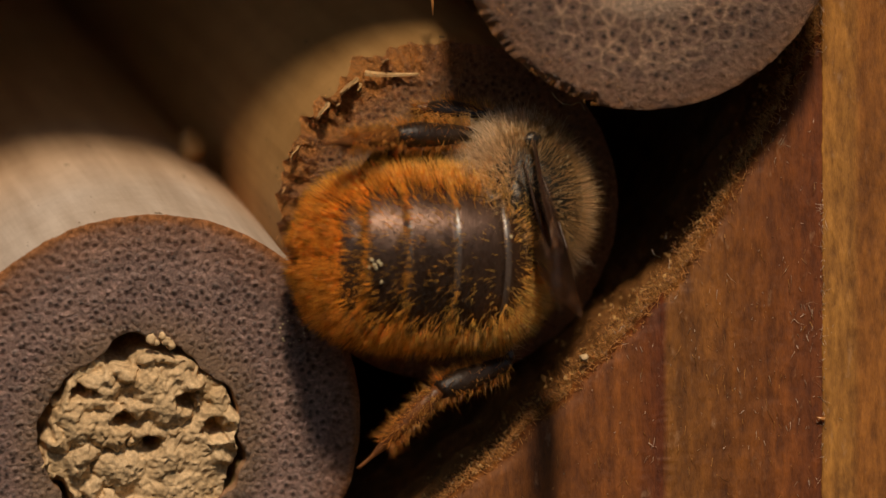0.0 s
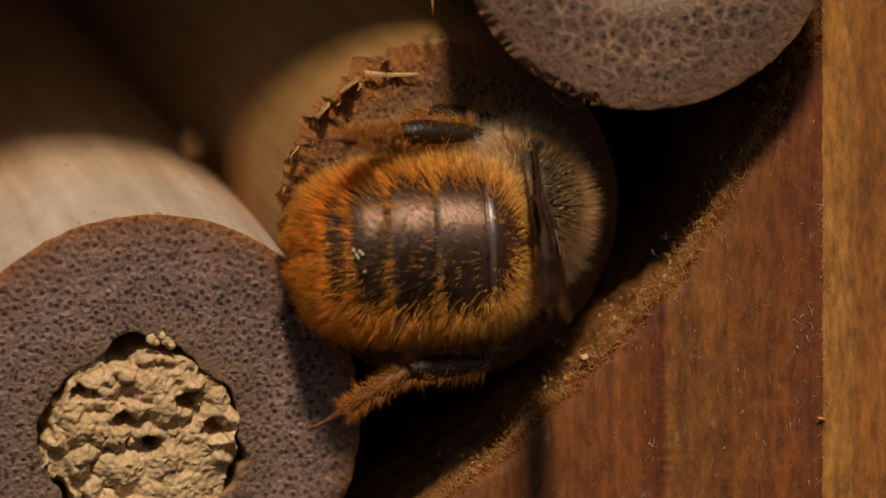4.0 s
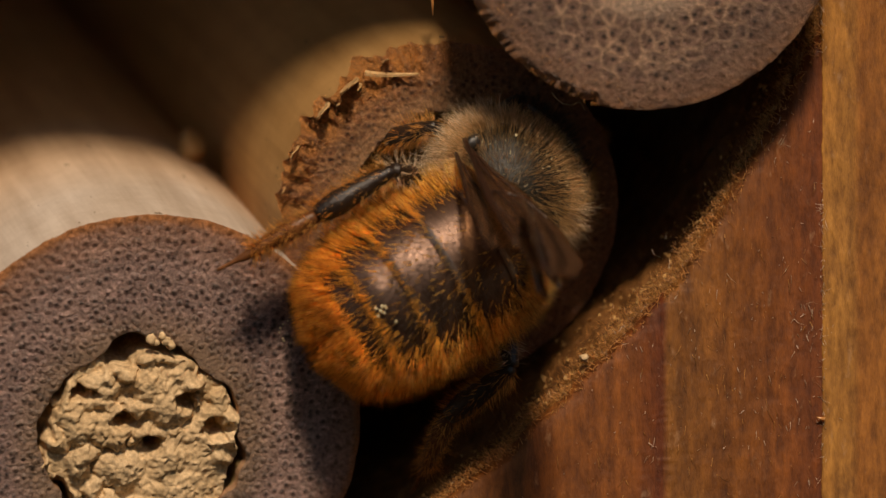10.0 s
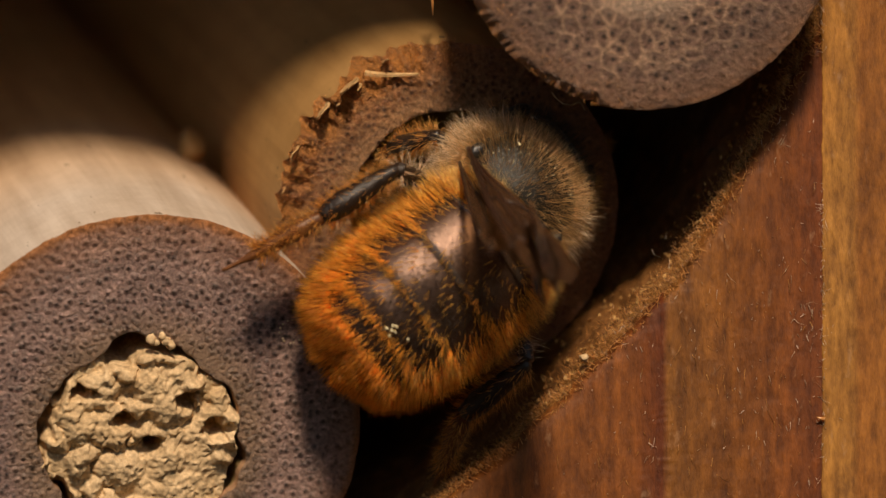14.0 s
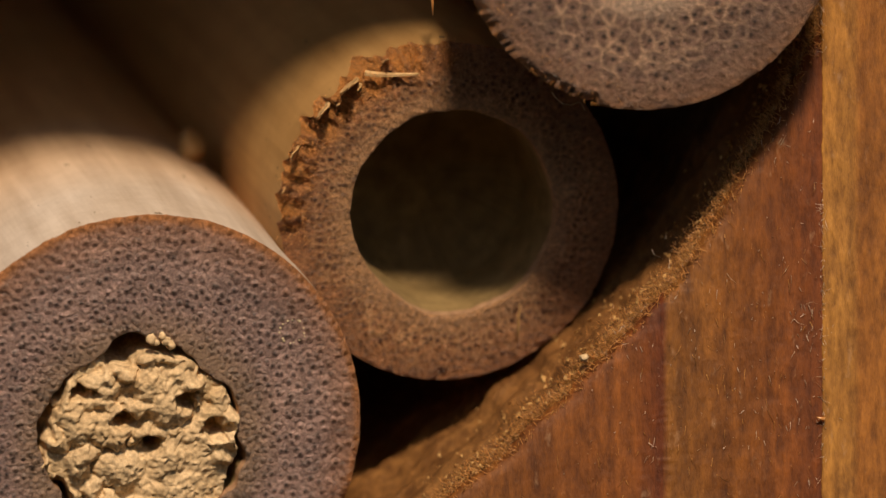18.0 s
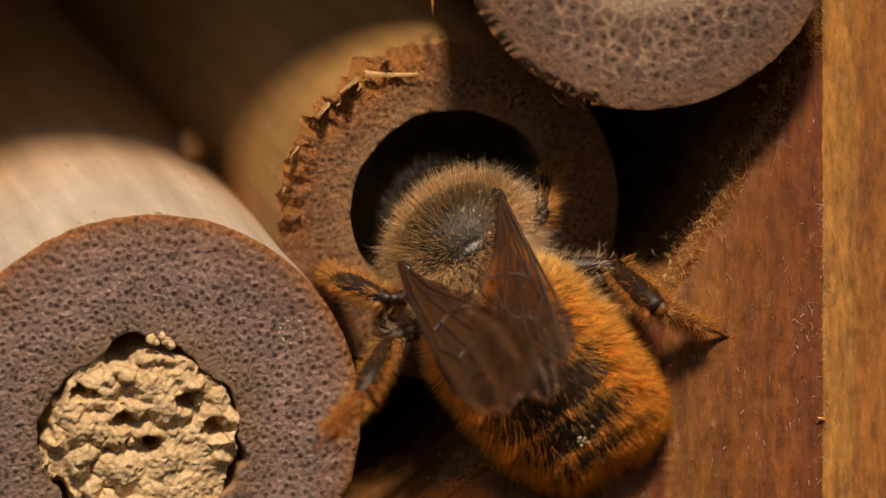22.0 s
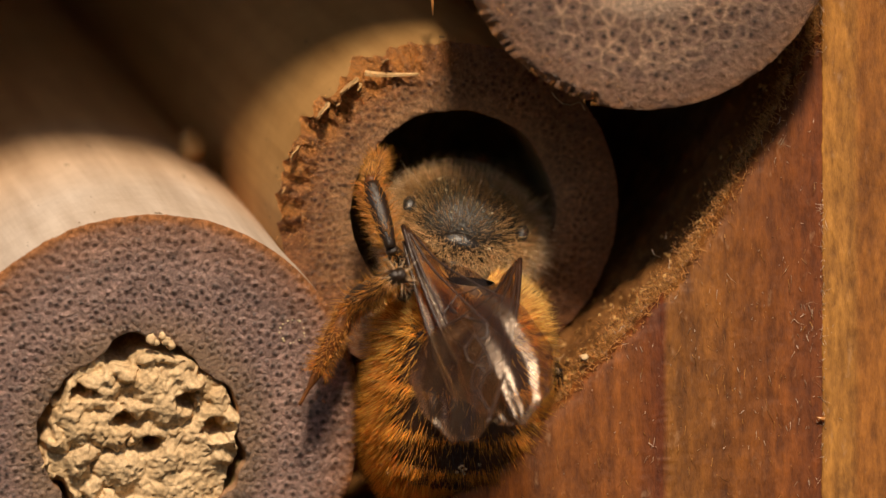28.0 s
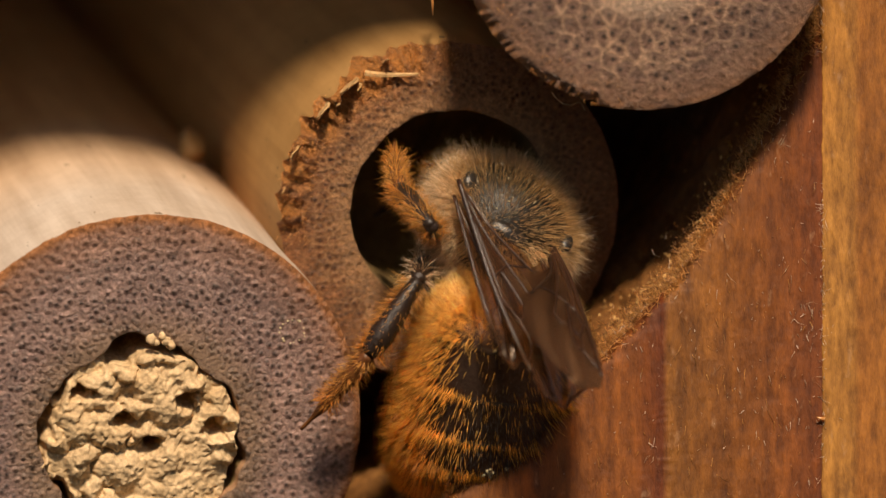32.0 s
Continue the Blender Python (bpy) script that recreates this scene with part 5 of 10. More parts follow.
    walk(hindwing_left, [
        K(0, -1.55, 0.95, 1.45, -31.6, 21.9, 61.3), K(1, -1.55, 0.95, 1.45, -31.0, 22.1, 60.9), K(1.5, -1.55, 0.95, 1.45, -29.1, 23.0, 59.1),
        K(2, -1.55, 0.95, 1.45, -28.9, 23.1, 58.7), K(2.5, -1.55, 0.95, 1.45, -31.0, 23.1, 57.8), K(3, -1.55, 0.95, 1.45, -29.3, 24.5, 54.6),
        K(3.5, -1.55, 0.95, 1.45, -31.9, 23.4, 55.5), K(4.5, -1.55, 0.95, 1.45, -31.9, 22.9, 55.5), K(5.5, -1.55, 0.95, 1.45, -35.3, 21.5, 52.9),
        K(6, -1.55, 0.95, 1.45, -36.4, 20.4, 53.9), K(6.5, -1.55, 0.95, 1.45, -39.2, 18.6, 60.3), K(7, -1.55, 0.95, 1.45, -39.5, 18.5, 62.0),
        K(7.5, -1.55, 0.95, 1.45, -40.8, 18.5, 62.9), K(8, -1.55, 0.95, 1.45, -37.1, 21.7, 53.7), K(8.3, -1.55, 0.95, 1.45, -35.0, 32.1, 51.4),
        K(8.6, -1.50, 0.95, 1.65, -58.2, 9.6, 14.2), K(9, -1.50, 0.95, 1.65, -54.6, 12.8, 23.0), K(9.5, -1.50, 0.95, 1.65, -56.3, 12.7, 26.5),
        K(10, -1.50, 0.95, 1.65, -57.8, 12.8, 29.2), K(10.5, -1.50, 0.95, 1.65, -56.9, 12.5, 26.8), K(11, -1.50, 0.95, 1.65, -55.8, 12.4, 23.1),
        K(11.5, -1.50, 0.95, 1.65, -54.2, 12.8, 22.2), K(12, -1.50, 0.95, 1.65, -53.6, 12.1, 24.6), K(13, -1.50, 0.95, 1.65, -56.3, 12.8, 21.5),
        K(13.5, -1.50, 0.95, 1.65, -58.3, 12.2, 22.4), K(14, -1.50, 0.95, 1.65, -59.8, 12.2, 24.8), K(14.5, -1.50, 0.95, 1.65, -58.7, 12.9, 25.6),
        K(16.5, -1.50, 0.95, 1.65, -51.7, 17.3, 27.5), K(16.8, -1.50, 0.95, 1.65, -47.4, 15.9, 35.7), K(17, -1.50, 0.95, 1.65, -31.2, -0.1, 20.8),
        K(17.1, -1.50, 0.95, 1.65, -23.1, -8.2, 17.9), K(17.2, -1.50, 0.95, 1.65, -17.2, -9.9, 16.9), K(17.3, -1.55, 0.95, 1.45, -34.3, 18.8, -164.0),
        K(17.8, -1.55, 0.95, 1.45, -26.7, 6.5, -167.3), K(20.3, -1.55, 0.95, 1.45, 6.0, 2.7, -50.8), K(20.6, -1.50, 0.55, 1.65, 14.2, -69.5, -114.3),
        K(20.7, -1.50, 0.55, 1.65, 11.3, -69.7, -111.8), K(20.8, -1.50, 0.55, 1.65, -70.1, 62.7, -161.0),
        K(20.9, -1.50, 0.55, 1.65, -7.3, 10.8, -0.2), K(21, -1.50, 0.55, 1.65, -4.0, 13.7, -7.9), K(21.1, -1.50, 0.55, 1.65, 1.6, 15.3, 10.0),
        K(21.2, -1.50, 0.55, 1.65, 6.7, 14.6, 16.6), K(21.4, -1.50, 0.55, 1.65, 5.0, 17.1, -5.9), K(21.6, -1.50, 0.55, 1.65, 5.5, 18.7, -14.0),
        K(21.8, -1.50, 0.95, 1.65, 11.5, 15.6, 0.2), K(22, -1.50, 0.95, 1.65, -13.0, 7.7, -10.5), K(22.5, -1.50, 0.95, 1.65, -12.8, -0.9, 5.8),
        K(23, -1.50, 0.95, 1.65, -8.0, -9.0, 22.0), K(23.5, -1.50, 0.95, 1.65, -9.8, -15.9, 28.0), K(24, -1.50, 0.95, 1.65, -18.5, -21.3, 35.0),
        K(24.5, -1.50, 0.95, 1.65, -12.6, -18.9, 33.8), K(25, -1.50, 0.95, 1.65, -8.2, -17.8, 34.2), K(25.5, -1.50, 0.95, 1.65, -5.0, -18.3, 32.7),
        K(26.5, -1.50, 0.95, 1.65, -3.6, -22.9, 33.4), K(27.5, -1.50, 0.95, 1.65, -3.5, -23.6, 32.7), K(28, -1.50, 0.95, 1.65, 1.0, -25.8, 30.8),
        K(28.5, -1.50, 0.95, 1.65, -8.1, -22.8, 38.1), K(29, -1.50, 0.95, 1.65, -19.2, -15.2, 39.8), K(29.5, -1.50, 0.95, 1.65, -27.8, -9.0, 34.6),
        K(30, -1.50, 0.95, 1.65, -34.8, -3.0, 28.3), K(30.5, -1.50, 0.95, 1.65, -35.1, 0.6, 27.0), K(31, -1.50, 0.95, 1.65, -35.9, 3.8, 25.8),
        K(31.5, -1.50, 0.95, 1.65, -35.1, 3.4, 31.6), K(32, -1.50, 0.95, 1.65, -2.6, 9.0, 41.1)])
    walk(forewing_right, [
        K(0, 1.68, 1.35, 1.40, -52.9, 9.0, 0.1), K(1, 1.68, 1.35, 1.40, -52.3, 9.1, 0.3), K(1.5, 1.68, 1.35, 1.40, -50.9, 11.2, -1.7),
        K(2, 1.68, 1.35, 1.40, -50.5, 10.6, -0.9), K(2.5, 1.68, 1.35, 1.40, -51.2, 9.6, -0.7), K(3, 1.68, 1.35, 1.40, -49.5, 12.2, -3.8),
        K(3.5, 1.68, 1.35, 1.40, -50.9, 9.4, -1.3), K(4.5, 1.68, 1.35, 1.40, -50.3, 7.5, 1.0), K(5.5, 1.68, 1.35, 1.40, -50.9, 4.3, 2.6),
        K(6, 1.68, 1.35, 1.40, -51.7, 2.4, 4.8), K(6.5, 1.68, 1.35, 1.40, -55.7, -0.9, 10.4), K(7, 1.68, 1.35, 1.40, -56.6, -1.4, 11.6),
        K(7.5, 1.68, 1.35, 1.40, -58.1, -1.0, 10.4), K(8, 1.68, 1.35, 1.40, -53.0, 5.3, 0.7), K(8.3, 1.68, 1.35, 1.40, -62.2, 15.7, -15.5),
        K(8.6, 1.62, 1.35, 1.60, -74.9, 19.4, -60.4), K(9, 1.62, 1.35, 1.60, -70.3, 13.9, -29.7), K(9.5, 1.62, 1.35, 1.60, -71.1, 10.8, -22.8),
        K(10, 1.62, 1.35, 1.60, -71.9, 8.0, -15.8), K(10.5, 1.62, 1.35, 1.60, -71.5, 11.0, -24.5), K(11, 1.62, 1.35, 1.60, -71.3, 14.9, -34.9),
        K(11.5, 1.62, 1.35, 1.60, -70.4, 16.1, -34.7), K(12, 1.62, 1.35, 1.60, -70.0, 14.1, -28.8), K(13, 1.62, 1.35, 1.60, -71.6, 14.5, -35.5),
        K(13.5, 1.62, 1.35, 1.60, -72.6, 12.4, -34.3), K(14, 1.62, 1.35, 1.60, -72.8, 8.0, -22.8), K(14.5, 1.62, 1.35, 1.60, -72.2, 7.8, -19.1),
        K(16.5, 1.62, 1.35, 1.60, -68.7, 11.6, -12.9), K(16.8, 1.62, 1.35, 1.60, -67.4, 10.2, -1.1), K(17, 1.62, 1.35, 1.60, -41.3, 18.5, -21.7),
        K(17.1, 1.62, 1.35, 1.60, -32.0, 17.1, -19.7), K(17.2, 1.62, 1.35, 1.60, -27.7, 17.3, -16.5), K(17.3, 1.68, 1.35, 1.40, -26.4, 11.4, -144.3),
        K(17.8, 1.68, 1.35, 1.40, -25.1, -5.9, -152.5), K(20.3, 1.68, 1.35, 1.40, 5.6, 17.5, -59.8), K(20.6, 1.62, 0.95, 1.60, -41.6, 63.6, 41.0),
        K(20.7, 1.62, 0.95, 1.60, -12.3, 69.6, 70.1), K(20.8, 1.62, 0.95, 1.60, -41.4, 51.9, 32.9), K(20.9, 1.62, 0.95, 1.60, -4.8, 12.1, 12.3),
        K(21, 1.62, 0.95, 1.60, -2.6, 14.1, -2.3), K(21.1, 1.62, 0.95, 1.60, 1.4, 15.3, 9.4), K(21.2, 1.62, 0.95, 1.60, 6.6, 14.6, 16.0),
        K(21.4, 1.62, 0.95, 1.60, 4.8, 17.1, -6.4), K(21.6, 1.62, 0.95, 1.60, 7.1, 18.1, -8.9), K(21.8, 1.62, 1.35, 1.60, 7.8, 17.7, -12.7),
        K(22, 1.62, 1.35, 1.60, -4.7, 22.1, -21.8), K(22.5, 1.62, 1.35, 1.60, -17.8, 17.9, -11.6), K(23, 1.62, 1.35, 1.60, -24.0, 11.3, 2.1),
        K(23.5, 1.62, 1.35, 1.60, -25.3, 11.0, 1.8), K(24, 1.62, 1.35, 1.60, -32.0, 13.0, -3.0), K(24.5, 1.62, 1.35, 1.60, -29.3, 8.9, 3.7),
        K(25, 1.62, 1.35, 1.60, -28.4, 4.9, 9.3), K(25.5, 1.62, 1.35, 1.60, -24.2, 9.1, 4.1), K(26.5, 1.62, 1.35, 1.60, -19.6, 10.7, -0.9),
        K(27.5, 1.62, 1.35, 1.60, -15.1, 10.8, -6.0), K(28, 1.62, 1.35, 1.60, -7.6, 7.2, -6.6), K(28.5, 1.62, 1.35, 1.60, -13.8, 5.6, -2.1),
        K(29, 1.62, 1.35, 1.60, -22.6, 3.2, -0.8), K(29.5, 1.62, 1.35, 1.60, -29.7, 2.2, -2.7), K(30, 1.62, 1.35, 1.60, -36.4, -0.8, -2.4),
        K(30.5, 1.62, 1.35, 1.60, -38.0, -1.5, -1.2), K(31, 1.62, 1.35, 1.60, -39.9, -2.7, 0.3), K(31.5, 1.62, 1.35, 1.60, -40.0, -2.0, 4.9),
        K(32, 1.62, 1.35, 1.60, -27.9, 6.8, 11.0)])
    walk(hindwing_right, [
        K(0, 1.55, 0.95, 1.25, -56.8, 10.7, 4.3), K(1, 1.55, 0.95, 1.25, -56.0, 10.8, 4.5), K(1.5, 1.55, 0.95, 1.25, -54.0, 12.8, 2.3),
        K(2, 1.55, 0.95, 1.25, -53.5, 12.2, 3.1), K(2.5, 1.55, 0.95, 1.25, -54.5, 11.2, 3.1), K(3, 1.55, 0.95, 1.25, -52.1, 13.7, -0.2),
        K(3.5, 1.55, 0.95, 1.25, -54.1, 10.9, 2.4), K(4.5, 1.55, 0.95, 1.25, -53.4, 9.2, 4.8), K(5.5, 1.55, 0.95, 1.25, -54.3, 5.8, 5.9),
        K(6, 1.55, 0.95, 1.25, -55.3, 4.0, 8.3), K(6.5, 1.55, 0.95, 1.25, -60.5, 1.2, 15.0), K(7, 1.55, 0.95, 1.25, -61.7, 0.9, 16.4),
        K(7.5, 1.55, 0.95, 1.25, -63.7, 1.3, 15.4), K(8, 1.55, 0.95, 1.25, -57.3, 6.7, 3.8), K(8.3, 1.55, 0.95, 1.25, -65.9, 17.5, -12.6),
        K(8.6, 1.50, 0.95, 1.40, -74.1, 26.1, -58.4), K(9, 1.50, 0.95, 1.40, -69.5, 20.5, -27.1), K(9.5, 1.50, 0.95, 1.40, -70.5, 17.4, -20.4),
        K(10, 1.50, 0.95, 1.40, -71.4, 14.6, -13.5), K(10.5, 1.50, 0.95, 1.40, -70.9, 17.7, -22.2), K(11, 1.50, 0.95, 1.40, -70.6, 21.5, -32.5),
        K(11.5, 1.50, 0.95, 1.40, -69.5, 22.7, -32.2), K(12, 1.50, 0.95, 1.40, -69.2, 20.7, -26.2), K(13, 1.50, 0.95, 1.40, -70.9, 21.2, -33.2),
        K(13.5, 1.50, 0.95, 1.40, -72.0, 19.1, -32.1), K(14, 1.50, 0.95, 1.40, -72.4, 14.7, -20.6), K(14.5, 1.50, 0.95, 1.40, -71.8, 14.5, -16.9),
        K(16.5, 1.50, 0.95, 1.40, -68.0, 18.1, -10.2), K(16.8, 1.50, 0.95, 1.40, -66.7, 16.7, 1.7), K(17, 1.50, 0.95, 1.40, -39.3, 23.0, -16.0),
        K(17.1, 1.50, 0.95, 1.40, -30.0, 20.7, -13.3), K(17.2, 1.50, 0.95, 1.40, -25.5, 20.4, -9.9), K(17.3, 1.55, 0.95, 1.25, -29.7, 25.4, -153.6),
        K(17.8, 1.55, 0.95, 1.25, -25.6, 10.1, -160.8), K(20.3, 1.55, 0.95, 1.25, 5.3, 8.6, -62.5), K(20.6, 1.50, 0.55, 1.40, -28.9, 67.6, 54.9),
        K(20.7, 1.50, 0.55, 1.40, 6.8, 70.0, 90.4), K(20.8, 1.50, 0.55, 1.40, -33.7, 56.2, 42.4), K(20.9, 1.50, 0.55, 1.40, -5.7, 11.7, 8.3),
        K(21, 1.50, 0.55, 1.40, -3.6, 13.8, -6.4), K(21.1, 1.50, 0.55, 1.40, 0.3, 15.3, 5.2), K(21.2, 1.50, 0.55, 1.40, 5.5, 15.1, 11.9),
        K(21.4, 1.50, 0.55, 1.40, 3.6, 17.4, -10.6), K(21.6, 1.50, 0.55, 1.40, 5.8, 18.6, -13.1), K(21.8, 1.50, 0.95, 1.40, 6.5, 18.2, -16.8),
        K(22, 1.50, 0.95, 1.40, -1.9, 22.5, -14.2), K(22.5, 1.50, 0.95, 1.40, -15.5, 19.9, -4.5), K(23, 1.50, 0.95, 1.40, -22.5, 14.1, 8.7),
        K(23.5, 1.50, 0.95, 1.40, -23.9, 14.0, 8.3), K(24, 1.50, 0.95, 1.40, -30.4, 16.7, 3.1), K(24.5, 1.50, 0.95, 1.40, -28.1, 12.2, 10.0),
        K(25, 1.50, 0.95, 1.40, -27.6, 8.2, 15.5), K(25.5, 1.50, 0.95, 1.40, -23.0, 11.9, 10.7), K(26.5, 1.50, 0.95, 1.40, -18.2, 13.0, 5.9),
        K(27.5, 1.50, 0.95, 1.40, -13.7, 12.5, 1.0), K(28, 1.50, 0.95, 1.40, -6.6, 8.1, 0.4), K(28.5, 1.50, 0.95, 1.40, -13.1, 7.3, 4.8),
        K(29, 1.50, 0.95, 1.40, -22.0, 5.9, 5.7), K(29.5, 1.50, 0.95, 1.40, -29.3, 5.7, 3.4), K(30, 1.50, 0.95, 1.40, -36.3, 3.4, 3.3),
        K(30.5, 1.50, 0.95, 1.40, -38.0, 2.8, 4.3), K(31, 1.50, 0.95, 1.40, -39.9, 1.8, 5.6), K(31.5, 1.50, 0.95, 1.40, -40.0, 2.5, 10.2),
        K(32, 1.50, 0.95, 1.40, -26.9, 10.0, 17.2)])
    walk(hind_left, [
        K(0, -0.758, 0.634, -1.088, 54.6, 14.2, 122.4), K(1, -0.747, 0.641, -1.102, 54.2, 14.1, 123.5),
        K(1.5, -0.773, 0.627, -1.063, 53.9, 14.4, 121.1), K(2, -0.752, 0.64, -1.088, 53.1, 14.1, 123), K(2.5, -0.789, 0.621, -1.04, 53.6, 14.6, 119.8),
        K(3, -0.85, 0.606, -0.961, 52.9, 15.1, 115.6), K(3.5, -0.846, 0.606, -0.967, 53.3, 15.1, 115.7),
        K(4.5, -0.819, 0.613, -0.997, 52.3, 14.9, 117.8), K(5.5, -0.874, 0.605, -0.927, 47.9, 15.1, 115.9),
        K(6, -0.84, 0.613, -0.962, 47.2, 14.8, 118), K(6.5, -0.846, 0.609, -0.961, 50.5, 15, 116.5), K(7, -0.904, 0.6, -0.896, 49.5, 15.4, 113.5),
        K(7.5, -0.8, 0.619, -1.024, 52.8, 14.7, 119.1), K(8, -0.798, 0.63, -1.004, 46.4, 14.4, 120.9), K(8.3, -0.888, 0.601, -0.919, 59.5, 14.6, 120),
        K(8.6, -1.773, 0.456, 0.26, 55.3, 14.6, 119.4), K(9, -1.488, 0.257, 0.093, 57.3, 11.5, 137.4), K(9.5, -1.457, 0.208, 0.073, 56.5, 10.7, 140.9),
        K(10, -1.445, 0.131, 0.063, 54.4, 9.9, 144.3), K(10.5, -1.498, 0.126, 0.082, 53.4, 10.4, 142.1), K(11, -1.588, 0.083, 0.112, 50.9, 10.9, 140),
        K(11.5, -1.577, 0.105, 0.11, 51.6, 11, 139.7), K(12, -1.533, 0.249, 0.11, 56.1, 11.8, 135.9), K(13, -1.574, 0.158, 0.113, 53, 11.4, 137.9),
        K(13.5, -1.587, 0.163, 0.119, 52.9, 11.5, 137.2), K(14, -1.535, 0.192, 0.102, 54.6, 11.3, 138.1),
        K(14.5, -1.549, 0.193, 0.108, 54.3, 11.4, 137.6), K(16.5, -1.553, 0.091, 0.1, 51.6, 10.7, 141.1),
        K(16.8, -1.326, 0.31, 0.034, 62.8, 10.2, 143.2), K(17, -0.802, 0.663, -0.926, 13.1, 13.7, 125.9),
        K(17.1, -0.571, 0.671, -0.958, 10.2, 16.2, 105), K(17.2, -0.157, 0.946, -0.772, -9.2, 15.5, 112.5),
        K(17.3, -0.9, 0.6, -0.9, 40.1, 10.7, 140.9), K(17.8, -0.9, 0.6, -0.9, 40.1, 10.7, 140.9), K(20.3, -0.9, 0.6, -0.9, 40.1, 10.7, 140.9),
        K(20.6, -0.9, 0.6, -0.9, 40.1, 10.7, 140.9), K(20.7, -0.9, 0.6, -0.9, 40.1, 10.7, 140.9), K(20.8, -0.9, 0.6, -0.9, 40.1, 10.7, 140.9),
        K(20.9, -0.9, 0.6, -0.9, 40.1, 10.7, 140.9), K(21, -0.9, 0.6, -0.9, 40.1, 10.7, 140.9), K(21.1, -0.9, 0.6, -0.9, 40.1, 10.7, 140.9),
        K(21.2, -0.9, 0.6, -0.9, 40.1, 10.7, 140.9), K(21.4, -0.9, 0.6, -0.9, 40.1, 10.7, 140.9), K(21.6, -0.9, 0.6, -0.9, 40.1, 10.7, 140.9),
        K(21.8, -0.9, 0.6, -0.9, 40.1, 10.7, 140.9), K(22, -1.522, 0.543, -0.455, 37.1, 16, 107), K(22.5, -1.475, 0.29, -0.446, 35.9, 13.3, 127.8),
        K(23, -1.399, -0.054, -0.449, 29.1, 9.1, 147.7), K(23.5, -1.458, -0.246, -0.492, 22.2, 8.5, 150.1),
        K(24, -1.55, -0.405, -0.46, 20.4, 8.5, 150.2), K(24.5, -1.348, -0.102, -0.419, 30.4, 8, 152.1), K(25, -1.217, 0.163, -0.436, 41.2, 8.2, 151.2),
        K(25.5, -1.189, 0.203, -0.43, 44.2, 8.1, 151.7), K(26.5, -1.037, 0.425, -0.538, 59.3, 7.4, 154.3),
        K(27.5, -1.127, 0.217, 0.252, 69.5, 5.1, 162.7), K(28, -1.121, 0.217, 0.19, 68.5, 5.1, 162.7),
        K(28.5, -1.175, 0.021, -0.141, 50.1, 5.5, 161.1), K(29, -0.943, 0.43, -0.815, 26, 3.7, 167.6),
        K(29.5, -0.954, 0.379, -0.827, 17.8, 3.7, 167.5), K(30, -0.968, 0.305, -0.836, 12, 3.6, 167.9), K(30.5, -0.944, 0.132, -0.787, 13.6, 1.5, 175),
        K(31, -0.871, -0.024, -0.751, 13.4, -0.8, -177.5), K(31.5, -0.891, 0.11, -0.734, 18.7, -0.3, -179.1),
        K(32, -0.915, 0.479, -0.813, 35.4, 1.8, 174.1)])
    tibia, tibia_fur, tarsus, tarsus_fur = leg_pieces(hind_left)
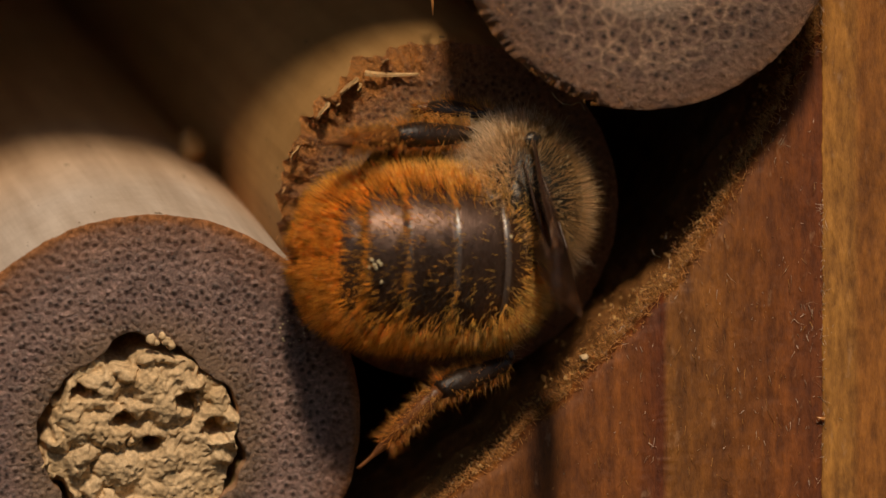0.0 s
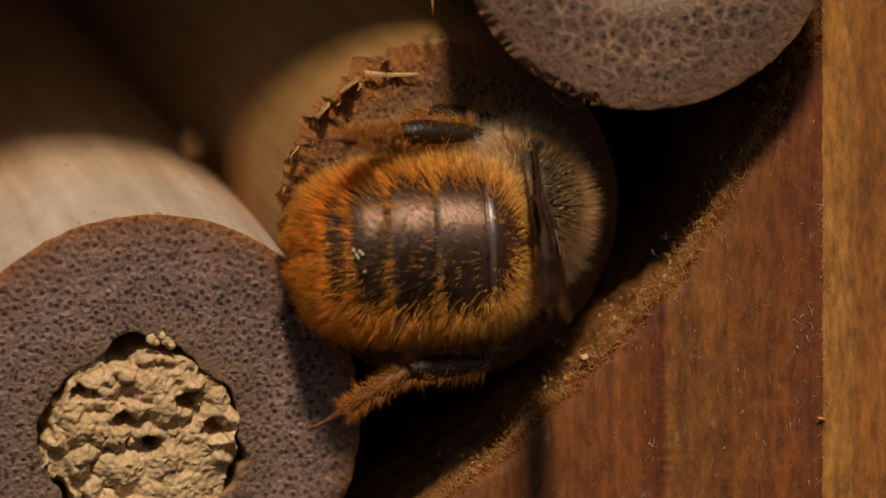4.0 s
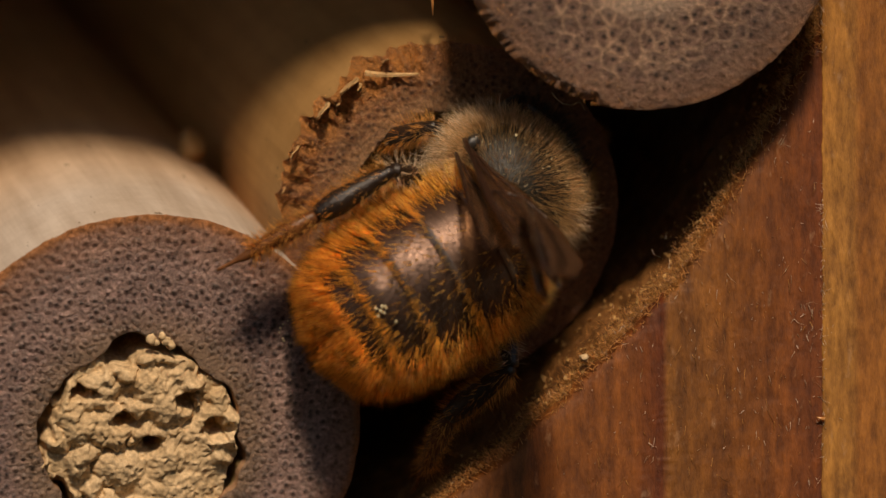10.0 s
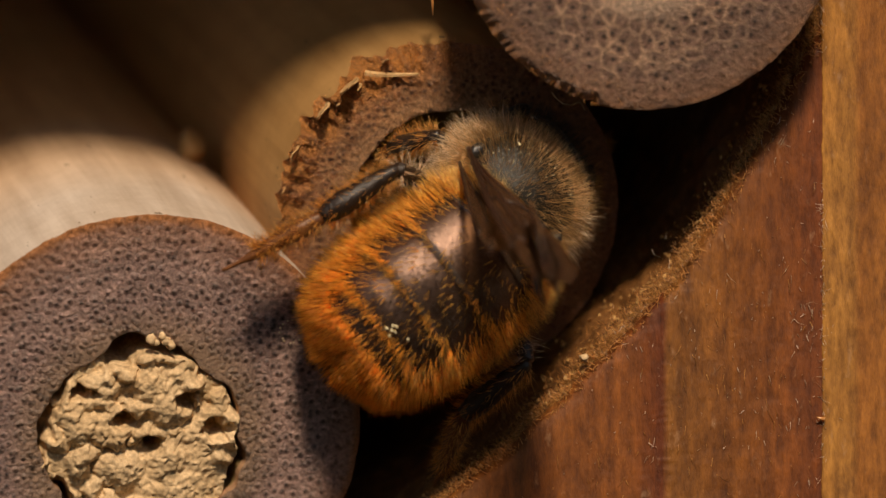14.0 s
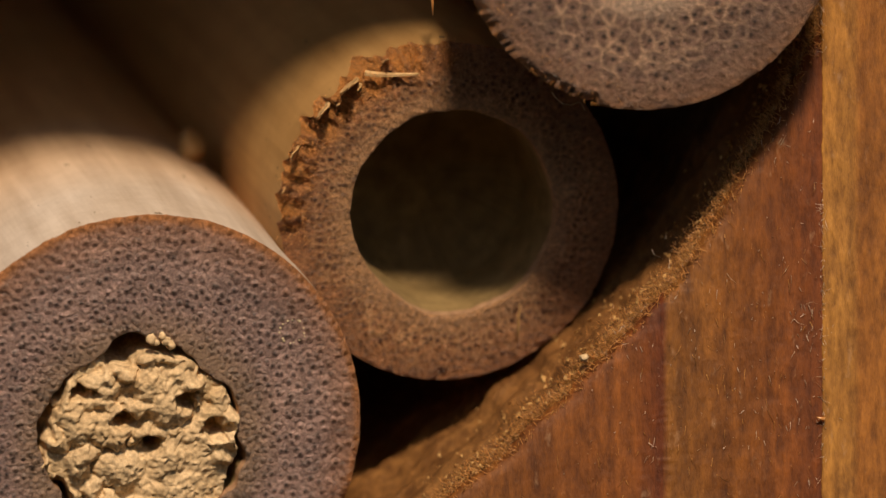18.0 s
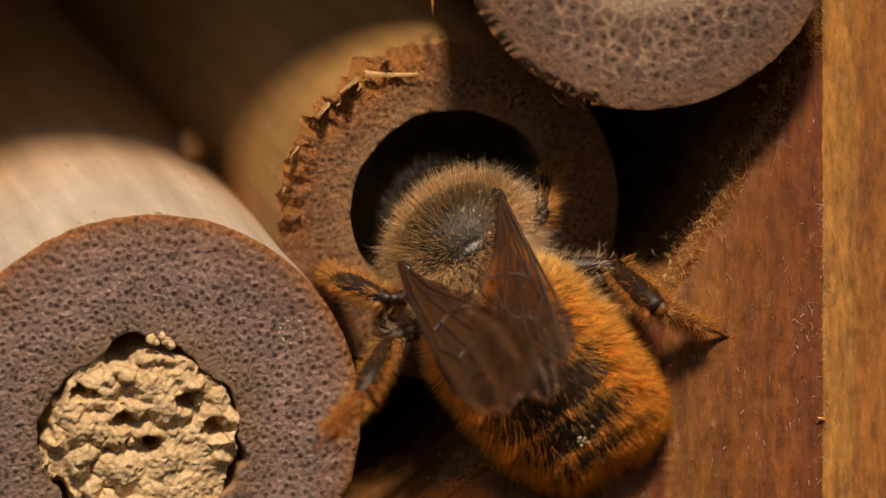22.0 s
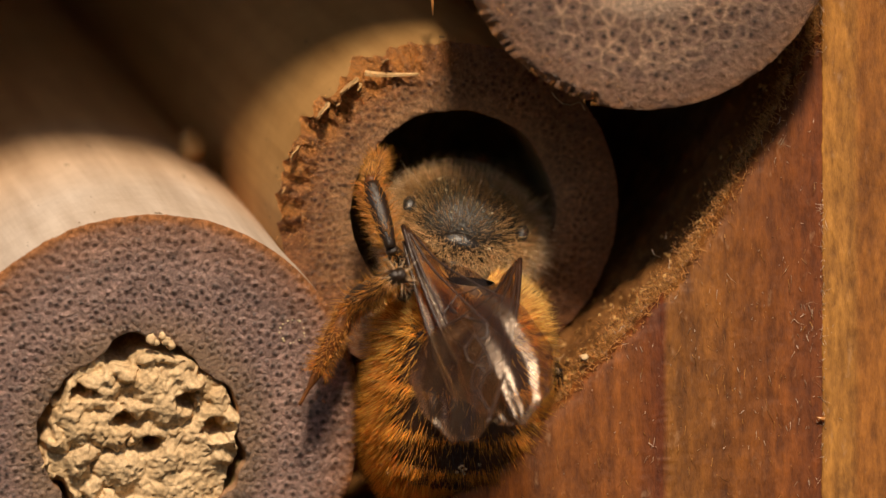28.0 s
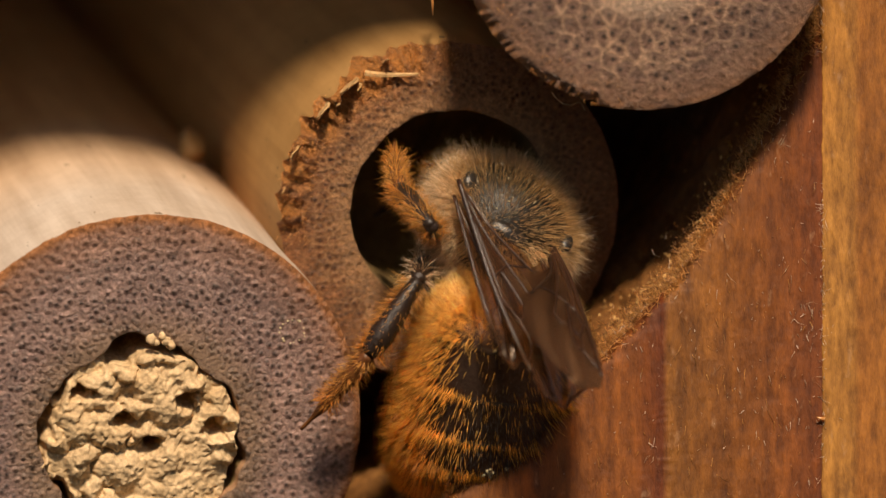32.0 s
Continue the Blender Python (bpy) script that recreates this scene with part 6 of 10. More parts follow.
    shin = [
        K(0, 0, 2, 0, -59.6, 33.9, 40.9), K(1, -0, 2, 0, -59.5, 32.9, 40.2), K(1.5, -0, 2, 0, -59.8, 32.8, 39.4), K(2, 0, 2, 0, -59.2, 31.5, 39.2),
        K(2.5, -0, 2, -0, -58.3, 34.5, 42.7), K(3, -0, 2, 0, -57.9, 34.9, 42.7), K(3.5, -0, 2, 0, -56.9, 36.9, 46.3),
        K(4.5, 0, 2, 0, -57.7, 35.6, 46.7), K(5.5, -0, 2, -0, -53.8, 34.7, 53.7), K(6, 0, 2, 0, -52.9, 34.1, 55.2), K(6.5, 0, 2, -0, -50.1, 40, 63.6),
        K(7, 0, 2, 0, -47.3, 41, 69.2), K(7.5, -0, 2, 0, -51.7, 40.8, 60.4), K(8, 0, 2, 0, -53.6, 30.2, 48.5), K(8.3, 0, 2, -0, -51.5, 34.4, 33.4),
        K(8.6, -0, 2, 0, -31.4, 29.3, 31.3), K(9, 0, 2, 0, -55.6, 21.1, 22.6), K(9.5, 0, 2, 0, -70.2, 18.4, 20.4), K(10, 0, 2, 0, -68.1, 16.1, 19.4),
        K(10.5, -0, 2, 0, -67, 17, 21.1), K(11, -0, 2, 0, -64.6, 17, 22.9), K(11.5, 0, 2, -0, -52.1, 17.6, 23.1), K(12, 0, 2, 0, -53, 21.9, 24.4),
        K(13, 0, 2, 0, -65.5, 21.5, 27.3), K(13.5, -0, 2, 0, -65.4, 21.8, 27.7), K(14, -0, 2, -0, -67.2, 21.7, 26), K(14.5, 0, 2, 0, -67.1, 21.6, 26),
        K(16.5, -0, 2, 0, -65.3, 16.9, 22.3), K(16.8, 0, 2, -0, -72.7, 13.2, 11.5), K(17, -0, 2, 0, -51.4, 1.2, 21.5),
        K(17.1, 0, 2, 0, -25.5, 4.4, 47.2), K(17.2, -0, 2, 0, -6.3, -10.3, 40.9), K(17.3, 0, 2, 0, -76, 13.1, 26.9),
        K(17.8, 0, 2, -0, -76, 13.1, 26.9), K(20.3, -0, 2, 0, -76, 13.1, 26.9), K(20.6, 0, 2, 0, -76, 13.1, 26.9), K(20.7, -0, 2, 0, -76, 13.1, 26.9),
        K(20.8, -0, 2, 0, -76, 13.1, 26.9), K(20.9, -0, 2, 0, -76, 13.1, 26.9), K(21, 0, 2, -0, -76, 13.1, 26.9), K(21.1, -0, 2, 0, -76, 13.1, 26.9),
        K(21.2, -0, 2, 0, -76, 13.1, 26.9), K(21.4, -0, 2, -0, -76, 13.1, 26.9), K(21.6, 0, 2, -0, -76, 13.1, 26.9),
        K(21.8, 0, 2, -0, -76, 13.1, 26.9), K(22, -0, 2, 0, -14.9, 17.5, 30), K(22.5, 0, 2, -0, -25.1, 5.7, 12), K(23, -0, 2, -0, -39.1, -1.5, -5.7),
        K(23.5, -0, 2, -0, -39.3, 1, 7.4), K(24, 0, 2, 0, -39.9, 2.3, 22.4), K(24.5, 0, 2, -0, -40.7, 2.2, 8), K(25, 0, 2, -0, -50.4, -1.5, -3),
        K(25.5, 0, 2, -0, -49.7, -1.2, -2.2), K(26.5, 0, 2, 0, -50.6, -0.1, -0.1), K(27.5, 0, 2, 0, -37.8, -51, -114.3),
        K(28, 0, 2, 0, -34.1, -48.4, -120.5), K(28.5, 0, 2, -0, -77.4, -34.2, -95.2), K(29, -0, 2, 0, -65.6, 2.8, 16.8),
        K(29.5, 0, 2, -0, -55.9, 0.7, 26.8), K(30, -0, 2, 0, -42.8, -1.9, 26.7), K(30.5, -0, 2, -0, -38.9, -1.2, 23.9),
        K(31, 0, 2, 0, -34.1, -1.2, 22.1), K(31.5, 0, 2, -0, -50.9, 0.9, 25.4), K(32, 0, 2, -0, -72.7, 1.9, 5.7)]
    walk(tibia, shin)
    walk(tibia_fur, shin)
    foot = [
        K(0, -1.702, 2.167, -1.754, -33.3, 37.7, 49), K(1, -1.678, 2.208, -1.773, -33.4, 36.8, 48.2), K(1.5, -1.668, 2.224, -1.78, -33.4, 37.2, 48.5),
        K(2, -1.643, 2.278, -1.796, -33.2, 35.7, 47.8), K(2.5, -1.741, 2.147, -1.718, -31.7, 38.4, 51.3),
        K(3, -1.756, 2.152, -1.702, -30.8, 39.3, 52.9), K(3.5, -1.82, 2.034, -1.64, -29.3, 40.7, 55.8),
        K(4.5, -1.78, 2.019, -1.683, -28.4, 39.7, 57.3), K(5.5, -1.832, 1.95, -1.625, -22.4, 37.9, 65.2),
        K(6, -1.839, 1.945, -1.617, -21.5, 36.9, 65.6), K(6.5, -1.946, 1.617, -1.439, -18.8, 41.6, 71.3), K(7, -1.974, 1.488, -1.358, -16, 42.1, 76),
        K(7.5, -1.942, 1.657, -1.454, -22.2, 42.3, 66.2), K(8, -1.747, 2.221, -1.703, -25.2, 33.1, 57),
        K(8.3, -1.743, 2.677, -1.583, -41.4, 41.9, 46.1), K(8.6, -1.62, 3.463, -1.112, -62.8, 35.4, 41.3),
        K(9, -1.205, 2.999, -1.885, -69.1, 22.2, 24), K(9.5, -0.972, 2.524, -2.187, -68.9, 19, 21.1), K(10, -0.897, 2.652, -2.185, -67.2, 15.4, 18.5),
        K(10.5, -0.958, 2.655, -2.158, -66, 16.7, 20.8), K(11, -1.003, 2.717, -2.117, -63.2, 17.6, 23.8),
        K(11.5, -1.127, 3.154, -1.844, -63.7, 18.6, 24.6), K(12, -1.275, 3.041, -1.815, -67.6, 23.3, 26.2),
        K(13, -1.192, 2.527, -2.074, -65.6, 18.5, 22.9), K(13.5, -1.206, 2.519, -2.068, -65.4, 19, 23.6), K(14, -1.165, 2.487, -2.1, -67, 19.4, 22.8),
        K(14.5, -1.163, 2.493, -2.099, -66.6, 20.1, 23.9), K(16.5, -0.986, 2.701, -2.13, -63.8, 18, 23.9),
        K(16.8, -0.667, 2.607, -2.278, -62.5, 15.2, 13.5), K(17, -0.598, 3.407, -1.914, -31.2, 1.5, 26.8),
        K(17.1, -1.677, 3.444, -1.051, -24.2, 4.5, 49.1), K(17.2, -1.558, 3.872, -0.265, 3.7, -12.5, 52.6),
        K(17.3, -0.749, 2.287, -2.315, -86.4, 13.4, 27.6), K(17.8, -0.749, 2.287, -2.315, -86.4, 13.4, 27.6),
        K(20.3, -0.749, 2.287, -2.315, -86.4, 13.4, 27.6), K(20.6, -0.749, 2.287, -2.315, -86.4, 13.4, 27.6),
        K(20.7, -0.749, 2.287, -2.315, -86.4, 13.4, 27.6), K(20.8, -0.749, 2.287, -2.315, -86.4, 13.4, 27.6),
        K(20.9, -0.749, 2.287, -2.315, -86.4, 13.4, 27.6), K(21, -0.749, 2.287, -2.315, -86.4, 13.4, 27.6),
        K(21.1, -0.749, 2.287, -2.315, -86.4, 13.4, 27.6), K(21.2, -0.749, 2.287, -2.315, -86.4, 13.4, 27.6),
        K(21.4, -0.749, 2.287, -2.315, -86.4, 13.4, 27.6), K(21.6, -0.749, 2.287, -2.315, -86.4, 13.4, 27.6),
        K(21.8, -0.749, 2.287, -2.315, -86.4, 13.4, 27.6), K(22, -1.347, 3.956, -0.601, -4.6, 17.5, 29.9),
        K(22.5, -0.561, 4.148, -1.036, -12.3, 7.5, 15.8), K(23, 0.228, 3.888, -1.544, -66.4, -13.4, -62.2),
        K(23.5, -0.271, 3.878, -1.55, -70.1, -4.9, -38.9), K(24, -0.775, 3.715, -1.569, -56.6, 0.4, 3.4),
        K(24.5, -0.321, 3.831, -1.596, -67.3, 1.3, 4.7), K(25, 0.13, 3.559, -1.886, -79.2, 5.5, 11.2), K(25.5, 0.101, 3.581, -1.869, -82.1, 5.3, 9.4),
        K(26.5, 0.005, 3.556, -1.893, -96.7, 3.9, 4), K(27.5, 1.282, 0.139, -0.946, -101.7, -4.1, -3), K(28, 1.229, 0.087, -0.912, -102, -0.3, -0.2),
        K(28.5, 0.412, 0.612, -1.976, -94, 12.6, 19.1), K(29, -0.397, 2.936, -2.229, -74.9, 8.5, 61.5), K(29.5, -0.639, 3.215, -2.029, -64.2, 1.4, 65),
        K(30, -0.758, 3.63, -1.665, -55.9, -3.8, 62.4), K(30.5, -0.742, 3.756, -1.539, -49.1, -2.1, 43.8),
        K(31, -0.735, 3.89, -1.374, -40.8, -1.6, 29.2), K(31.5, -0.689, 3.382, -1.902, -64.9, 1.4, 43.1),
        K(32, -0.151, 2.719, -2.337, -98.3, -3.8, -11.2)]
    walk(tarsus, foot)
    walk(tarsus_fur, foot)
    walk(mid_left, [
        K(0, -0.9, 1.5, -1, 36.4, 16.4, 101.7), K(1, -0.9, 1.5, -1, 36.4, 16.4, 101.7), K(1.5, -0.9, 1.5, -1, 36.4, 16.4, 101.7),
        K(2, -0.9, 1.5, -1, 36.4, 16.4, 101.7), K(2.5, -0.9, 1.5, -1, 36.4, 16.4, 101.7), K(3, -0.9, 1.5, -1, 36.4, 16.4, 101.7),
        K(3.5, -0.9, 1.5, -1, 36.4, 16.4, 101.7), K(4.5, -0.9, 1.5, -1, 36.4, 16.4, 101.7), K(5.5, -0.9, 1.5, -1, 36.4, 16.4, 101.7),
        K(6, -0.9, 1.5, -1, 36.4, 16.4, 101.7), K(6.5, -0.9, 1.5, -1, 36.4, 16.4, 101.7), K(7, -0.9, 1.5, -1, 36.4, 16.4, 101.7),
        K(7.5, -0.9, 1.5, -1, 36.4, 16.4, 101.7), K(8, -0.9, 1.5, -1, 36.4, 16.4, 101.7), K(8.3, -0.9, 1.5, -1, 36.4, 16.4, 101.7),
        K(8.6, -0.9, 1.5, -1, 36.4, 16.4, 101.7), K(9, -0.9, 1.5, -1, 36.4, 16.4, 101.7), K(9.5, -0.9, 1.5, -1, 36.4, 16.4, 101.7),
        K(10, -0.9, 1.5, -1, 36.4, 16.4, 101.7), K(10.5, -0.9, 1.5, -1, 36.4, 16.4, 101.7), K(11, -0.9, 1.5, -1, 36.4, 16.4, 101.7),
        K(11.5, -0.9, 1.5, -1, 36.4, 16.4, 101.7), K(12, -0.9, 1.5, -1, 36.4, 16.4, 101.7), K(13, -0.9, 1.5, -1, 36.4, 16.4, 101.7),
        K(13.5, -0.9, 1.5, -1, 36.4, 16.4, 101.7), K(14, -0.9, 1.5, -1, 36.4, 16.4, 101.7), K(14.5, -0.9, 1.5, -1, 36.4, 16.4, 101.7),
        K(16.5, -0.9, 1.5, -1, 36.4, 16.4, 101.7), K(16.8, -0.9, 1.5, -1, 36.4, 16.4, 101.7), K(17, -0.9, 1.5, -1, 36.4, 16.4, 101.7),
        K(17.1, -0.9, 1.5, -1, 36.4, 16.4, 101.7), K(17.2, -0.9, 1.5, -1, 36.4, 16.4, 101.7), K(17.3, -0.9, 1.5, -1, 36.4, 16.4, 101.7),
        K(17.8, -0.9, 1.5, -1, 36.4, 16.4, 101.7), K(20.3, -0.9, 1.5, -1, 36.4, 16.4, 101.7), K(20.6, -0.9, 1.5, -1, 36.4, 16.4, 101.7),
        K(20.7, -0.9, 1.5, -1, 36.4, 16.4, 101.7), K(20.8, -0.9, 1.5, -1, 36.4, 16.4, 101.7), K(20.9, -0.9, 1.5, -1, 36.4, 16.4, 101.7),
        K(21, -0.9, 1.5, -1, 36.4, 16.4, 101.7), K(21.1, -0.9, 1.5, -1, 36.4, 16.4, 101.7), K(21.2, -0.9, 1.5, -1, 36.4, 16.4, 101.7),
        K(21.4, -0.9, 1.5, -1, 36.4, 16.4, 101.7), K(21.6, -0.92, 1.498, -0.989, 31.6, 16.2, 104.8), K(21.8, -1.039, 1.479, -0.898, 37.6, 15.7, 110.4),
        K(22, -1.227, 1.499, -0.666, 48, 16, 107.2), K(22.5, -1.339, 1.291, -0.57, 42.9, 13.4, 127.6), K(23, -1.441, 0.902, -0.468, 34, 9.9, 144.5),
        K(23.5, -1.227, 1.048, -0.419, 46.8, 7.9, 152.5), K(24, -1.165, 1.175, -0.17, 64.1, 7.2, 155.3),
        K(24.5, -1.083, 1.169, -0.24, 64.1, 5.3, 161.9), K(25, -1.039, 1.21, -0.355, 63.9, 4.7, 163.9),
        K(25.5, -1.05, 1.219, -0.325, 65.3, 5.1, 162.8), K(26.5, -1.089, 1.323, -0.359, 69.4, 7.8, 153),
        K(27.5, -1.15, 1.361, -0.359, 68.1, 10.2, 143), K(28, -1.143, 1.357, -0.428, 65.8, 10.4, 142.2),
        K(28.5, -1.172, 0.905, 0.12, 60.1, 4.8, 163.7), K(29, -1.038, 0.748, 0.141, 56.2, 2.2, 172.8), K(29.5, -1.131, 0.821, 0.089, 56.8, 3.8, 167.1),
        K(30, -1.206, 0.891, 0.077, 58.1, 5.3, 161.8), K(30.5, -1.273, 0.862, 0.158, 58, 6.1, 159.3), K(31, -1.316, 0.872, 0.135, 57, 6.8, 156.7),
        K(31.5, -1.26, 0.705, 0.026, 49.9, 5.3, 161.9), K(32, -1.222, 0.778, 0.051, 53.3, 5.1, 162.8)])
    tibia, tibia_fur, tarsus, tarsus_fur = leg_pieces(mid_left)
    shin = [
        K(0, -0, 1.8, 0, -104, 11.7, 18.5), K(1, -0, 1.8, 0, -104, 11.7, 18.5), K(1.5, 0, 1.8, -0, -104, 11.7, 18.5),
        K(2, -0, 1.8, 0, -104, 11.7, 18.5), K(2.5, 0, 1.8, -0, -104, 11.7, 18.5), K(3, -0, 1.8, 0, -104, 11.7, 18.5),
        K(3.5, 0, 1.8, -0, -104, 11.7, 18.5), K(4.5, 0, 1.8, -0, -104, 11.7, 18.5), K(5.5, -0, 1.8, 0, -104, 11.7, 18.5),
        K(6, -0, 1.8, 0, -104, 11.7, 18.5), K(6.5, 0, 1.8, 0, -104, 11.7, 18.5), K(7, 0, 1.8, 0, -104, 11.7, 18.5),
        K(7.5, 0, 1.8, 0, -104, 11.7, 18.5), K(8, 0, 1.8, -0, -104, 11.7, 18.5), K(8.3, 0, 1.8, 0, -104, 11.7, 18.5),
        K(8.6, 0, 1.8, -0, -104, 11.7, 18.5), K(9, -0, 1.8, -0, -104, 11.7, 18.5), K(9.5, 0, 1.8, -0, -104, 11.7, 18.5),
        K(10, -0, 1.8, -0, -104, 11.7, 18.5), K(10.5, -0, 1.8, 0, -104, 11.7, 18.5), K(11, 0, 1.8, -0, -104, 11.7, 18.5),
        K(11.5, -0, 1.8, 0, -104, 11.7, 18.5), K(12, -0, 1.8, 0, -104, 11.7, 18.5), K(13, -0, 1.8, 0, -104, 11.7, 18.5),
        K(13.5, -0, 1.8, 0, -104, 11.7, 18.5), K(14, -0, 1.8, 0, -104, 11.7, 18.5), K(14.5, -0, 1.8, 0, -104, 11.7, 18.5),
        K(16.5, 0, 1.8, -0, -104, 11.7, 18.5), K(16.8, -0, 1.8, 0, -104, 11.7, 18.5), K(17, 0, 1.8, -0, -104, 11.7, 18.5),
        K(17.1, -0, 1.8, 0, -104, 11.7, 18.5), K(17.2, -0, 1.8, 0, -104, 11.7, 18.5), K(17.3, 0, 1.8, -0, -104, 11.7, 18.5),
        K(17.8, 0, 1.8, -0, -104, 11.7, 18.5), K(20.3, 0, 1.8, 0, -104, 11.7, 18.5), K(20.6, 0, 1.8, 0, -104, 11.7, 18.5),
        K(20.7, -0, 1.8, 0, -104, 11.7, 18.5), K(20.8, -0, 1.8, 0, -104, 11.7, 18.5), K(20.9, 0, 1.8, 0, -104, 11.7, 18.5),
        K(21, 0, 1.8, -0, -104, 11.7, 18.5), K(21.1, 0, 1.8, 0, -104, 11.7, 18.5), K(21.2, 0, 1.8, 0, -104, 11.7, 18.5),
        K(21.4, -0, 1.8, 0, -104, 11.7, 18.5), K(21.6, 0, 1.8, -0, -26, -27.3, -85.4), K(21.8, 0, 1.8, 0, -12.3, -31.9, -88.8),
        K(22, 0, 1.8, 0, -0.3, -42.8, -80.5), K(22.5, 0, 1.8, -0, 6.9, -30.5, -114.1), K(23, 0, 1.8, -0, 9.7, -14.4, -136.4),
        K(23.5, 0, 1.8, 0, 7.5, -24.4, -133.6), K(24, 0, 1.8, 0, 1.4, -41.6, -129.6), K(24.5, -0, 1.8, 0, 3, -42, -126.5),
        K(25, 0, 1.8, 0, -1.7, -45, -115.3), K(25.5, 0, 1.8, 0, 3.8, -45.5, -119.1), K(26.5, -0, 1.8, 0, 26.9, -48.5, -126.3),
        K(27.5, -0, 1.8, 0, 45.9, -50.2, -122.3), K(28, 0, 1.8, -0, 47.3, -49.1, -118.1), K(28.5, 0, 1.8, 0, 31.6, -35.1, -133.4),
        K(29, 0, 1.8, 0, 11.6, -27.7, -140.7), K(29.5, 0, 1.8, 0, 6, -28.8, -139.9), K(30, 0, 1.8, 0, 2.5, -30.6, -139.3),
        K(30.5, 0, 1.8, 0, -4.3, -32.8, -135.1), K(31, 0, 1.8, 0, -13, -34.3, -130.1), K(31.5, -0, 1.8, 0, -8.9, -26.1, -133.5),
        K(32, -0, 1.8, -0, 5.3, -29.1, -133.2)]
    walk(tibia, shin)
    walk(tibia_fur, shin)
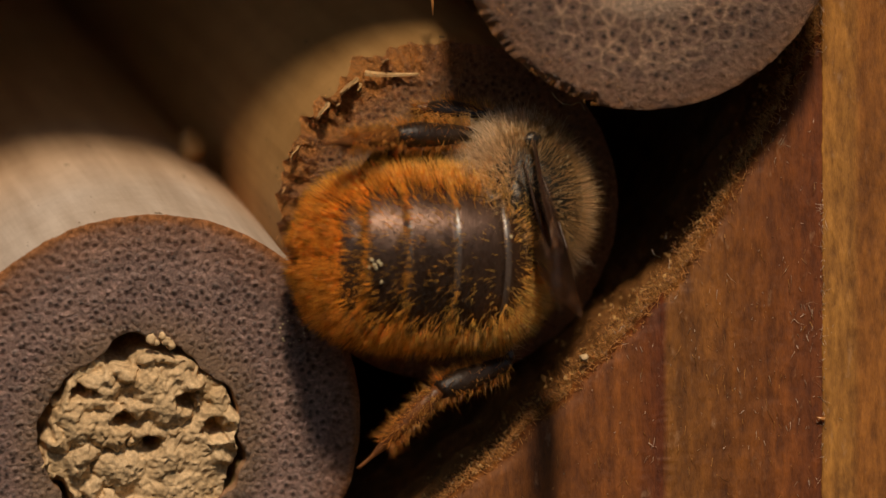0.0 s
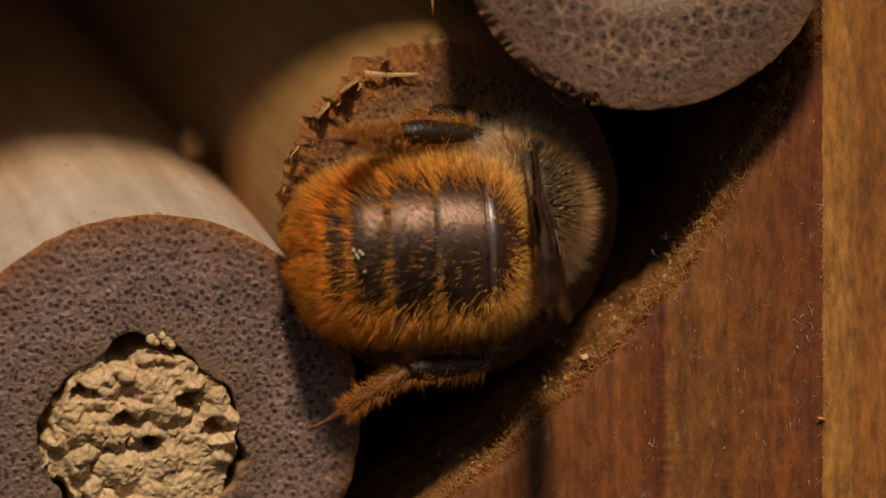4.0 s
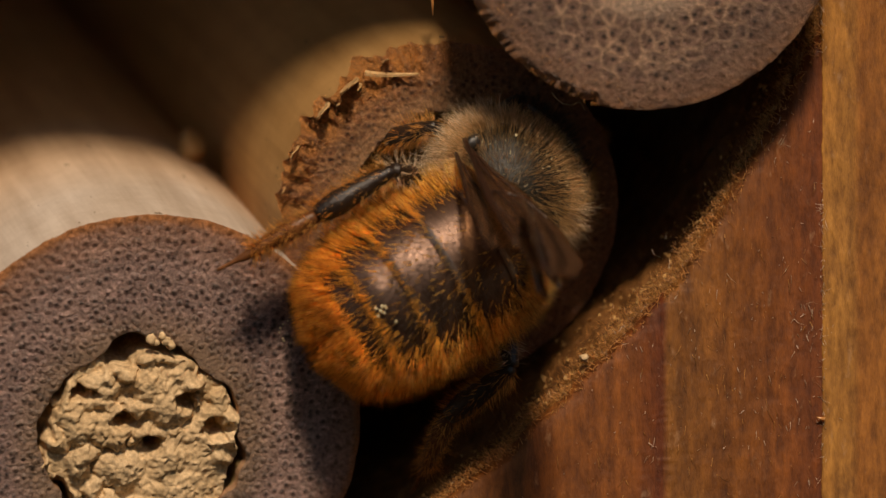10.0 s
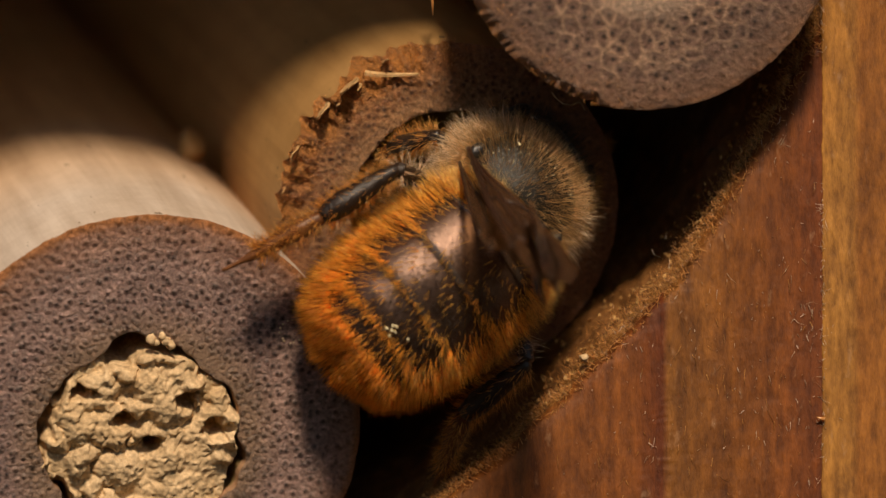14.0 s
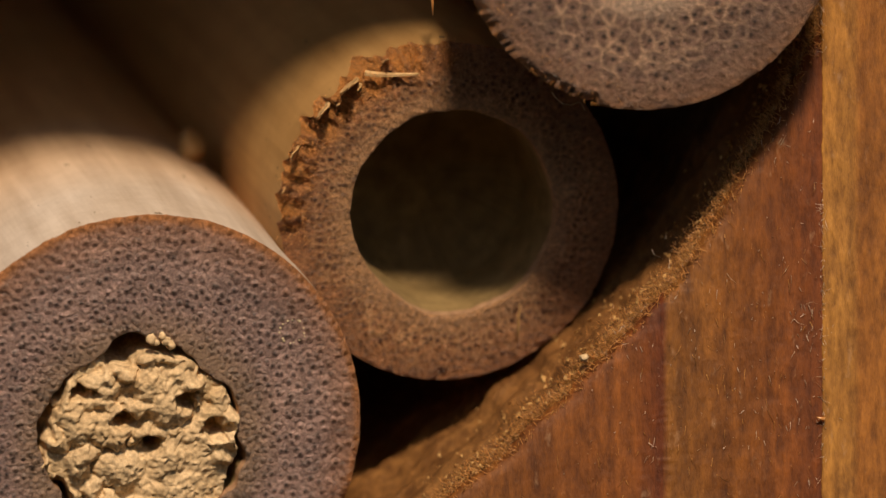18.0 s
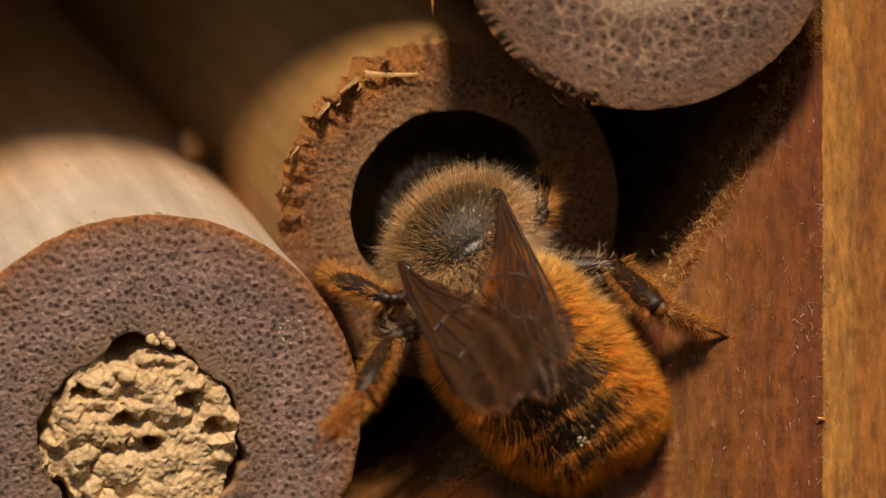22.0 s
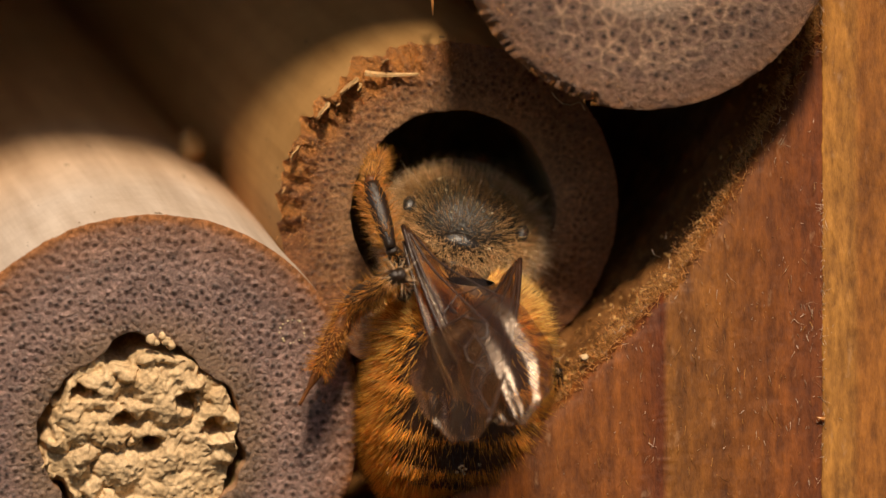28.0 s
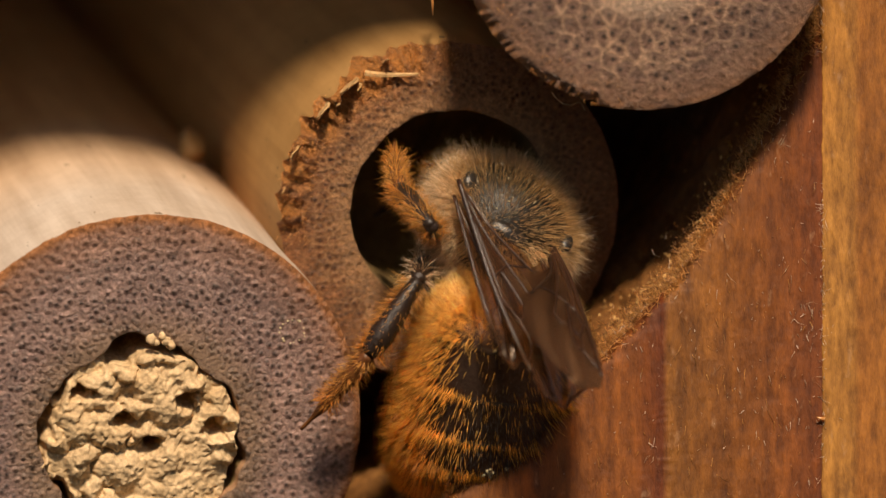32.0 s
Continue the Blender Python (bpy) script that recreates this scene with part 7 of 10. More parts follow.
    foot = [
        K(0, -0.219, 1.218, -1.901, -96.1, 21.7, 37.6), K(1, -0.219, 1.218, -1.901, -96.1, 21.7, 37.6),
        K(1.5, -0.219, 1.218, -1.901, -96.1, 21.7, 37.6), K(2, -0.219, 1.218, -1.901, -96.1, 21.7, 37.6),
        K(2.5, -0.219, 1.218, -1.901, -96.1, 21.7, 37.6), K(3, -0.219, 1.218, -1.901, -96.1, 21.7, 37.6),
        K(3.5, -0.219, 1.218, -1.901, -96.1, 21.7, 37.6), K(4.5, -0.219, 1.218, -1.901, -96.1, 21.7, 37.6),
        K(5.5, -0.219, 1.218, -1.901, -96.1, 21.7, 37.6), K(6, -0.219, 1.218, -1.901, -96.1, 21.7, 37.6),
        K(6.5, -0.219, 1.218, -1.901, -96.1, 21.7, 37.6), K(7, -0.219, 1.218, -1.901, -96.1, 21.7, 37.6),
        K(7.5, -0.219, 1.218, -1.901, -96.1, 21.7, 37.6), K(8, -0.219, 1.218, -1.901, -96.1, 21.7, 37.6),
        K(8.3, -0.219, 1.218, -1.901, -96.1, 21.7, 37.6), K(8.6, -0.219, 1.218, -1.901, -96.1, 21.7, 37.6),
        K(9, -0.219, 1.218, -1.901, -96.1, 21.7, 37.6), K(9.5, -0.219, 1.218, -1.901, -96.1, 21.7, 37.6),
        K(10, -0.219, 1.218, -1.901, -96.1, 21.7, 37.6), K(10.5, -0.219, 1.218, -1.901, -96.1, 21.7, 37.6),
        K(11, -0.219, 1.218, -1.901, -96.1, 21.7, 37.6), K(11.5, -0.219, 1.218, -1.901, -96.1, 21.7, 37.6),
        K(12, -0.219, 1.218, -1.901, -96.1, 21.7, 37.6), K(13, -0.219, 1.218, -1.901, -96.1, 21.7, 37.6),
        K(13.5, -0.219, 1.218, -1.901, -96.1, 21.7, 37.6), K(14, -0.219, 1.218, -1.901, -96.1, 21.7, 37.6),
        K(14.5, -0.219, 1.218, -1.901, -96.1, 21.7, 37.6), K(16.5, -0.219, 1.218, -1.901, -96.1, 21.7, 37.6),
        K(16.8, -0.219, 1.218, -1.901, -96.1, 21.7, 37.6), K(17, -0.219, 1.218, -1.901, -96.1, 21.7, 37.6),
        K(17.1, -0.219, 1.218, -1.901, -96.1, 21.7, 37.6), K(17.2, -0.219, 1.218, -1.901, -96.1, 21.7, 37.6),
        K(17.3, -0.219, 1.218, -1.901, -96.1, 21.7, 37.6), K(17.8, -0.219, 1.218, -1.901, -96.1, 21.7, 37.6),
        K(20.3, -0.219, 1.218, -1.901, -96.1, 21.7, 37.6), K(20.6, -0.219, 1.218, -1.901, -96.1, 21.7, 37.6),
        K(20.7, -0.219, 1.218, -1.901, -96.1, 21.7, 37.6), K(20.8, -0.219, 1.218, -1.901, -96.1, 21.7, 37.6),
        K(20.9, -0.219, 1.218, -1.901, -96.1, 21.7, 37.6), K(21, -0.219, 1.218, -1.901, -96.1, 21.7, 37.6),
        K(21.1, -0.219, 1.218, -1.901, -96.1, 21.7, 37.6), K(21.2, -0.219, 1.218, -1.901, -96.1, 21.7, 37.6),
        K(21.4, -0.219, 1.218, -1.901, -96.1, 21.7, 37.6), K(21.6, 1.824, 1.543, -0.779, -35.4, -27.4, -87.1),
        K(21.8, 1.958, 1.617, -0.362, -23.8, -31.7, -97.1), K(22, 1.973, 2.125, -0.007, -10.2, -42.9, -98.3),
        K(22.5, 1.862, 1.099, 0.206, -20.1, -31.5, -108.2), K(23, 1.421, 0.431, 0.327, -31.7, -18.4, -116.9),
        K(23.5, 1.51, 0.511, 0.239, -25.6, -25.2, -131.1), K(24, 1.562, 0.551, 0.036, -16.8, -33.5, -144.8),
        K(24.5, 1.646, 0.666, 0.077, -13.4, -27.8, -151.9), K(25, 1.79, 0.91, -0.041, -12.1, -24.5, -155.6),
        K(25.5, 1.79, 0.913, 0.093, -6.4, -23.8, -157.7), K(26.5, 1.839, 1.289, 0.599, 19.5, -25.4, -160.2),
        K(27.5, 1.766, 1.989, 0.919, 35.9, -28.9, -157.2), K(28, 1.72, 2.14, 0.962, 37.9, -27.6, -156.5),
        K(28.5, 1.651, 1.067, 0.858, 28.8, -13.1, -166), K(29, 1.384, 0.401, 0.355, 14.4, -6.9, -171.7),
        K(29.5, 1.357, 0.342, 0.182, 10.4, -10.3, -167.7), K(30, 1.336, 0.314, 0.076, 6.7, -14.5, -163.5),
        K(30.5, 1.35, 0.329, -0.127, 1.8, -15.1, -162.8), K(31, 1.329, 0.352, -0.371, -4, -15, -162.5),
        K(31.5, 1.339, 0.341, -0.279, 4, -14.5, -157.5), K(32, 1.513, 0.502, 0.161, 25.7, -18.7, -153.8)]
    walk(tarsus, foot)
    walk(tarsus_fur, foot)
    walk(fore_left, [
        K(0, -0.75, 2.6, -0.9, -13.9, 12.3, 46.9), K(1, -0.75, 2.6, -0.9, -13.9, 12.3, 46.9), K(1.5, -0.75, 2.6, -0.9, -13.9, 12.3, 46.9),
        K(2, -0.75, 2.6, -0.9, -13.9, 12.3, 46.9), K(2.5, -0.75, 2.6, -0.9, -13.9, 12.3, 46.9), K(3, -0.75, 2.6, -0.9, -13.9, 12.3, 46.9),
        K(3.5, -0.75, 2.6, -0.9, -13.9, 12.3, 46.9), K(4.5, -0.75, 2.6, -0.9, -13.9, 12.3, 46.9), K(5.5, -0.75, 2.6, -0.9, -13.9, 12.3, 46.9),
        K(6, -0.75, 2.6, -0.9, -13.9, 12.3, 46.9), K(6.5, -0.75, 2.6, -0.9, -13.9, 12.3, 46.9), K(7, -0.75, 2.6, -0.9, -13.9, 12.3, 46.9),
        K(7.5, -0.75, 2.6, -0.9, -13.9, 12.3, 46.9), K(8, -0.75, 2.6, -0.9, -13.9, 12.3, 46.9), K(8.3, -0.75, 2.6, -0.9, -13.9, 12.3, 46.9),
        K(8.6, -0.75, 2.6, -0.9, -13.9, 12.3, 46.9), K(9, -0.75, 2.6, -0.9, -13.9, 12.3, 46.9), K(9.5, -0.75, 2.6, -0.9, -13.9, 12.3, 46.9),
        K(10, -0.75, 2.6, -0.9, -13.9, 12.3, 46.9), K(10.5, -0.75, 2.6, -0.9, -13.9, 12.3, 46.9), K(11, -0.75, 2.6, -0.9, -13.9, 12.3, 46.9),
        K(11.5, -0.75, 2.6, -0.9, -13.9, 12.3, 46.9), K(12, -0.75, 2.6, -0.9, -13.9, 12.3, 46.9), K(13, -0.75, 2.6, -0.9, -13.9, 12.3, 46.9),
        K(13.5, -0.75, 2.6, -0.9, -13.9, 12.3, 46.9), K(14, -0.75, 2.6, -0.9, -13.9, 12.3, 46.9), K(14.5, -0.75, 2.6, -0.9, -13.9, 12.3, 46.9),
        K(16.5, -0.75, 2.6, -0.9, -13.9, 12.3, 46.9), K(16.8, -0.75, 2.6, -0.9, -13.9, 12.3, 46.9), K(17, -0.75, 2.6, -0.9, -13.9, 12.3, 46.9),
        K(17.1, -0.75, 2.6, -0.9, -13.9, 12.3, 46.9), K(17.2, -0.75, 2.6, -0.9, -13.9, 12.3, 46.9), K(17.3, -0.75, 2.6, -0.9, -13.9, 12.3, 46.9),
        K(17.8, -0.75, 2.6, -0.9, -13.9, 12.3, 46.9), K(20.3, -0.75, 2.6, -0.9, -13.9, 12.3, 46.9), K(20.6, -0.75, 2.6, -0.9, -13.9, 12.3, 46.9),
        K(20.7, -0.75, 2.6, -0.9, -13.9, 12.3, 46.9), K(20.8, -0.75, 2.6, -0.9, -13.9, 12.3, 46.9), K(20.9, -0.75, 2.6, -0.9, -13.9, 12.3, 46.9),
        K(21, -0.75, 2.6, -0.9, -13.9, 12.3, 46.9), K(21.1, -0.75, 2.6, -0.9, -13.9, 12.3, 46.9), K(21.2, -0.75, 2.6, -0.9, -13.9, 12.3, 46.9),
        K(21.4, -0.75, 2.6, -0.9, -13.9, 12.3, 46.9), K(21.6, -0.75, 2.6, -0.9, -13.9, 12.3, 46.9), K(21.8, -0.75, 2.6, -0.9, -13.9, 12.3, 46.9),
        K(22, -0.75, 2.6, -0.9, -13.9, 12.3, 46.9), K(22.5, -0.75, 2.6, -0.9, -13.9, 12.3, 46.9), K(23, -0.75, 2.6, -0.9, -13.9, 12.3, 46.9),
        K(23.5, -0.75, 2.6, -0.9, -13.9, 12.3, 46.9), K(24, -0.75, 2.6, -0.9, -13.9, 12.3, 46.9), K(24.5, -0.75, 2.6, -0.9, -13.9, 12.3, 46.9),
        K(25, -0.75, 2.6, -0.9, -13.9, 12.3, 46.9), K(25.5, -0.75, 2.6, -0.9, -13.9, 12.3, 46.9), K(26.5, -0.75, 2.6, -0.9, -13.9, 12.3, 46.9),
        K(27.5, -0.75, 2.6, -0.9, -13.9, 12.3, 46.9), K(28, -0.75, 2.6, -0.9, -13.9, 12.3, 46.9), K(28.5, -0.75, 2.6, -0.9, -13.9, 12.3, 46.9),
        K(29, -0.75, 2.6, -0.9, -13.9, 12.3, 46.9), K(29.5, -0.75, 2.6, -0.9, -13.9, 12.3, 46.9), K(30, -0.75, 2.6, -0.9, -13.9, 12.3, 46.9),
        K(30.5, -0.75, 2.6, -0.9, -13.9, 12.3, 46.9), K(31, -0.75, 2.6, -0.9, -13.9, 12.3, 46.9), K(31.5, -0.75, 2.6, -0.9, -13.9, 12.3, 46.9),
        K(32, -0.75, 2.6, -0.9, -13.9, 12.3, 46.9)])
    tibia, tibia_fur, tarsus, tarsus_fur = leg_pieces(fore_left)
    shin = [
        K(0, 0, 1.6, -0, -16.4, 2.5, -76.9), K(1, 0, 1.6, -0, -16.4, 2.5, -76.9), K(1.5, -0, 1.6, -0, -16.4, 2.5, -76.9),
        K(2, -0, 1.6, 0, -16.4, 2.5, -76.9), K(2.5, 0, 1.6, -0, -16.4, 2.5, -76.9), K(3, 0, 1.6, 0, -16.4, 2.5, -76.9),
        K(3.5, -0, 1.6, 0, -16.4, 2.5, -76.9), K(4.5, -0, 1.6, 0, -16.4, 2.5, -76.9), K(5.5, 0, 1.6, 0, -16.4, 2.5, -76.9),
        K(6, -0, 1.6, 0, -16.4, 2.5, -76.9), K(6.5, -0, 1.6, 0, -16.4, 2.5, -76.9), K(7, -0, 1.6, 0, -16.4, 2.5, -76.9),
        K(7.5, -0, 1.6, 0, -16.4, 2.5, -76.9), K(8, 0, 1.6, 0, -16.4, 2.5, -76.9), K(8.3, -0, 1.6, 0, -16.4, 2.5, -76.9),
        K(8.6, 0, 1.6, 0, -16.4, 2.5, -76.9), K(9, 0, 1.6, 0, -16.4, 2.5, -76.9), K(9.5, 0, 1.6, -0, -16.4, 2.5, -76.9),
        K(10, 0, 1.6, 0, -16.4, 2.5, -76.9), K(10.5, 0, 1.6, 0, -16.4, 2.5, -76.9), K(11, 0, 1.6, -0, -16.4, 2.5, -76.9),
        K(11.5, -0, 1.6, -0, -16.4, 2.5, -76.9), K(12, 0, 1.6, 0, -16.4, 2.5, -76.9), K(13, -0, 1.6, -0, -16.4, 2.5, -76.9),
        K(13.5, -0, 1.6, -0, -16.4, 2.5, -76.9), K(14, -0, 1.6, -0, -16.4, 2.5, -76.9), K(14.5, -0, 1.6, -0, -16.4, 2.5, -76.9),
        K(16.5, 0, 1.6, -0, -16.4, 2.5, -76.9), K(16.8, 0, 1.6, 0, -16.4, 2.5, -76.9), K(17, -0, 1.6, -0, -16.4, 2.5, -76.9),
        K(17.1, -0, 1.6, 0, -16.4, 2.5, -76.9), K(17.2, -0, 1.6, 0, -16.4, 2.5, -76.9), K(17.3, -0, 1.6, 0, -16.4, 2.5, -76.9),
        K(17.8, -0, 1.6, 0, -16.4, 2.5, -76.9), K(20.3, 0, 1.6, 0, -16.4, 2.5, -76.9), K(20.6, -0, 1.6, 0, -16.4, 2.5, -76.9),
        K(20.7, -0, 1.6, 0, -16.4, 2.5, -76.9), K(20.8, -0, 1.6, 0, -16.4, 2.5, -76.9), K(20.9, -0, 1.6, 0, -16.4, 2.5, -76.9),
        K(21, -0, 1.6, 0, -16.4, 2.5, -76.9), K(21.1, -0, 1.6, 0, -16.4, 2.5, -76.9), K(21.2, -0, 1.6, 0, -16.4, 2.5, -76.9),
        K(21.4, -0, 1.6, 0, -16.4, 2.5, -76.9), K(21.6, -0, 1.6, 0, -16.4, 2.5, -76.9), K(21.8, -0, 1.6, -0, -16.4, 2.5, -76.9),
        K(22, -0, 1.6, -0, -16.4, 2.5, -76.9), K(22.5, 0, 1.6, 0, -16.4, 2.5, -76.9), K(23, 0, 1.6, -0, -16.4, 2.5, -76.9),
        K(23.5, 0, 1.6, 0, -16.4, 2.5, -76.9), K(24, -0, 1.6, 0, -16.4, 2.5, -76.9), K(24.5, -0, 1.6, 0, -16.4, 2.5, -76.9),
        K(25, -0, 1.6, 0, -16.4, 2.5, -76.9), K(25.5, -0, 1.6, 0, -16.4, 2.5, -76.9), K(26.5, -0, 1.6, 0, -16.4, 2.5, -76.9),
        K(27.5, -0, 1.6, 0, -16.4, 2.5, -76.9), K(28, 0, 1.6, -0, -16.4, 2.5, -76.9), K(28.5, 0, 1.6, -0, -16.4, 2.5, -76.9),
        K(29, -0, 1.6, 0, -16.4, 2.5, -76.9), K(29.5, -0, 1.6, 0, -16.4, 2.5, -76.9), K(30, -0, 1.6, 0, -16.4, 2.5, -76.9),
        K(30.5, -0, 1.6, -0, -16.4, 2.5, -76.9), K(31, 0, 1.6, 0, -16.4, 2.5, -76.9), K(31.5, -0, 1.6, 0, -16.4, 2.5, -76.9),
        K(32, 0, 1.6, 0, -16.4, 2.5, -76.9)]
    walk(tibia, shin)
    walk(tibia_fur, shin)
    foot = [
        K(0, 1.49, 1.968, -0.453, -19.4, 2.2, -56.6), K(1, 1.49, 1.968, -0.453, -19.4, 2.2, -56.6), K(1.5, 1.49, 1.968, -0.453, -19.4, 2.2, -56.6),
        K(2, 1.49, 1.968, -0.453, -19.4, 2.2, -56.6), K(2.5, 1.49, 1.968, -0.453, -19.4, 2.2, -56.6), K(3, 1.49, 1.968, -0.453, -19.4, 2.2, -56.6),
        K(3.5, 1.49, 1.968, -0.453, -19.4, 2.2, -56.6), K(4.5, 1.49, 1.968, -0.453, -19.4, 2.2, -56.6), K(5.5, 1.49, 1.968, -0.453, -19.4, 2.2, -56.6),
        K(6, 1.49, 1.968, -0.453, -19.4, 2.2, -56.6), K(6.5, 1.49, 1.968, -0.453, -19.4, 2.2, -56.6), K(7, 1.49, 1.968, -0.453, -19.4, 2.2, -56.6),
        K(7.5, 1.49, 1.968, -0.453, -19.4, 2.2, -56.6), K(8, 1.49, 1.968, -0.453, -19.4, 2.2, -56.6), K(8.3, 1.49, 1.968, -0.453, -19.4, 2.2, -56.6),
        K(8.6, 1.49, 1.968, -0.453, -19.4, 2.2, -56.6), K(9, 1.49, 1.968, -0.453, -19.4, 2.2, -56.6), K(9.5, 1.49, 1.968, -0.453, -19.4, 2.2, -56.6),
        K(10, 1.49, 1.968, -0.453, -19.4, 2.2, -56.6), K(10.5, 1.49, 1.968, -0.453, -19.4, 2.2, -56.6), K(11, 1.49, 1.968, -0.453, -19.4, 2.2, -56.6),
        K(11.5, 1.49, 1.968, -0.453, -19.4, 2.2, -56.6), K(12, 1.49, 1.968, -0.453, -19.4, 2.2, -56.6), K(13, 1.49, 1.968, -0.453, -19.4, 2.2, -56.6),
        K(13.5, 1.49, 1.968, -0.453, -19.4, 2.2, -56.6), K(14, 1.49, 1.968, -0.453, -19.4, 2.2, -56.6),
        K(14.5, 1.49, 1.968, -0.453, -19.4, 2.2, -56.6), K(16.5, 1.49, 1.968, -0.453, -19.4, 2.2, -56.6),
        K(16.8, 1.49, 1.968, -0.453, -19.4, 2.2, -56.6), K(17, 1.49, 1.968, -0.453, -19.4, 2.2, -56.6),
        K(17.1, 1.49, 1.968, -0.453, -19.4, 2.2, -56.6), K(17.2, 1.49, 1.968, -0.453, -19.4, 2.2, -56.6),
        K(17.3, 1.49, 1.968, -0.453, -19.4, 2.2, -56.6), K(17.8, 1.49, 1.968, -0.453, -19.4, 2.2, -56.6),
        K(20.3, 1.49, 1.968, -0.453, -19.4, 2.2, -56.6), K(20.6, 1.49, 1.968, -0.453, -19.4, 2.2, -56.6),
        K(20.7, 1.49, 1.968, -0.453, -19.4, 2.2, -56.6), K(20.8, 1.49, 1.968, -0.453, -19.4, 2.2, -56.6),
        K(20.9, 1.49, 1.968, -0.453, -19.4, 2.2, -56.6), K(21, 1.49, 1.968, -0.453, -19.4, 2.2, -56.6),
        K(21.1, 1.49, 1.968, -0.453, -19.4, 2.2, -56.6), K(21.2, 1.49, 1.968, -0.453, -19.4, 2.2, -56.6),
        K(21.4, 1.49, 1.968, -0.453, -19.4, 2.2, -56.6), K(21.6, 1.49, 1.968, -0.453, -19.4, 2.2, -56.6),
        K(21.8, 1.49, 1.968, -0.453, -19.4, 2.2, -56.6), K(22, 1.49, 1.968, -0.453, -19.4, 2.2, -56.6),
        K(22.5, 1.49, 1.968, -0.453, -19.4, 2.2, -56.6), K(23, 1.49, 1.968, -0.453, -19.4, 2.2, -56.6),
        K(23.5, 1.49, 1.968, -0.453, -19.4, 2.2, -56.6), K(24, 1.49, 1.968, -0.453, -19.4, 2.2, -56.6),
        K(24.5, 1.49, 1.968, -0.453, -19.4, 2.2, -56.6), K(25, 1.49, 1.968, -0.453, -19.4, 2.2, -56.6),
        K(25.5, 1.49, 1.968, -0.453, -19.4, 2.2, -56.6), K(26.5, 1.49, 1.968, -0.453, -19.4, 2.2, -56.6),
        K(27.5, 1.49, 1.968, -0.453, -19.4, 2.2, -56.6), K(28, 1.49, 1.968, -0.453, -19.4, 2.2, -56.6),
        K(28.5, 1.49, 1.968, -0.453, -19.4, 2.2, -56.6), K(29, 1.49, 1.968, -0.453, -19.4, 2.2, -56.6),
        K(29.5, 1.49, 1.968, -0.453, -19.4, 2.2, -56.6), K(30, 1.49, 1.968, -0.453, -19.4, 2.2, -56.6),
        K(30.5, 1.49, 1.968, -0.453, -19.4, 2.2, -56.6), K(31, 1.49, 1.968, -0.453, -19.4, 2.2, -56.6),
        K(31.5, 1.49, 1.968, -0.453, -19.4, 2.2, -56.6), K(32, 1.49, 1.968, -0.453, -19.4, 2.2, -56.6)]
    walk(tarsus, foot)
    walk(tarsus_fur, foot)
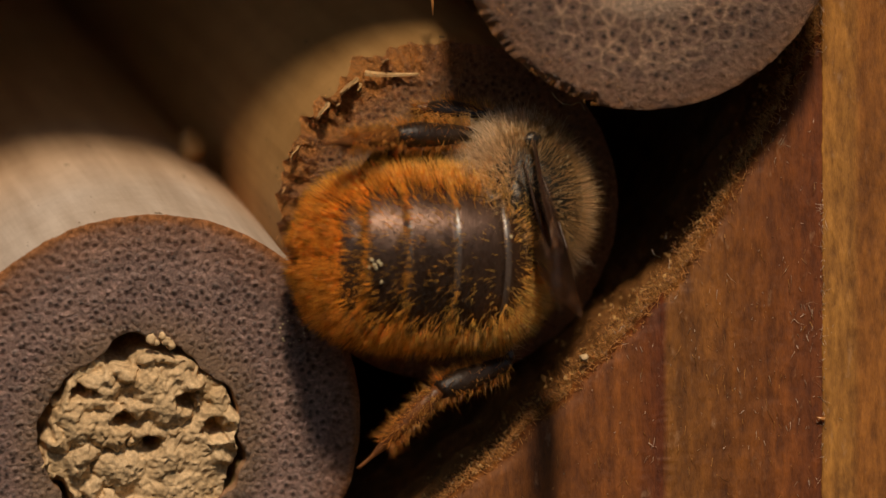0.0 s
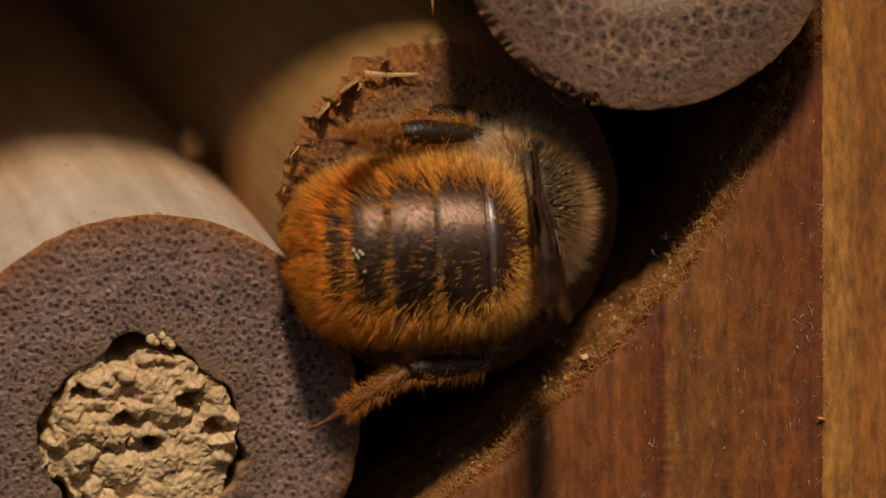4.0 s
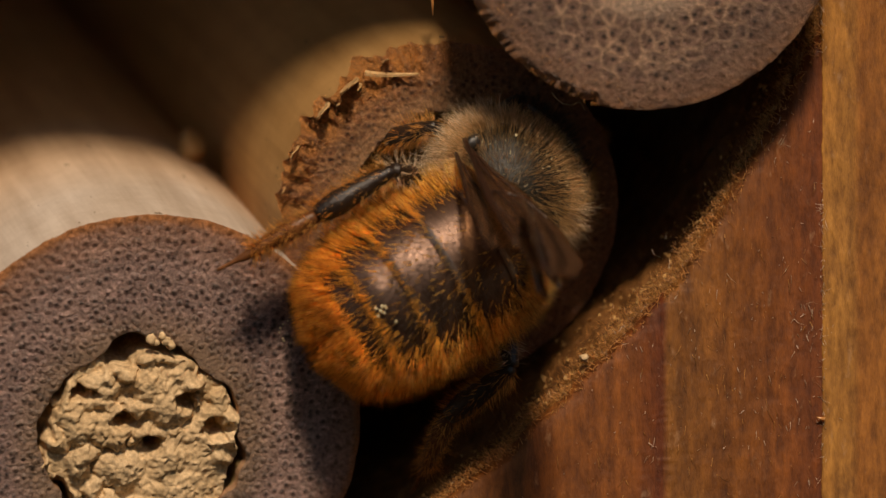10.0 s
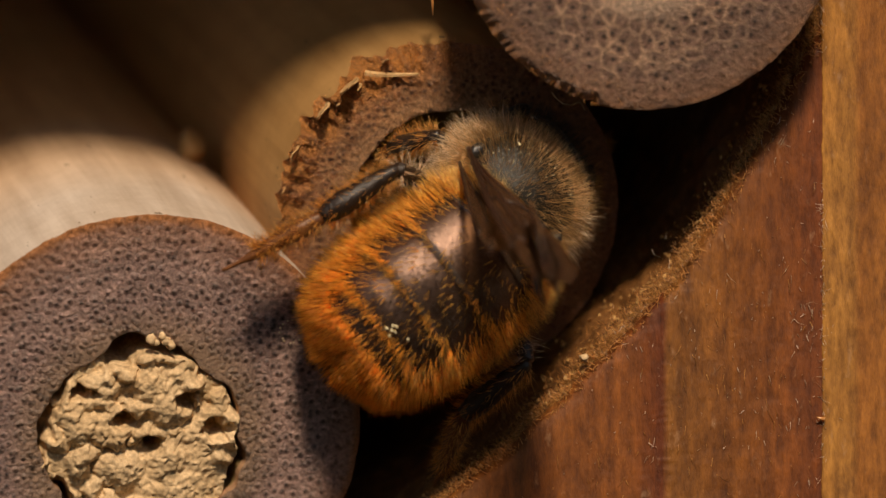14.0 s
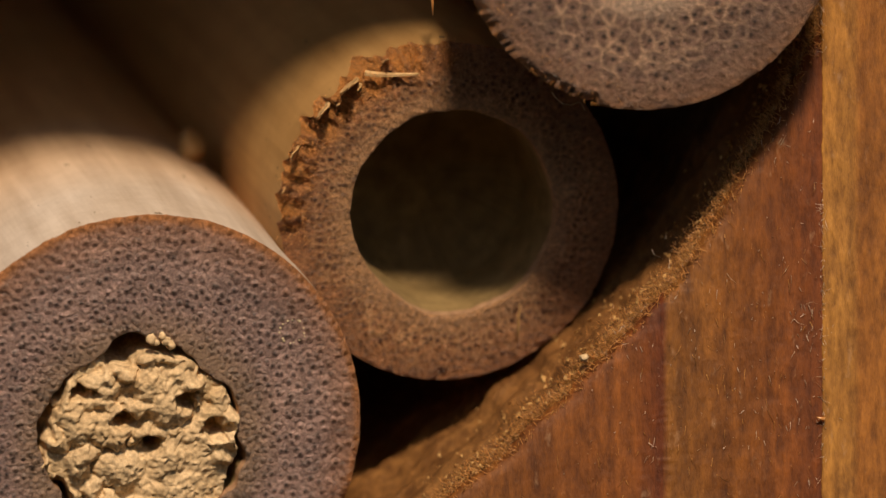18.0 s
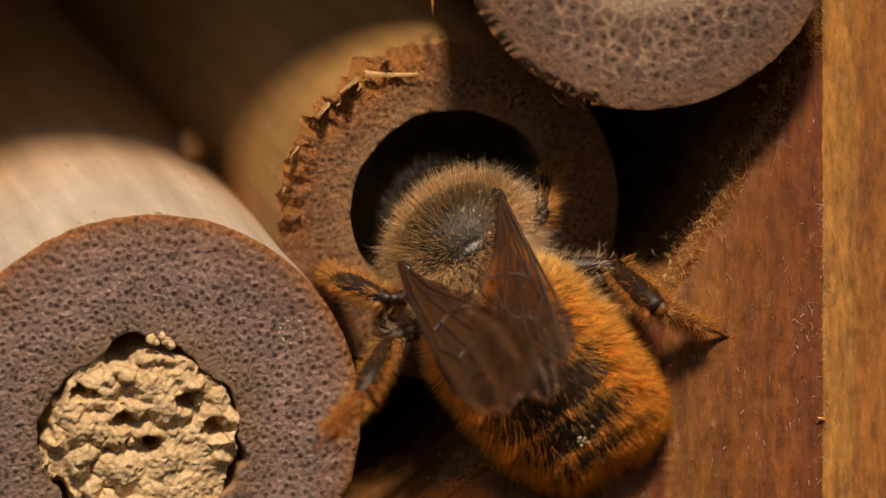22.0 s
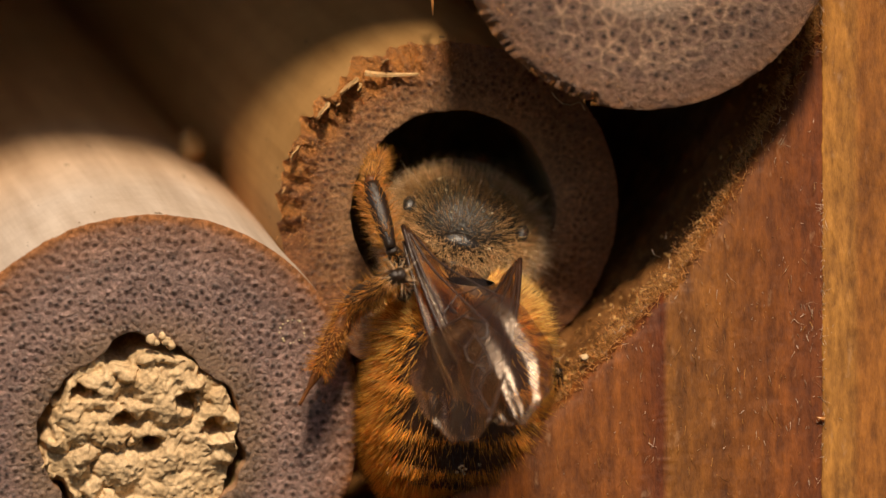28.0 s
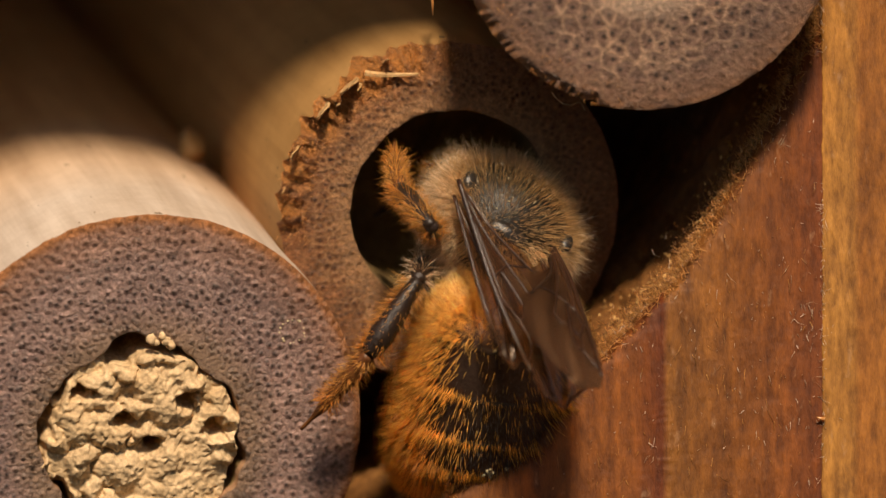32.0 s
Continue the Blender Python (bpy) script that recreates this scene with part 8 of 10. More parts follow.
    walk(hind_right, [
        K(0, 2.479, 0.579, -0.429, 17.4, -16.6, -95.9), K(1, 2.487, 0.567, -0.437, 17, -16.6, -96.2),
        K(1.5, 2.332, 0.395, -0.602, 12.2, -16.4, -101.6), K(2, 2.292, 0.333, -0.657, 10.1, -16.2, -103.7),
        K(2.5, 2.246, 0.385, -0.625, 11.9, -16.3, -102.5), K(3, 2.092, 0.282, -0.734, 8, -16, -107.1),
        K(3.5, 2.17, 0.403, -0.626, 12.5, -16.3, -102.4), K(4.5, 2.297, 0.445, -0.569, 13.8, -16.4, -100.3),
        K(5.5, 2.269, 0.551, -0.488, 17.5, -16.6, -97.2), K(6, 2.342, 0.634, -0.407, 19.7, -16.6, -94.5),
        K(6.5, 2.554, 0.884, -0.162, 24.9, -16.7, -87.8), K(7, 2.581, 0.904, -0.141, 25.1, -16.7, -87.4),
        K(7.5, 2.636, 0.913, -0.126, 24.8, -16.7, -87.3), K(8, 2.306, 0.467, -0.55, 14.5, -16.5, -99.6),
        K(8.3, 2.202, 0.064, -0.566, 13.8, -15.1, -116), K(8.6, 1.519, -0.061, -0.547, 21.7, -10.7, -141.1),
        K(9, 2.138, -0.173, -0.372, 20.5, -13.5, -127), K(9.5, 2.266, -0.273, -0.353, 19.2, -13.4, -127.2),
        K(10, 2.388, -0.385, -0.34, 17.9, -13.3, -127.8), K(10.5, 2.309, -0.313, -0.348, 18.7, -13.4, -127.4),
        K(11, 2.196, -0.262, -0.37, 19.4, -13.3, -128.2), K(11.5, 2.208, -0.193, -0.356, 20.2, -13.6, -126.2),
        K(12, 2.216, 0.005, -0.321, 22.6, -14.5, -120.3), K(13, 2.204, -0.118, -0.345, 21.1, -13.9, -124.2),
        K(13.5, 2.181, -0.102, -0.349, 21.3, -13.9, -124.1), K(14, 2.251, -0.091, -0.328, 21.3, -14.2, -122.6),
        K(14.5, 2.228, -0.076, -0.332, 21.6, -14.2, -122.5), K(16.5, 2.282, -0.19, -0.336, 20.1, -13.8, -124.8),
        K(16.8, 2.098, 0.031, -0.352, 23.2, -14.3, -121.5), K(17, 1.665, 0.068, -0.923, -1.5, -13.9, -124.5),
        K(17.1, 1.456, 0.256, -0.983, -7.4, -14.6, -119.8), K(17.2, 0.9, 0.6, -0.9, 40.1, -10.7, -140.9),
        K(17.3, 0.9, 0.6, -0.9, 40.1, -10.7, -140.9), K(17.8, 0.9, 0.6, -0.9, 40.1, -10.7, -140.9), K(20.3, 0.9, 0.6, -0.9, 40.1, -10.7, -140.9),
        K(20.6, 0.9, 0.6, -0.9, 40.1, -10.7, -140.9), K(20.7, 0.9, 0.6, -0.9, 40.1, -10.7, -140.9), K(20.8, 0.9, 0.6, -0.9, 40.1, -10.7, -140.9),
        K(20.9, 0.9, 0.6, -0.9, 40.1, -10.7, -140.9), K(21, 0.649, 0.673, -0.974, 16.4, -15.7, -110.7),
        K(21.1, 1.226, 0.457, -0.848, 8.7, -15.1, -116), K(21.2, 2.175, -0.347, -0.839, 2.2, -13.5, -127.1),
        K(21.4, 1.634, -0.397, -0.845, 2.6, -10, -144.1), K(21.6, 1.452, -0.283, -1.15, -13.7, -9.6, -145.6),
        K(21.8, 1.502, -0.088, -1.042, -9, -11.6, -137), K(22, 1.322, 0.362, -1.084, -21.6, -15.4, -113.4),
        K(22.5, 1.584, 0.321, -0.937, -3, -15.6, -111.4), K(23, 1.92, 0.387, -0.697, 11.5, -16.2, -105),
        K(23.5, 1.932, 0.34, -0.694, 11.4, -16, -107.3), K(24, 1.975, 0.265, -0.694, 10.8, -15.7, -110.2),
        K(24.5, 2.021, 0.163, -0.762, 6.8, -15.4, -113.1), K(25, 2.158, -0.12, -0.542, 14.3, -14.1, -123.3),
        K(25.5, 2.123, -0.094, -0.535, 15, -14.1, -123.3), K(26.5, 1.909, 0.116, -0.573, 16.8, -14.6, -120),
        K(27.5, 1.462, 0.507, -1.015, -11.9, -16.6, -96), K(28, 1.519, 0.501, -0.993, -8.9, -16.6, -96.6),
        K(28.5, 2.175, 0.534, -0.658, 11.2, -16.6, -96.2), K(29, 2.702, 0.479, -0.132, 24.1, -16.4, -101),
        K(29.5, 2.848, 0.408, 0.096, 28.2, -16.2, -104.1), K(30, 2.984, 0.352, 0.269, 30.4, -16.1, -106),
        K(30.5, 3.014, 0.328, 0.348, 31.7, -16, -107), K(31, 3.057, 0.361, 0.406, 32.5, -16.1, -106.3),
        K(31.5, 2.863, 0.368, 0.096, 27.9, -16.2, -105.1), K(32, 2.405, 0.434, -0.622, 10.8, -16.5, -99.4)])
    tibia, tibia_fur, tarsus, tarsus_fur = leg_pieces(hind_right)
    shin = [
        K(0, 0, 2, 0, -26.3, -15, -72.7), K(1, -0, 2, -0, -26.2, -14.5, -72.4), K(1.5, 0, 2, 0, -28.3, -8.5, -72.9), K(2, 0, 2, 0, -31.7, -6, -72.7),
        K(2.5, 0, 2, 0, -34, -8.1, -77.9), K(3, 0, 2, -0, -35.6, -3.1, -83.5), K(3.5, -0, 2, 0, -34.9, -8.9, -83),
        K(4.5, 0, 2, 0, -27.4, -10.7, -80.3), K(5.5, -0, 2, 0, -22, -15.1, -78.4), K(6, -0, 2, 0, -21.4, -18.1, -78.2),
        K(6.5, -0, 2, 0, -19.3, -25.2, -81.5), K(7, 0, 2, 0, -17.3, -25.7, -83.3), K(7.5, 0, 2, -0, -21.5, -25.5, -84.2),
        K(8, -0, 2, 0, -26, -11.7, -83.2), K(8.3, -0, 2, 0, -5.7, -6.2, -71.5), K(8.6, 0, 2, 0, -80.1, -5.2, -35.9), K(9, -0, 2, 0, -61.8, -8.8, -56),
        K(9.5, -0, 2, -0, -60.9, -7.6, -55.8), K(10, 0, 2, 0, -59.8, -6.4, -55), K(10.5, -0, 2, 0, -59.6, -7.1, -54.9),
        K(11, 0, 2, 0, -59.2, -7.3, -53.6), K(11.5, -0, 2, 0, -58.8, -8.6, -55.1), K(12, -0, 2, 0, -59.2, -12.4, -60.2),
        K(13, 0, 2, 0, -57.8, -9.9, -56.3), K(13.5, 0, 2, 0, -57.8, -10.1, -56.3), K(14, 0, 2, 0, -57.2, -10.6, -57.8),
        K(14.5, 0, 2, 0, -56.6, -10.8, -57.8), K(16.5, 0, 2, 0, -53.5, -8.9, -55.8), K(16.8, -0, 2, -0, -60.1, -11.9, -53.9),
        K(17, 0, 2, 0, -58.3, 5.2, -28.1), K(17.1, -0, 2, 0, -61.1, 7.6, -28.5), K(17.2, -0, 2, -0, -76, -13.1, -26.9),
        K(17.3, 0, 2, 0, -76, -13.1, -26.9), K(17.8, 0, 2, 0, -76, -13.1, -26.9), K(20.3, 0, 2, 0, -76, -13.1, -26.9),
        K(20.6, 0, 2, 0, -76, -13.1, -26.9), K(20.7, 0, 2, 0, -76, -13.1, -26.9), K(20.8, 0, 2, -0, -76, -13.1, -26.9),
        K(20.9, -0, 2, -0, -76, -13.1, -26.9), K(21, -0, 2, 0, -88.5, -2.5, -13.7), K(21.1, -0, 2, 0, -81, -0.5, -19.1),
        K(21.2, -0, 2, 0, -74.1, 0.1, -0.7), K(21.4, -0, 2, 0, -74.2, -5.9, 32.5), K(21.6, 0, 2, 0, -66.9, -21.9, 50.7),
        K(21.8, -0, 2, -0, -69.9, -17.2, 53.2), K(22, -0, 2, 0, 10.1, 24.7, -59.2), K(22.5, 0, 2, 0, 0.1, 7.7, -59.3),
        K(23, -0, 2, -0, -14.9, -6.1, -57.4), K(23.5, 0, 2, -0, -21.3, -5.9, -64.4), K(24, -0, 2, 0, -31.1, -4.8, -71.3),
        K(24.5, 0, 2, -0, -10.6, -0.3, -67.4), K(25, -0, 2, -0, 0.8, -4.3, -55.8), K(25.5, 0, 2, 0, -0.8, -4.9, -55.6),
        K(26.5, 0, 2, 0, -9.3, -7.1, -56.2), K(27.5, -0, 2, -0, -6.4, 13.3, -77.7), K(28, -0, 2, 0, -68.4, -2.1, 11.3),
        K(28.5, -0, 2, 0, -73.5, 2.6, 15.9), K(29, 0, 2, -0, -73.4, 5.6, 14.8), K(29.5, 0, 2, 0, -74.1, 9.6, 22), K(30, 0, 2, 0, -74.8, 12.8, 28.1),
        K(30.5, -0, 2, -0, -76.7, 12.3, 25.5), K(31, 0, 2, -0, -77.9, 10.8, 21.1), K(31.5, 0, 2, -0, -78.2, 5.6, 13), K(32, 0, 2, 0, -76.7, -1.8, -13)]
    walk(tibia, shin)
    walk(tibia_fur, shin)
    foot = [
        K(0, 2.18, 2.385, -1.049, -52.8, -9, -34.1), K(1, 2.177, 2.405, -1.049, -72, -2.4, -9), K(1.5, 2.113, 2.47, -1.148, -73.1, -1.6, -10.6),
        K(2, 2.029, 2.492, -1.282, -74, -1.6, -14.9), K(2.5, 2.028, 2.236, -1.355, -68.3, -3.9, -27.8), K(3, 1.989, 2.149, -1.423, -50.8, -2.2, -44),
        K(3.5, 2.021, 2.028, -1.385, -53.5, -6.2, -43.3), K(4.5, 2.179, 2.161, -1.109, -54.1, -7.5, -43.2),
        K(5.5, 2.274, 2.221, -0.886, -56.2, -10.5, -42.5), K(6, 2.29, 2.197, -0.849, -57.2, -12.4, -41.3),
        K(6.5, 2.338, 2.002, -0.732, -58.9, -16.6, -38.9), K(7, 2.36, 1.96, -0.656, -58.3, -16.4, -37.3),
        K(7.5, 2.307, 1.845, -0.811, -58.6, -16.7, -38.8), K(8, 2.213, 2.043, -1.05, -54.3, -8, -42), K(8.3, 2.32, 2.748, -0.242, -73.8, -1.6, -13.8),
        K(8.6, 0.423, 2.213, -2.404, -72, 0.9, 6), K(9, 1.143, 2.374, -2.135, -72, -1, -5.3), K(9.5, 1.144, 2.435, -2.123, -70.6, -0.8, -4.9),
        K(10, 1.146, 2.515, -2.103, -69.1, -0.5, -3.8), K(10.5, 1.165, 2.501, -2.096, -69.8, -0.5, -3.3), K(11, 1.17, 2.529, -2.087, -70, -0.3, -1.6),
        K(11.5, 1.218, 2.47, -2.073, -71.1, -0.5, -2.8), K(12, 1.315, 2.231, -2.054, -74.7, -1.9, -7.6),
        K(13, 1.282, 2.429, -2.044, -72.1, -0.7, -3.3), K(13.5, 1.288, 2.424, -2.041, -72.4, -0.7, -3.4), K(14, 1.324, 2.388, -2.025, -73, -1.1, -5),
        K(14.5, 1.344, 2.395, -2.01, -73.5, -1.2, -5.2), K(16.5, 1.376, 2.569, -1.946, -72.3, -0.7, -3.7),
        K(16.8, 1.243, 2.366, -2.079, -77, -1.5, -5.9), K(17, 0.442, 3.223, -2.076, -51, -5, 27), K(17.1, 0.315, 3.177, -2.126, -49.1, -8.2, 30.8),
        K(17.2, 0.749, 2.287, -2.315, -86.4, -13.4, -27.6), K(17.3, 0.749, 2.287, -2.315, -86.4, -13.4, -27.6),
        K(17.8, 0.749, 2.287, -2.315, -86.4, -13.4, -27.6), K(20.3, 0.749, 2.287, -2.315, -86.4, -13.4, -27.6),
        K(20.6, 0.749, 2.287, -2.315, -86.4, -13.4, -27.6), K(20.7, 0.749, 2.287, -2.315, -86.4, -13.4, -27.6),
        K(20.8, 0.749, 2.287, -2.315, -86.4, -13.4, -27.6), K(20.9, 0.749, 2.287, -2.315, -86.4, -13.4, -27.6),
        K(21, 0.121, 2.036, -2.447, -82.7, 4.3, 23.8), K(21.1, 0.145, 2.357, -2.42, -76.3, 0.6, 23.7),
        K(21.2, 0.004, 2.672, -2.356, -69.6, -4.8, 37.7), K(21.4, -0.155, 2.694, -2.345, -69.2, -8.4, 50.3),
        K(21.6, -0.211, 3.258, -2.092, -59.1, -21.6, 49.7), K(21.8, -0.267, 3.049, -2.198, -59.3, -17.2, 53.4),
        K(22, 2.163, 3.082, 0.39, -48.1, -21.2, 46.3), K(22.5, 2.106, 3.252, 0.005, -51.8, -5.2, 35.3), K(23, 2.03, 3.22, -0.626, -52.7, 3.8, 32.1),
        K(23.5, 2.097, 2.906, -0.886, -63.5, 4.2, 39.6), K(24, 2.022, 2.571, -1.26, -75.2, 0.8, 8.6), K(24.5, 2.224, 2.923, -0.452, -69.6, 0.2, 35.9),
        K(25, 2.025, 3.378, 0.033, -67.1, 4.7, 62.5), K(25.5, 2.023, 3.381, -0.035, -66.8, 5.4, 65.6), K(26.5, 2.036, 3.305, -0.393, -62.7, 8.3, 76.6),
        K(27.5, 2.366, 2.579, -0.267, -54.3, -11.8, 60.2), K(28, -0.094, 2.9, -2.277, -53.6, -9.2, 58.2),
        K(28.5, -0.293, 2.642, -2.346, -55.7, 6.3, 41.7), K(29, -0.4, 2.62, -2.336, -57.5, 11.4, 31.8),
        K(29.5, -0.615, 2.476, -2.323, -56.2, 11.5, 26.9), K(30, -0.766, 2.318, -2.305, -54.9, 10.5, 22.6),
        K(30.5, -0.702, 2.29, -2.329, -54, 12, 24.7), K(31, -0.602, 2.317, -2.353, -52.6, 12.8, 25.6), K(31.5, -0.341, 2.435, -2.387, -56.9, 12.3, 30),
        K(32, 0.201, 2.531, -2.383, -62.5, 5, 37.4)]
    walk(tarsus, foot)
    walk(tarsus_fur, foot)
    walk(mid_right, [
        K(0, 0.9, 1.5, -1, 36.4, -16.4, -101.7), K(1, 0.9, 1.5, -1, 36.4, -16.4, -101.7), K(1.5, 0.9, 1.5, -1, 36.4, -16.4, -101.7),
        K(2, 0.9, 1.5, -1, 36.4, -16.4, -101.7), K(2.5, 0.9, 1.5, -1, 36.4, -16.4, -101.7), K(3, 0.9, 1.5, -1, 36.4, -16.4, -101.7),
        K(3.5, 0.9, 1.5, -1, 36.4, -16.4, -101.7), K(4.5, 0.9, 1.5, -1, 36.4, -16.4, -101.7), K(5.5, 0.9, 1.5, -1, 36.4, -16.4, -101.7),
        K(6, 0.9, 1.5, -1, 36.4, -16.4, -101.7), K(6.5, 0.9, 1.5, -1, 36.4, -16.4, -101.7), K(7, 0.9, 1.5, -1, 36.4, -16.4, -101.7),
        K(7.5, 0.9, 1.5, -1, 36.4, -16.4, -101.7), K(8, 0.9, 1.5, -1, 36.4, -16.4, -101.7), K(8.3, 0.9, 1.5, -1, 36.4, -16.4, -101.7),
        K(8.6, 0.9, 1.5, -1, 36.4, -16.4, -101.7), K(9, 0.9, 1.5, -1, 36.4, -16.4, -101.7), K(9.5, 0.9, 1.5, -1, 36.4, -16.4, -101.7),
        K(10, 0.9, 1.5, -1, 36.4, -16.4, -101.7), K(10.5, 0.9, 1.5, -1, 36.4, -16.4, -101.7), K(11, 0.9, 1.5, -1, 36.4, -16.4, -101.7),
        K(11.5, 0.9, 1.5, -1, 36.4, -16.4, -101.7), K(12, 1.523, 2.256, 0.399, 57.9, -14.8, -61.7), K(13, 1.437, 2.105, 0.286, 61.5, -15.5, -67.8),
        K(13.5, 0.9, 1.5, -1, 36.4, -16.4, -101.7), K(14, 0.9, 1.5, -1, 36.4, -16.4, -101.7), K(14.5, 0.9, 1.5, -1, 36.4, -16.4, -101.7),
        K(16.5, 0.9, 1.5, -1, 36.4, -16.4, -101.7), K(16.8, 0.9, 1.5, -1, 36.4, -16.4, -101.7), K(17, 0.9, 1.5, -1, 36.4, -16.4, -101.7),
        K(17.1, 0.9, 1.5, -1, 36.4, -16.4, -101.7), K(17.2, 0.9, 1.5, -1, 36.4, -16.4, -101.7), K(17.3, 0.9, 1.5, -1, 36.4, -16.4, -101.7),
        K(17.8, 0.9, 1.5, -1, 36.4, -16.4, -101.7), K(20.3, 0.9, 1.5, -1, 36.4, -16.4, -101.7), K(20.6, 0.9, 1.5, -1, 36.4, -16.4, -101.7),
        K(20.7, 0.9, 1.5, -1, 36.4, -16.4, -101.7), K(20.8, 0.9, 1.5, -1, 36.4, -16.4, -101.7), K(20.9, 0.9, 1.5, -1, 36.4, -16.4, -101.7),
        K(21, 1.14, 1.623, -0.879, 25.2, -15.8, -70.1), K(21.1, 1.588, 1.645, -0.779, 18.2, -16.6, -83.4),
        K(21.2, 2.357, 1.26, -0.663, 13.4, -16.3, -103.2), K(21.4, 2.092, 0.964, -0.643, 15.8, -14.8, -118.3),
        K(21.6, 1.235, 1.323, -0.969, 4.8, -14.7, -119.1), K(21.8, 0.99, 1.456, -0.972, 16.3, -14.5, -120.5),
        K(22, 0.804, 1.536, -1.066, 34.1, -14.5, -120.2), K(22.5, 1.115, 1.406, -0.802, 41.5, -13.7, -125.5),
        K(23, 1.405, 1.284, -0.433, 47.6, -13.4, -127.4), K(23.5, 0.9, 1.5, -1, 36.4, -16.4, -101.7), K(24, 0.9, 1.5, -1, 36.4, -16.4, -101.7),
        K(24.5, 0.9, 1.5, -1, 36.4, -16.4, -101.7), K(25, 0.9, 1.5, -1, 36.4, -16.4, -101.7), K(25.5, 0.9, 1.5, -1, 36.4, -16.4, -101.7),
        K(26.5, 0.9, 1.5, -1, 36.4, -16.4, -101.7), K(27.5, 0.9, 1.5, -1, 36.4, -16.4, -101.7), K(28, 0.9, 1.5, -1, 36.4, -16.4, -101.7),
        K(28.5, 0.9, 1.5, -1, 36.4, -16.4, -101.7), K(29, 0.9, 1.5, -1, 36.4, -16.4, -101.7), K(29.5, 0.9, 1.5, -1, 36.4, -16.4, -101.7),
        K(30, 0.9, 1.5, -1, 36.4, -16.4, -101.7), K(30.5, 0.9, 1.5, -1, 36.4, -16.4, -101.7), K(31, 0.9, 1.5, -1, 36.4, -16.4, -101.7),
        K(31.5, 0.9, 1.5, -1, 36.4, -16.4, -101.7), K(32, 0.9, 1.5, -1, 36.4, -16.4, -101.7)])
    tibia, tibia_fur, tarsus, tarsus_fur = leg_pieces(mid_right)
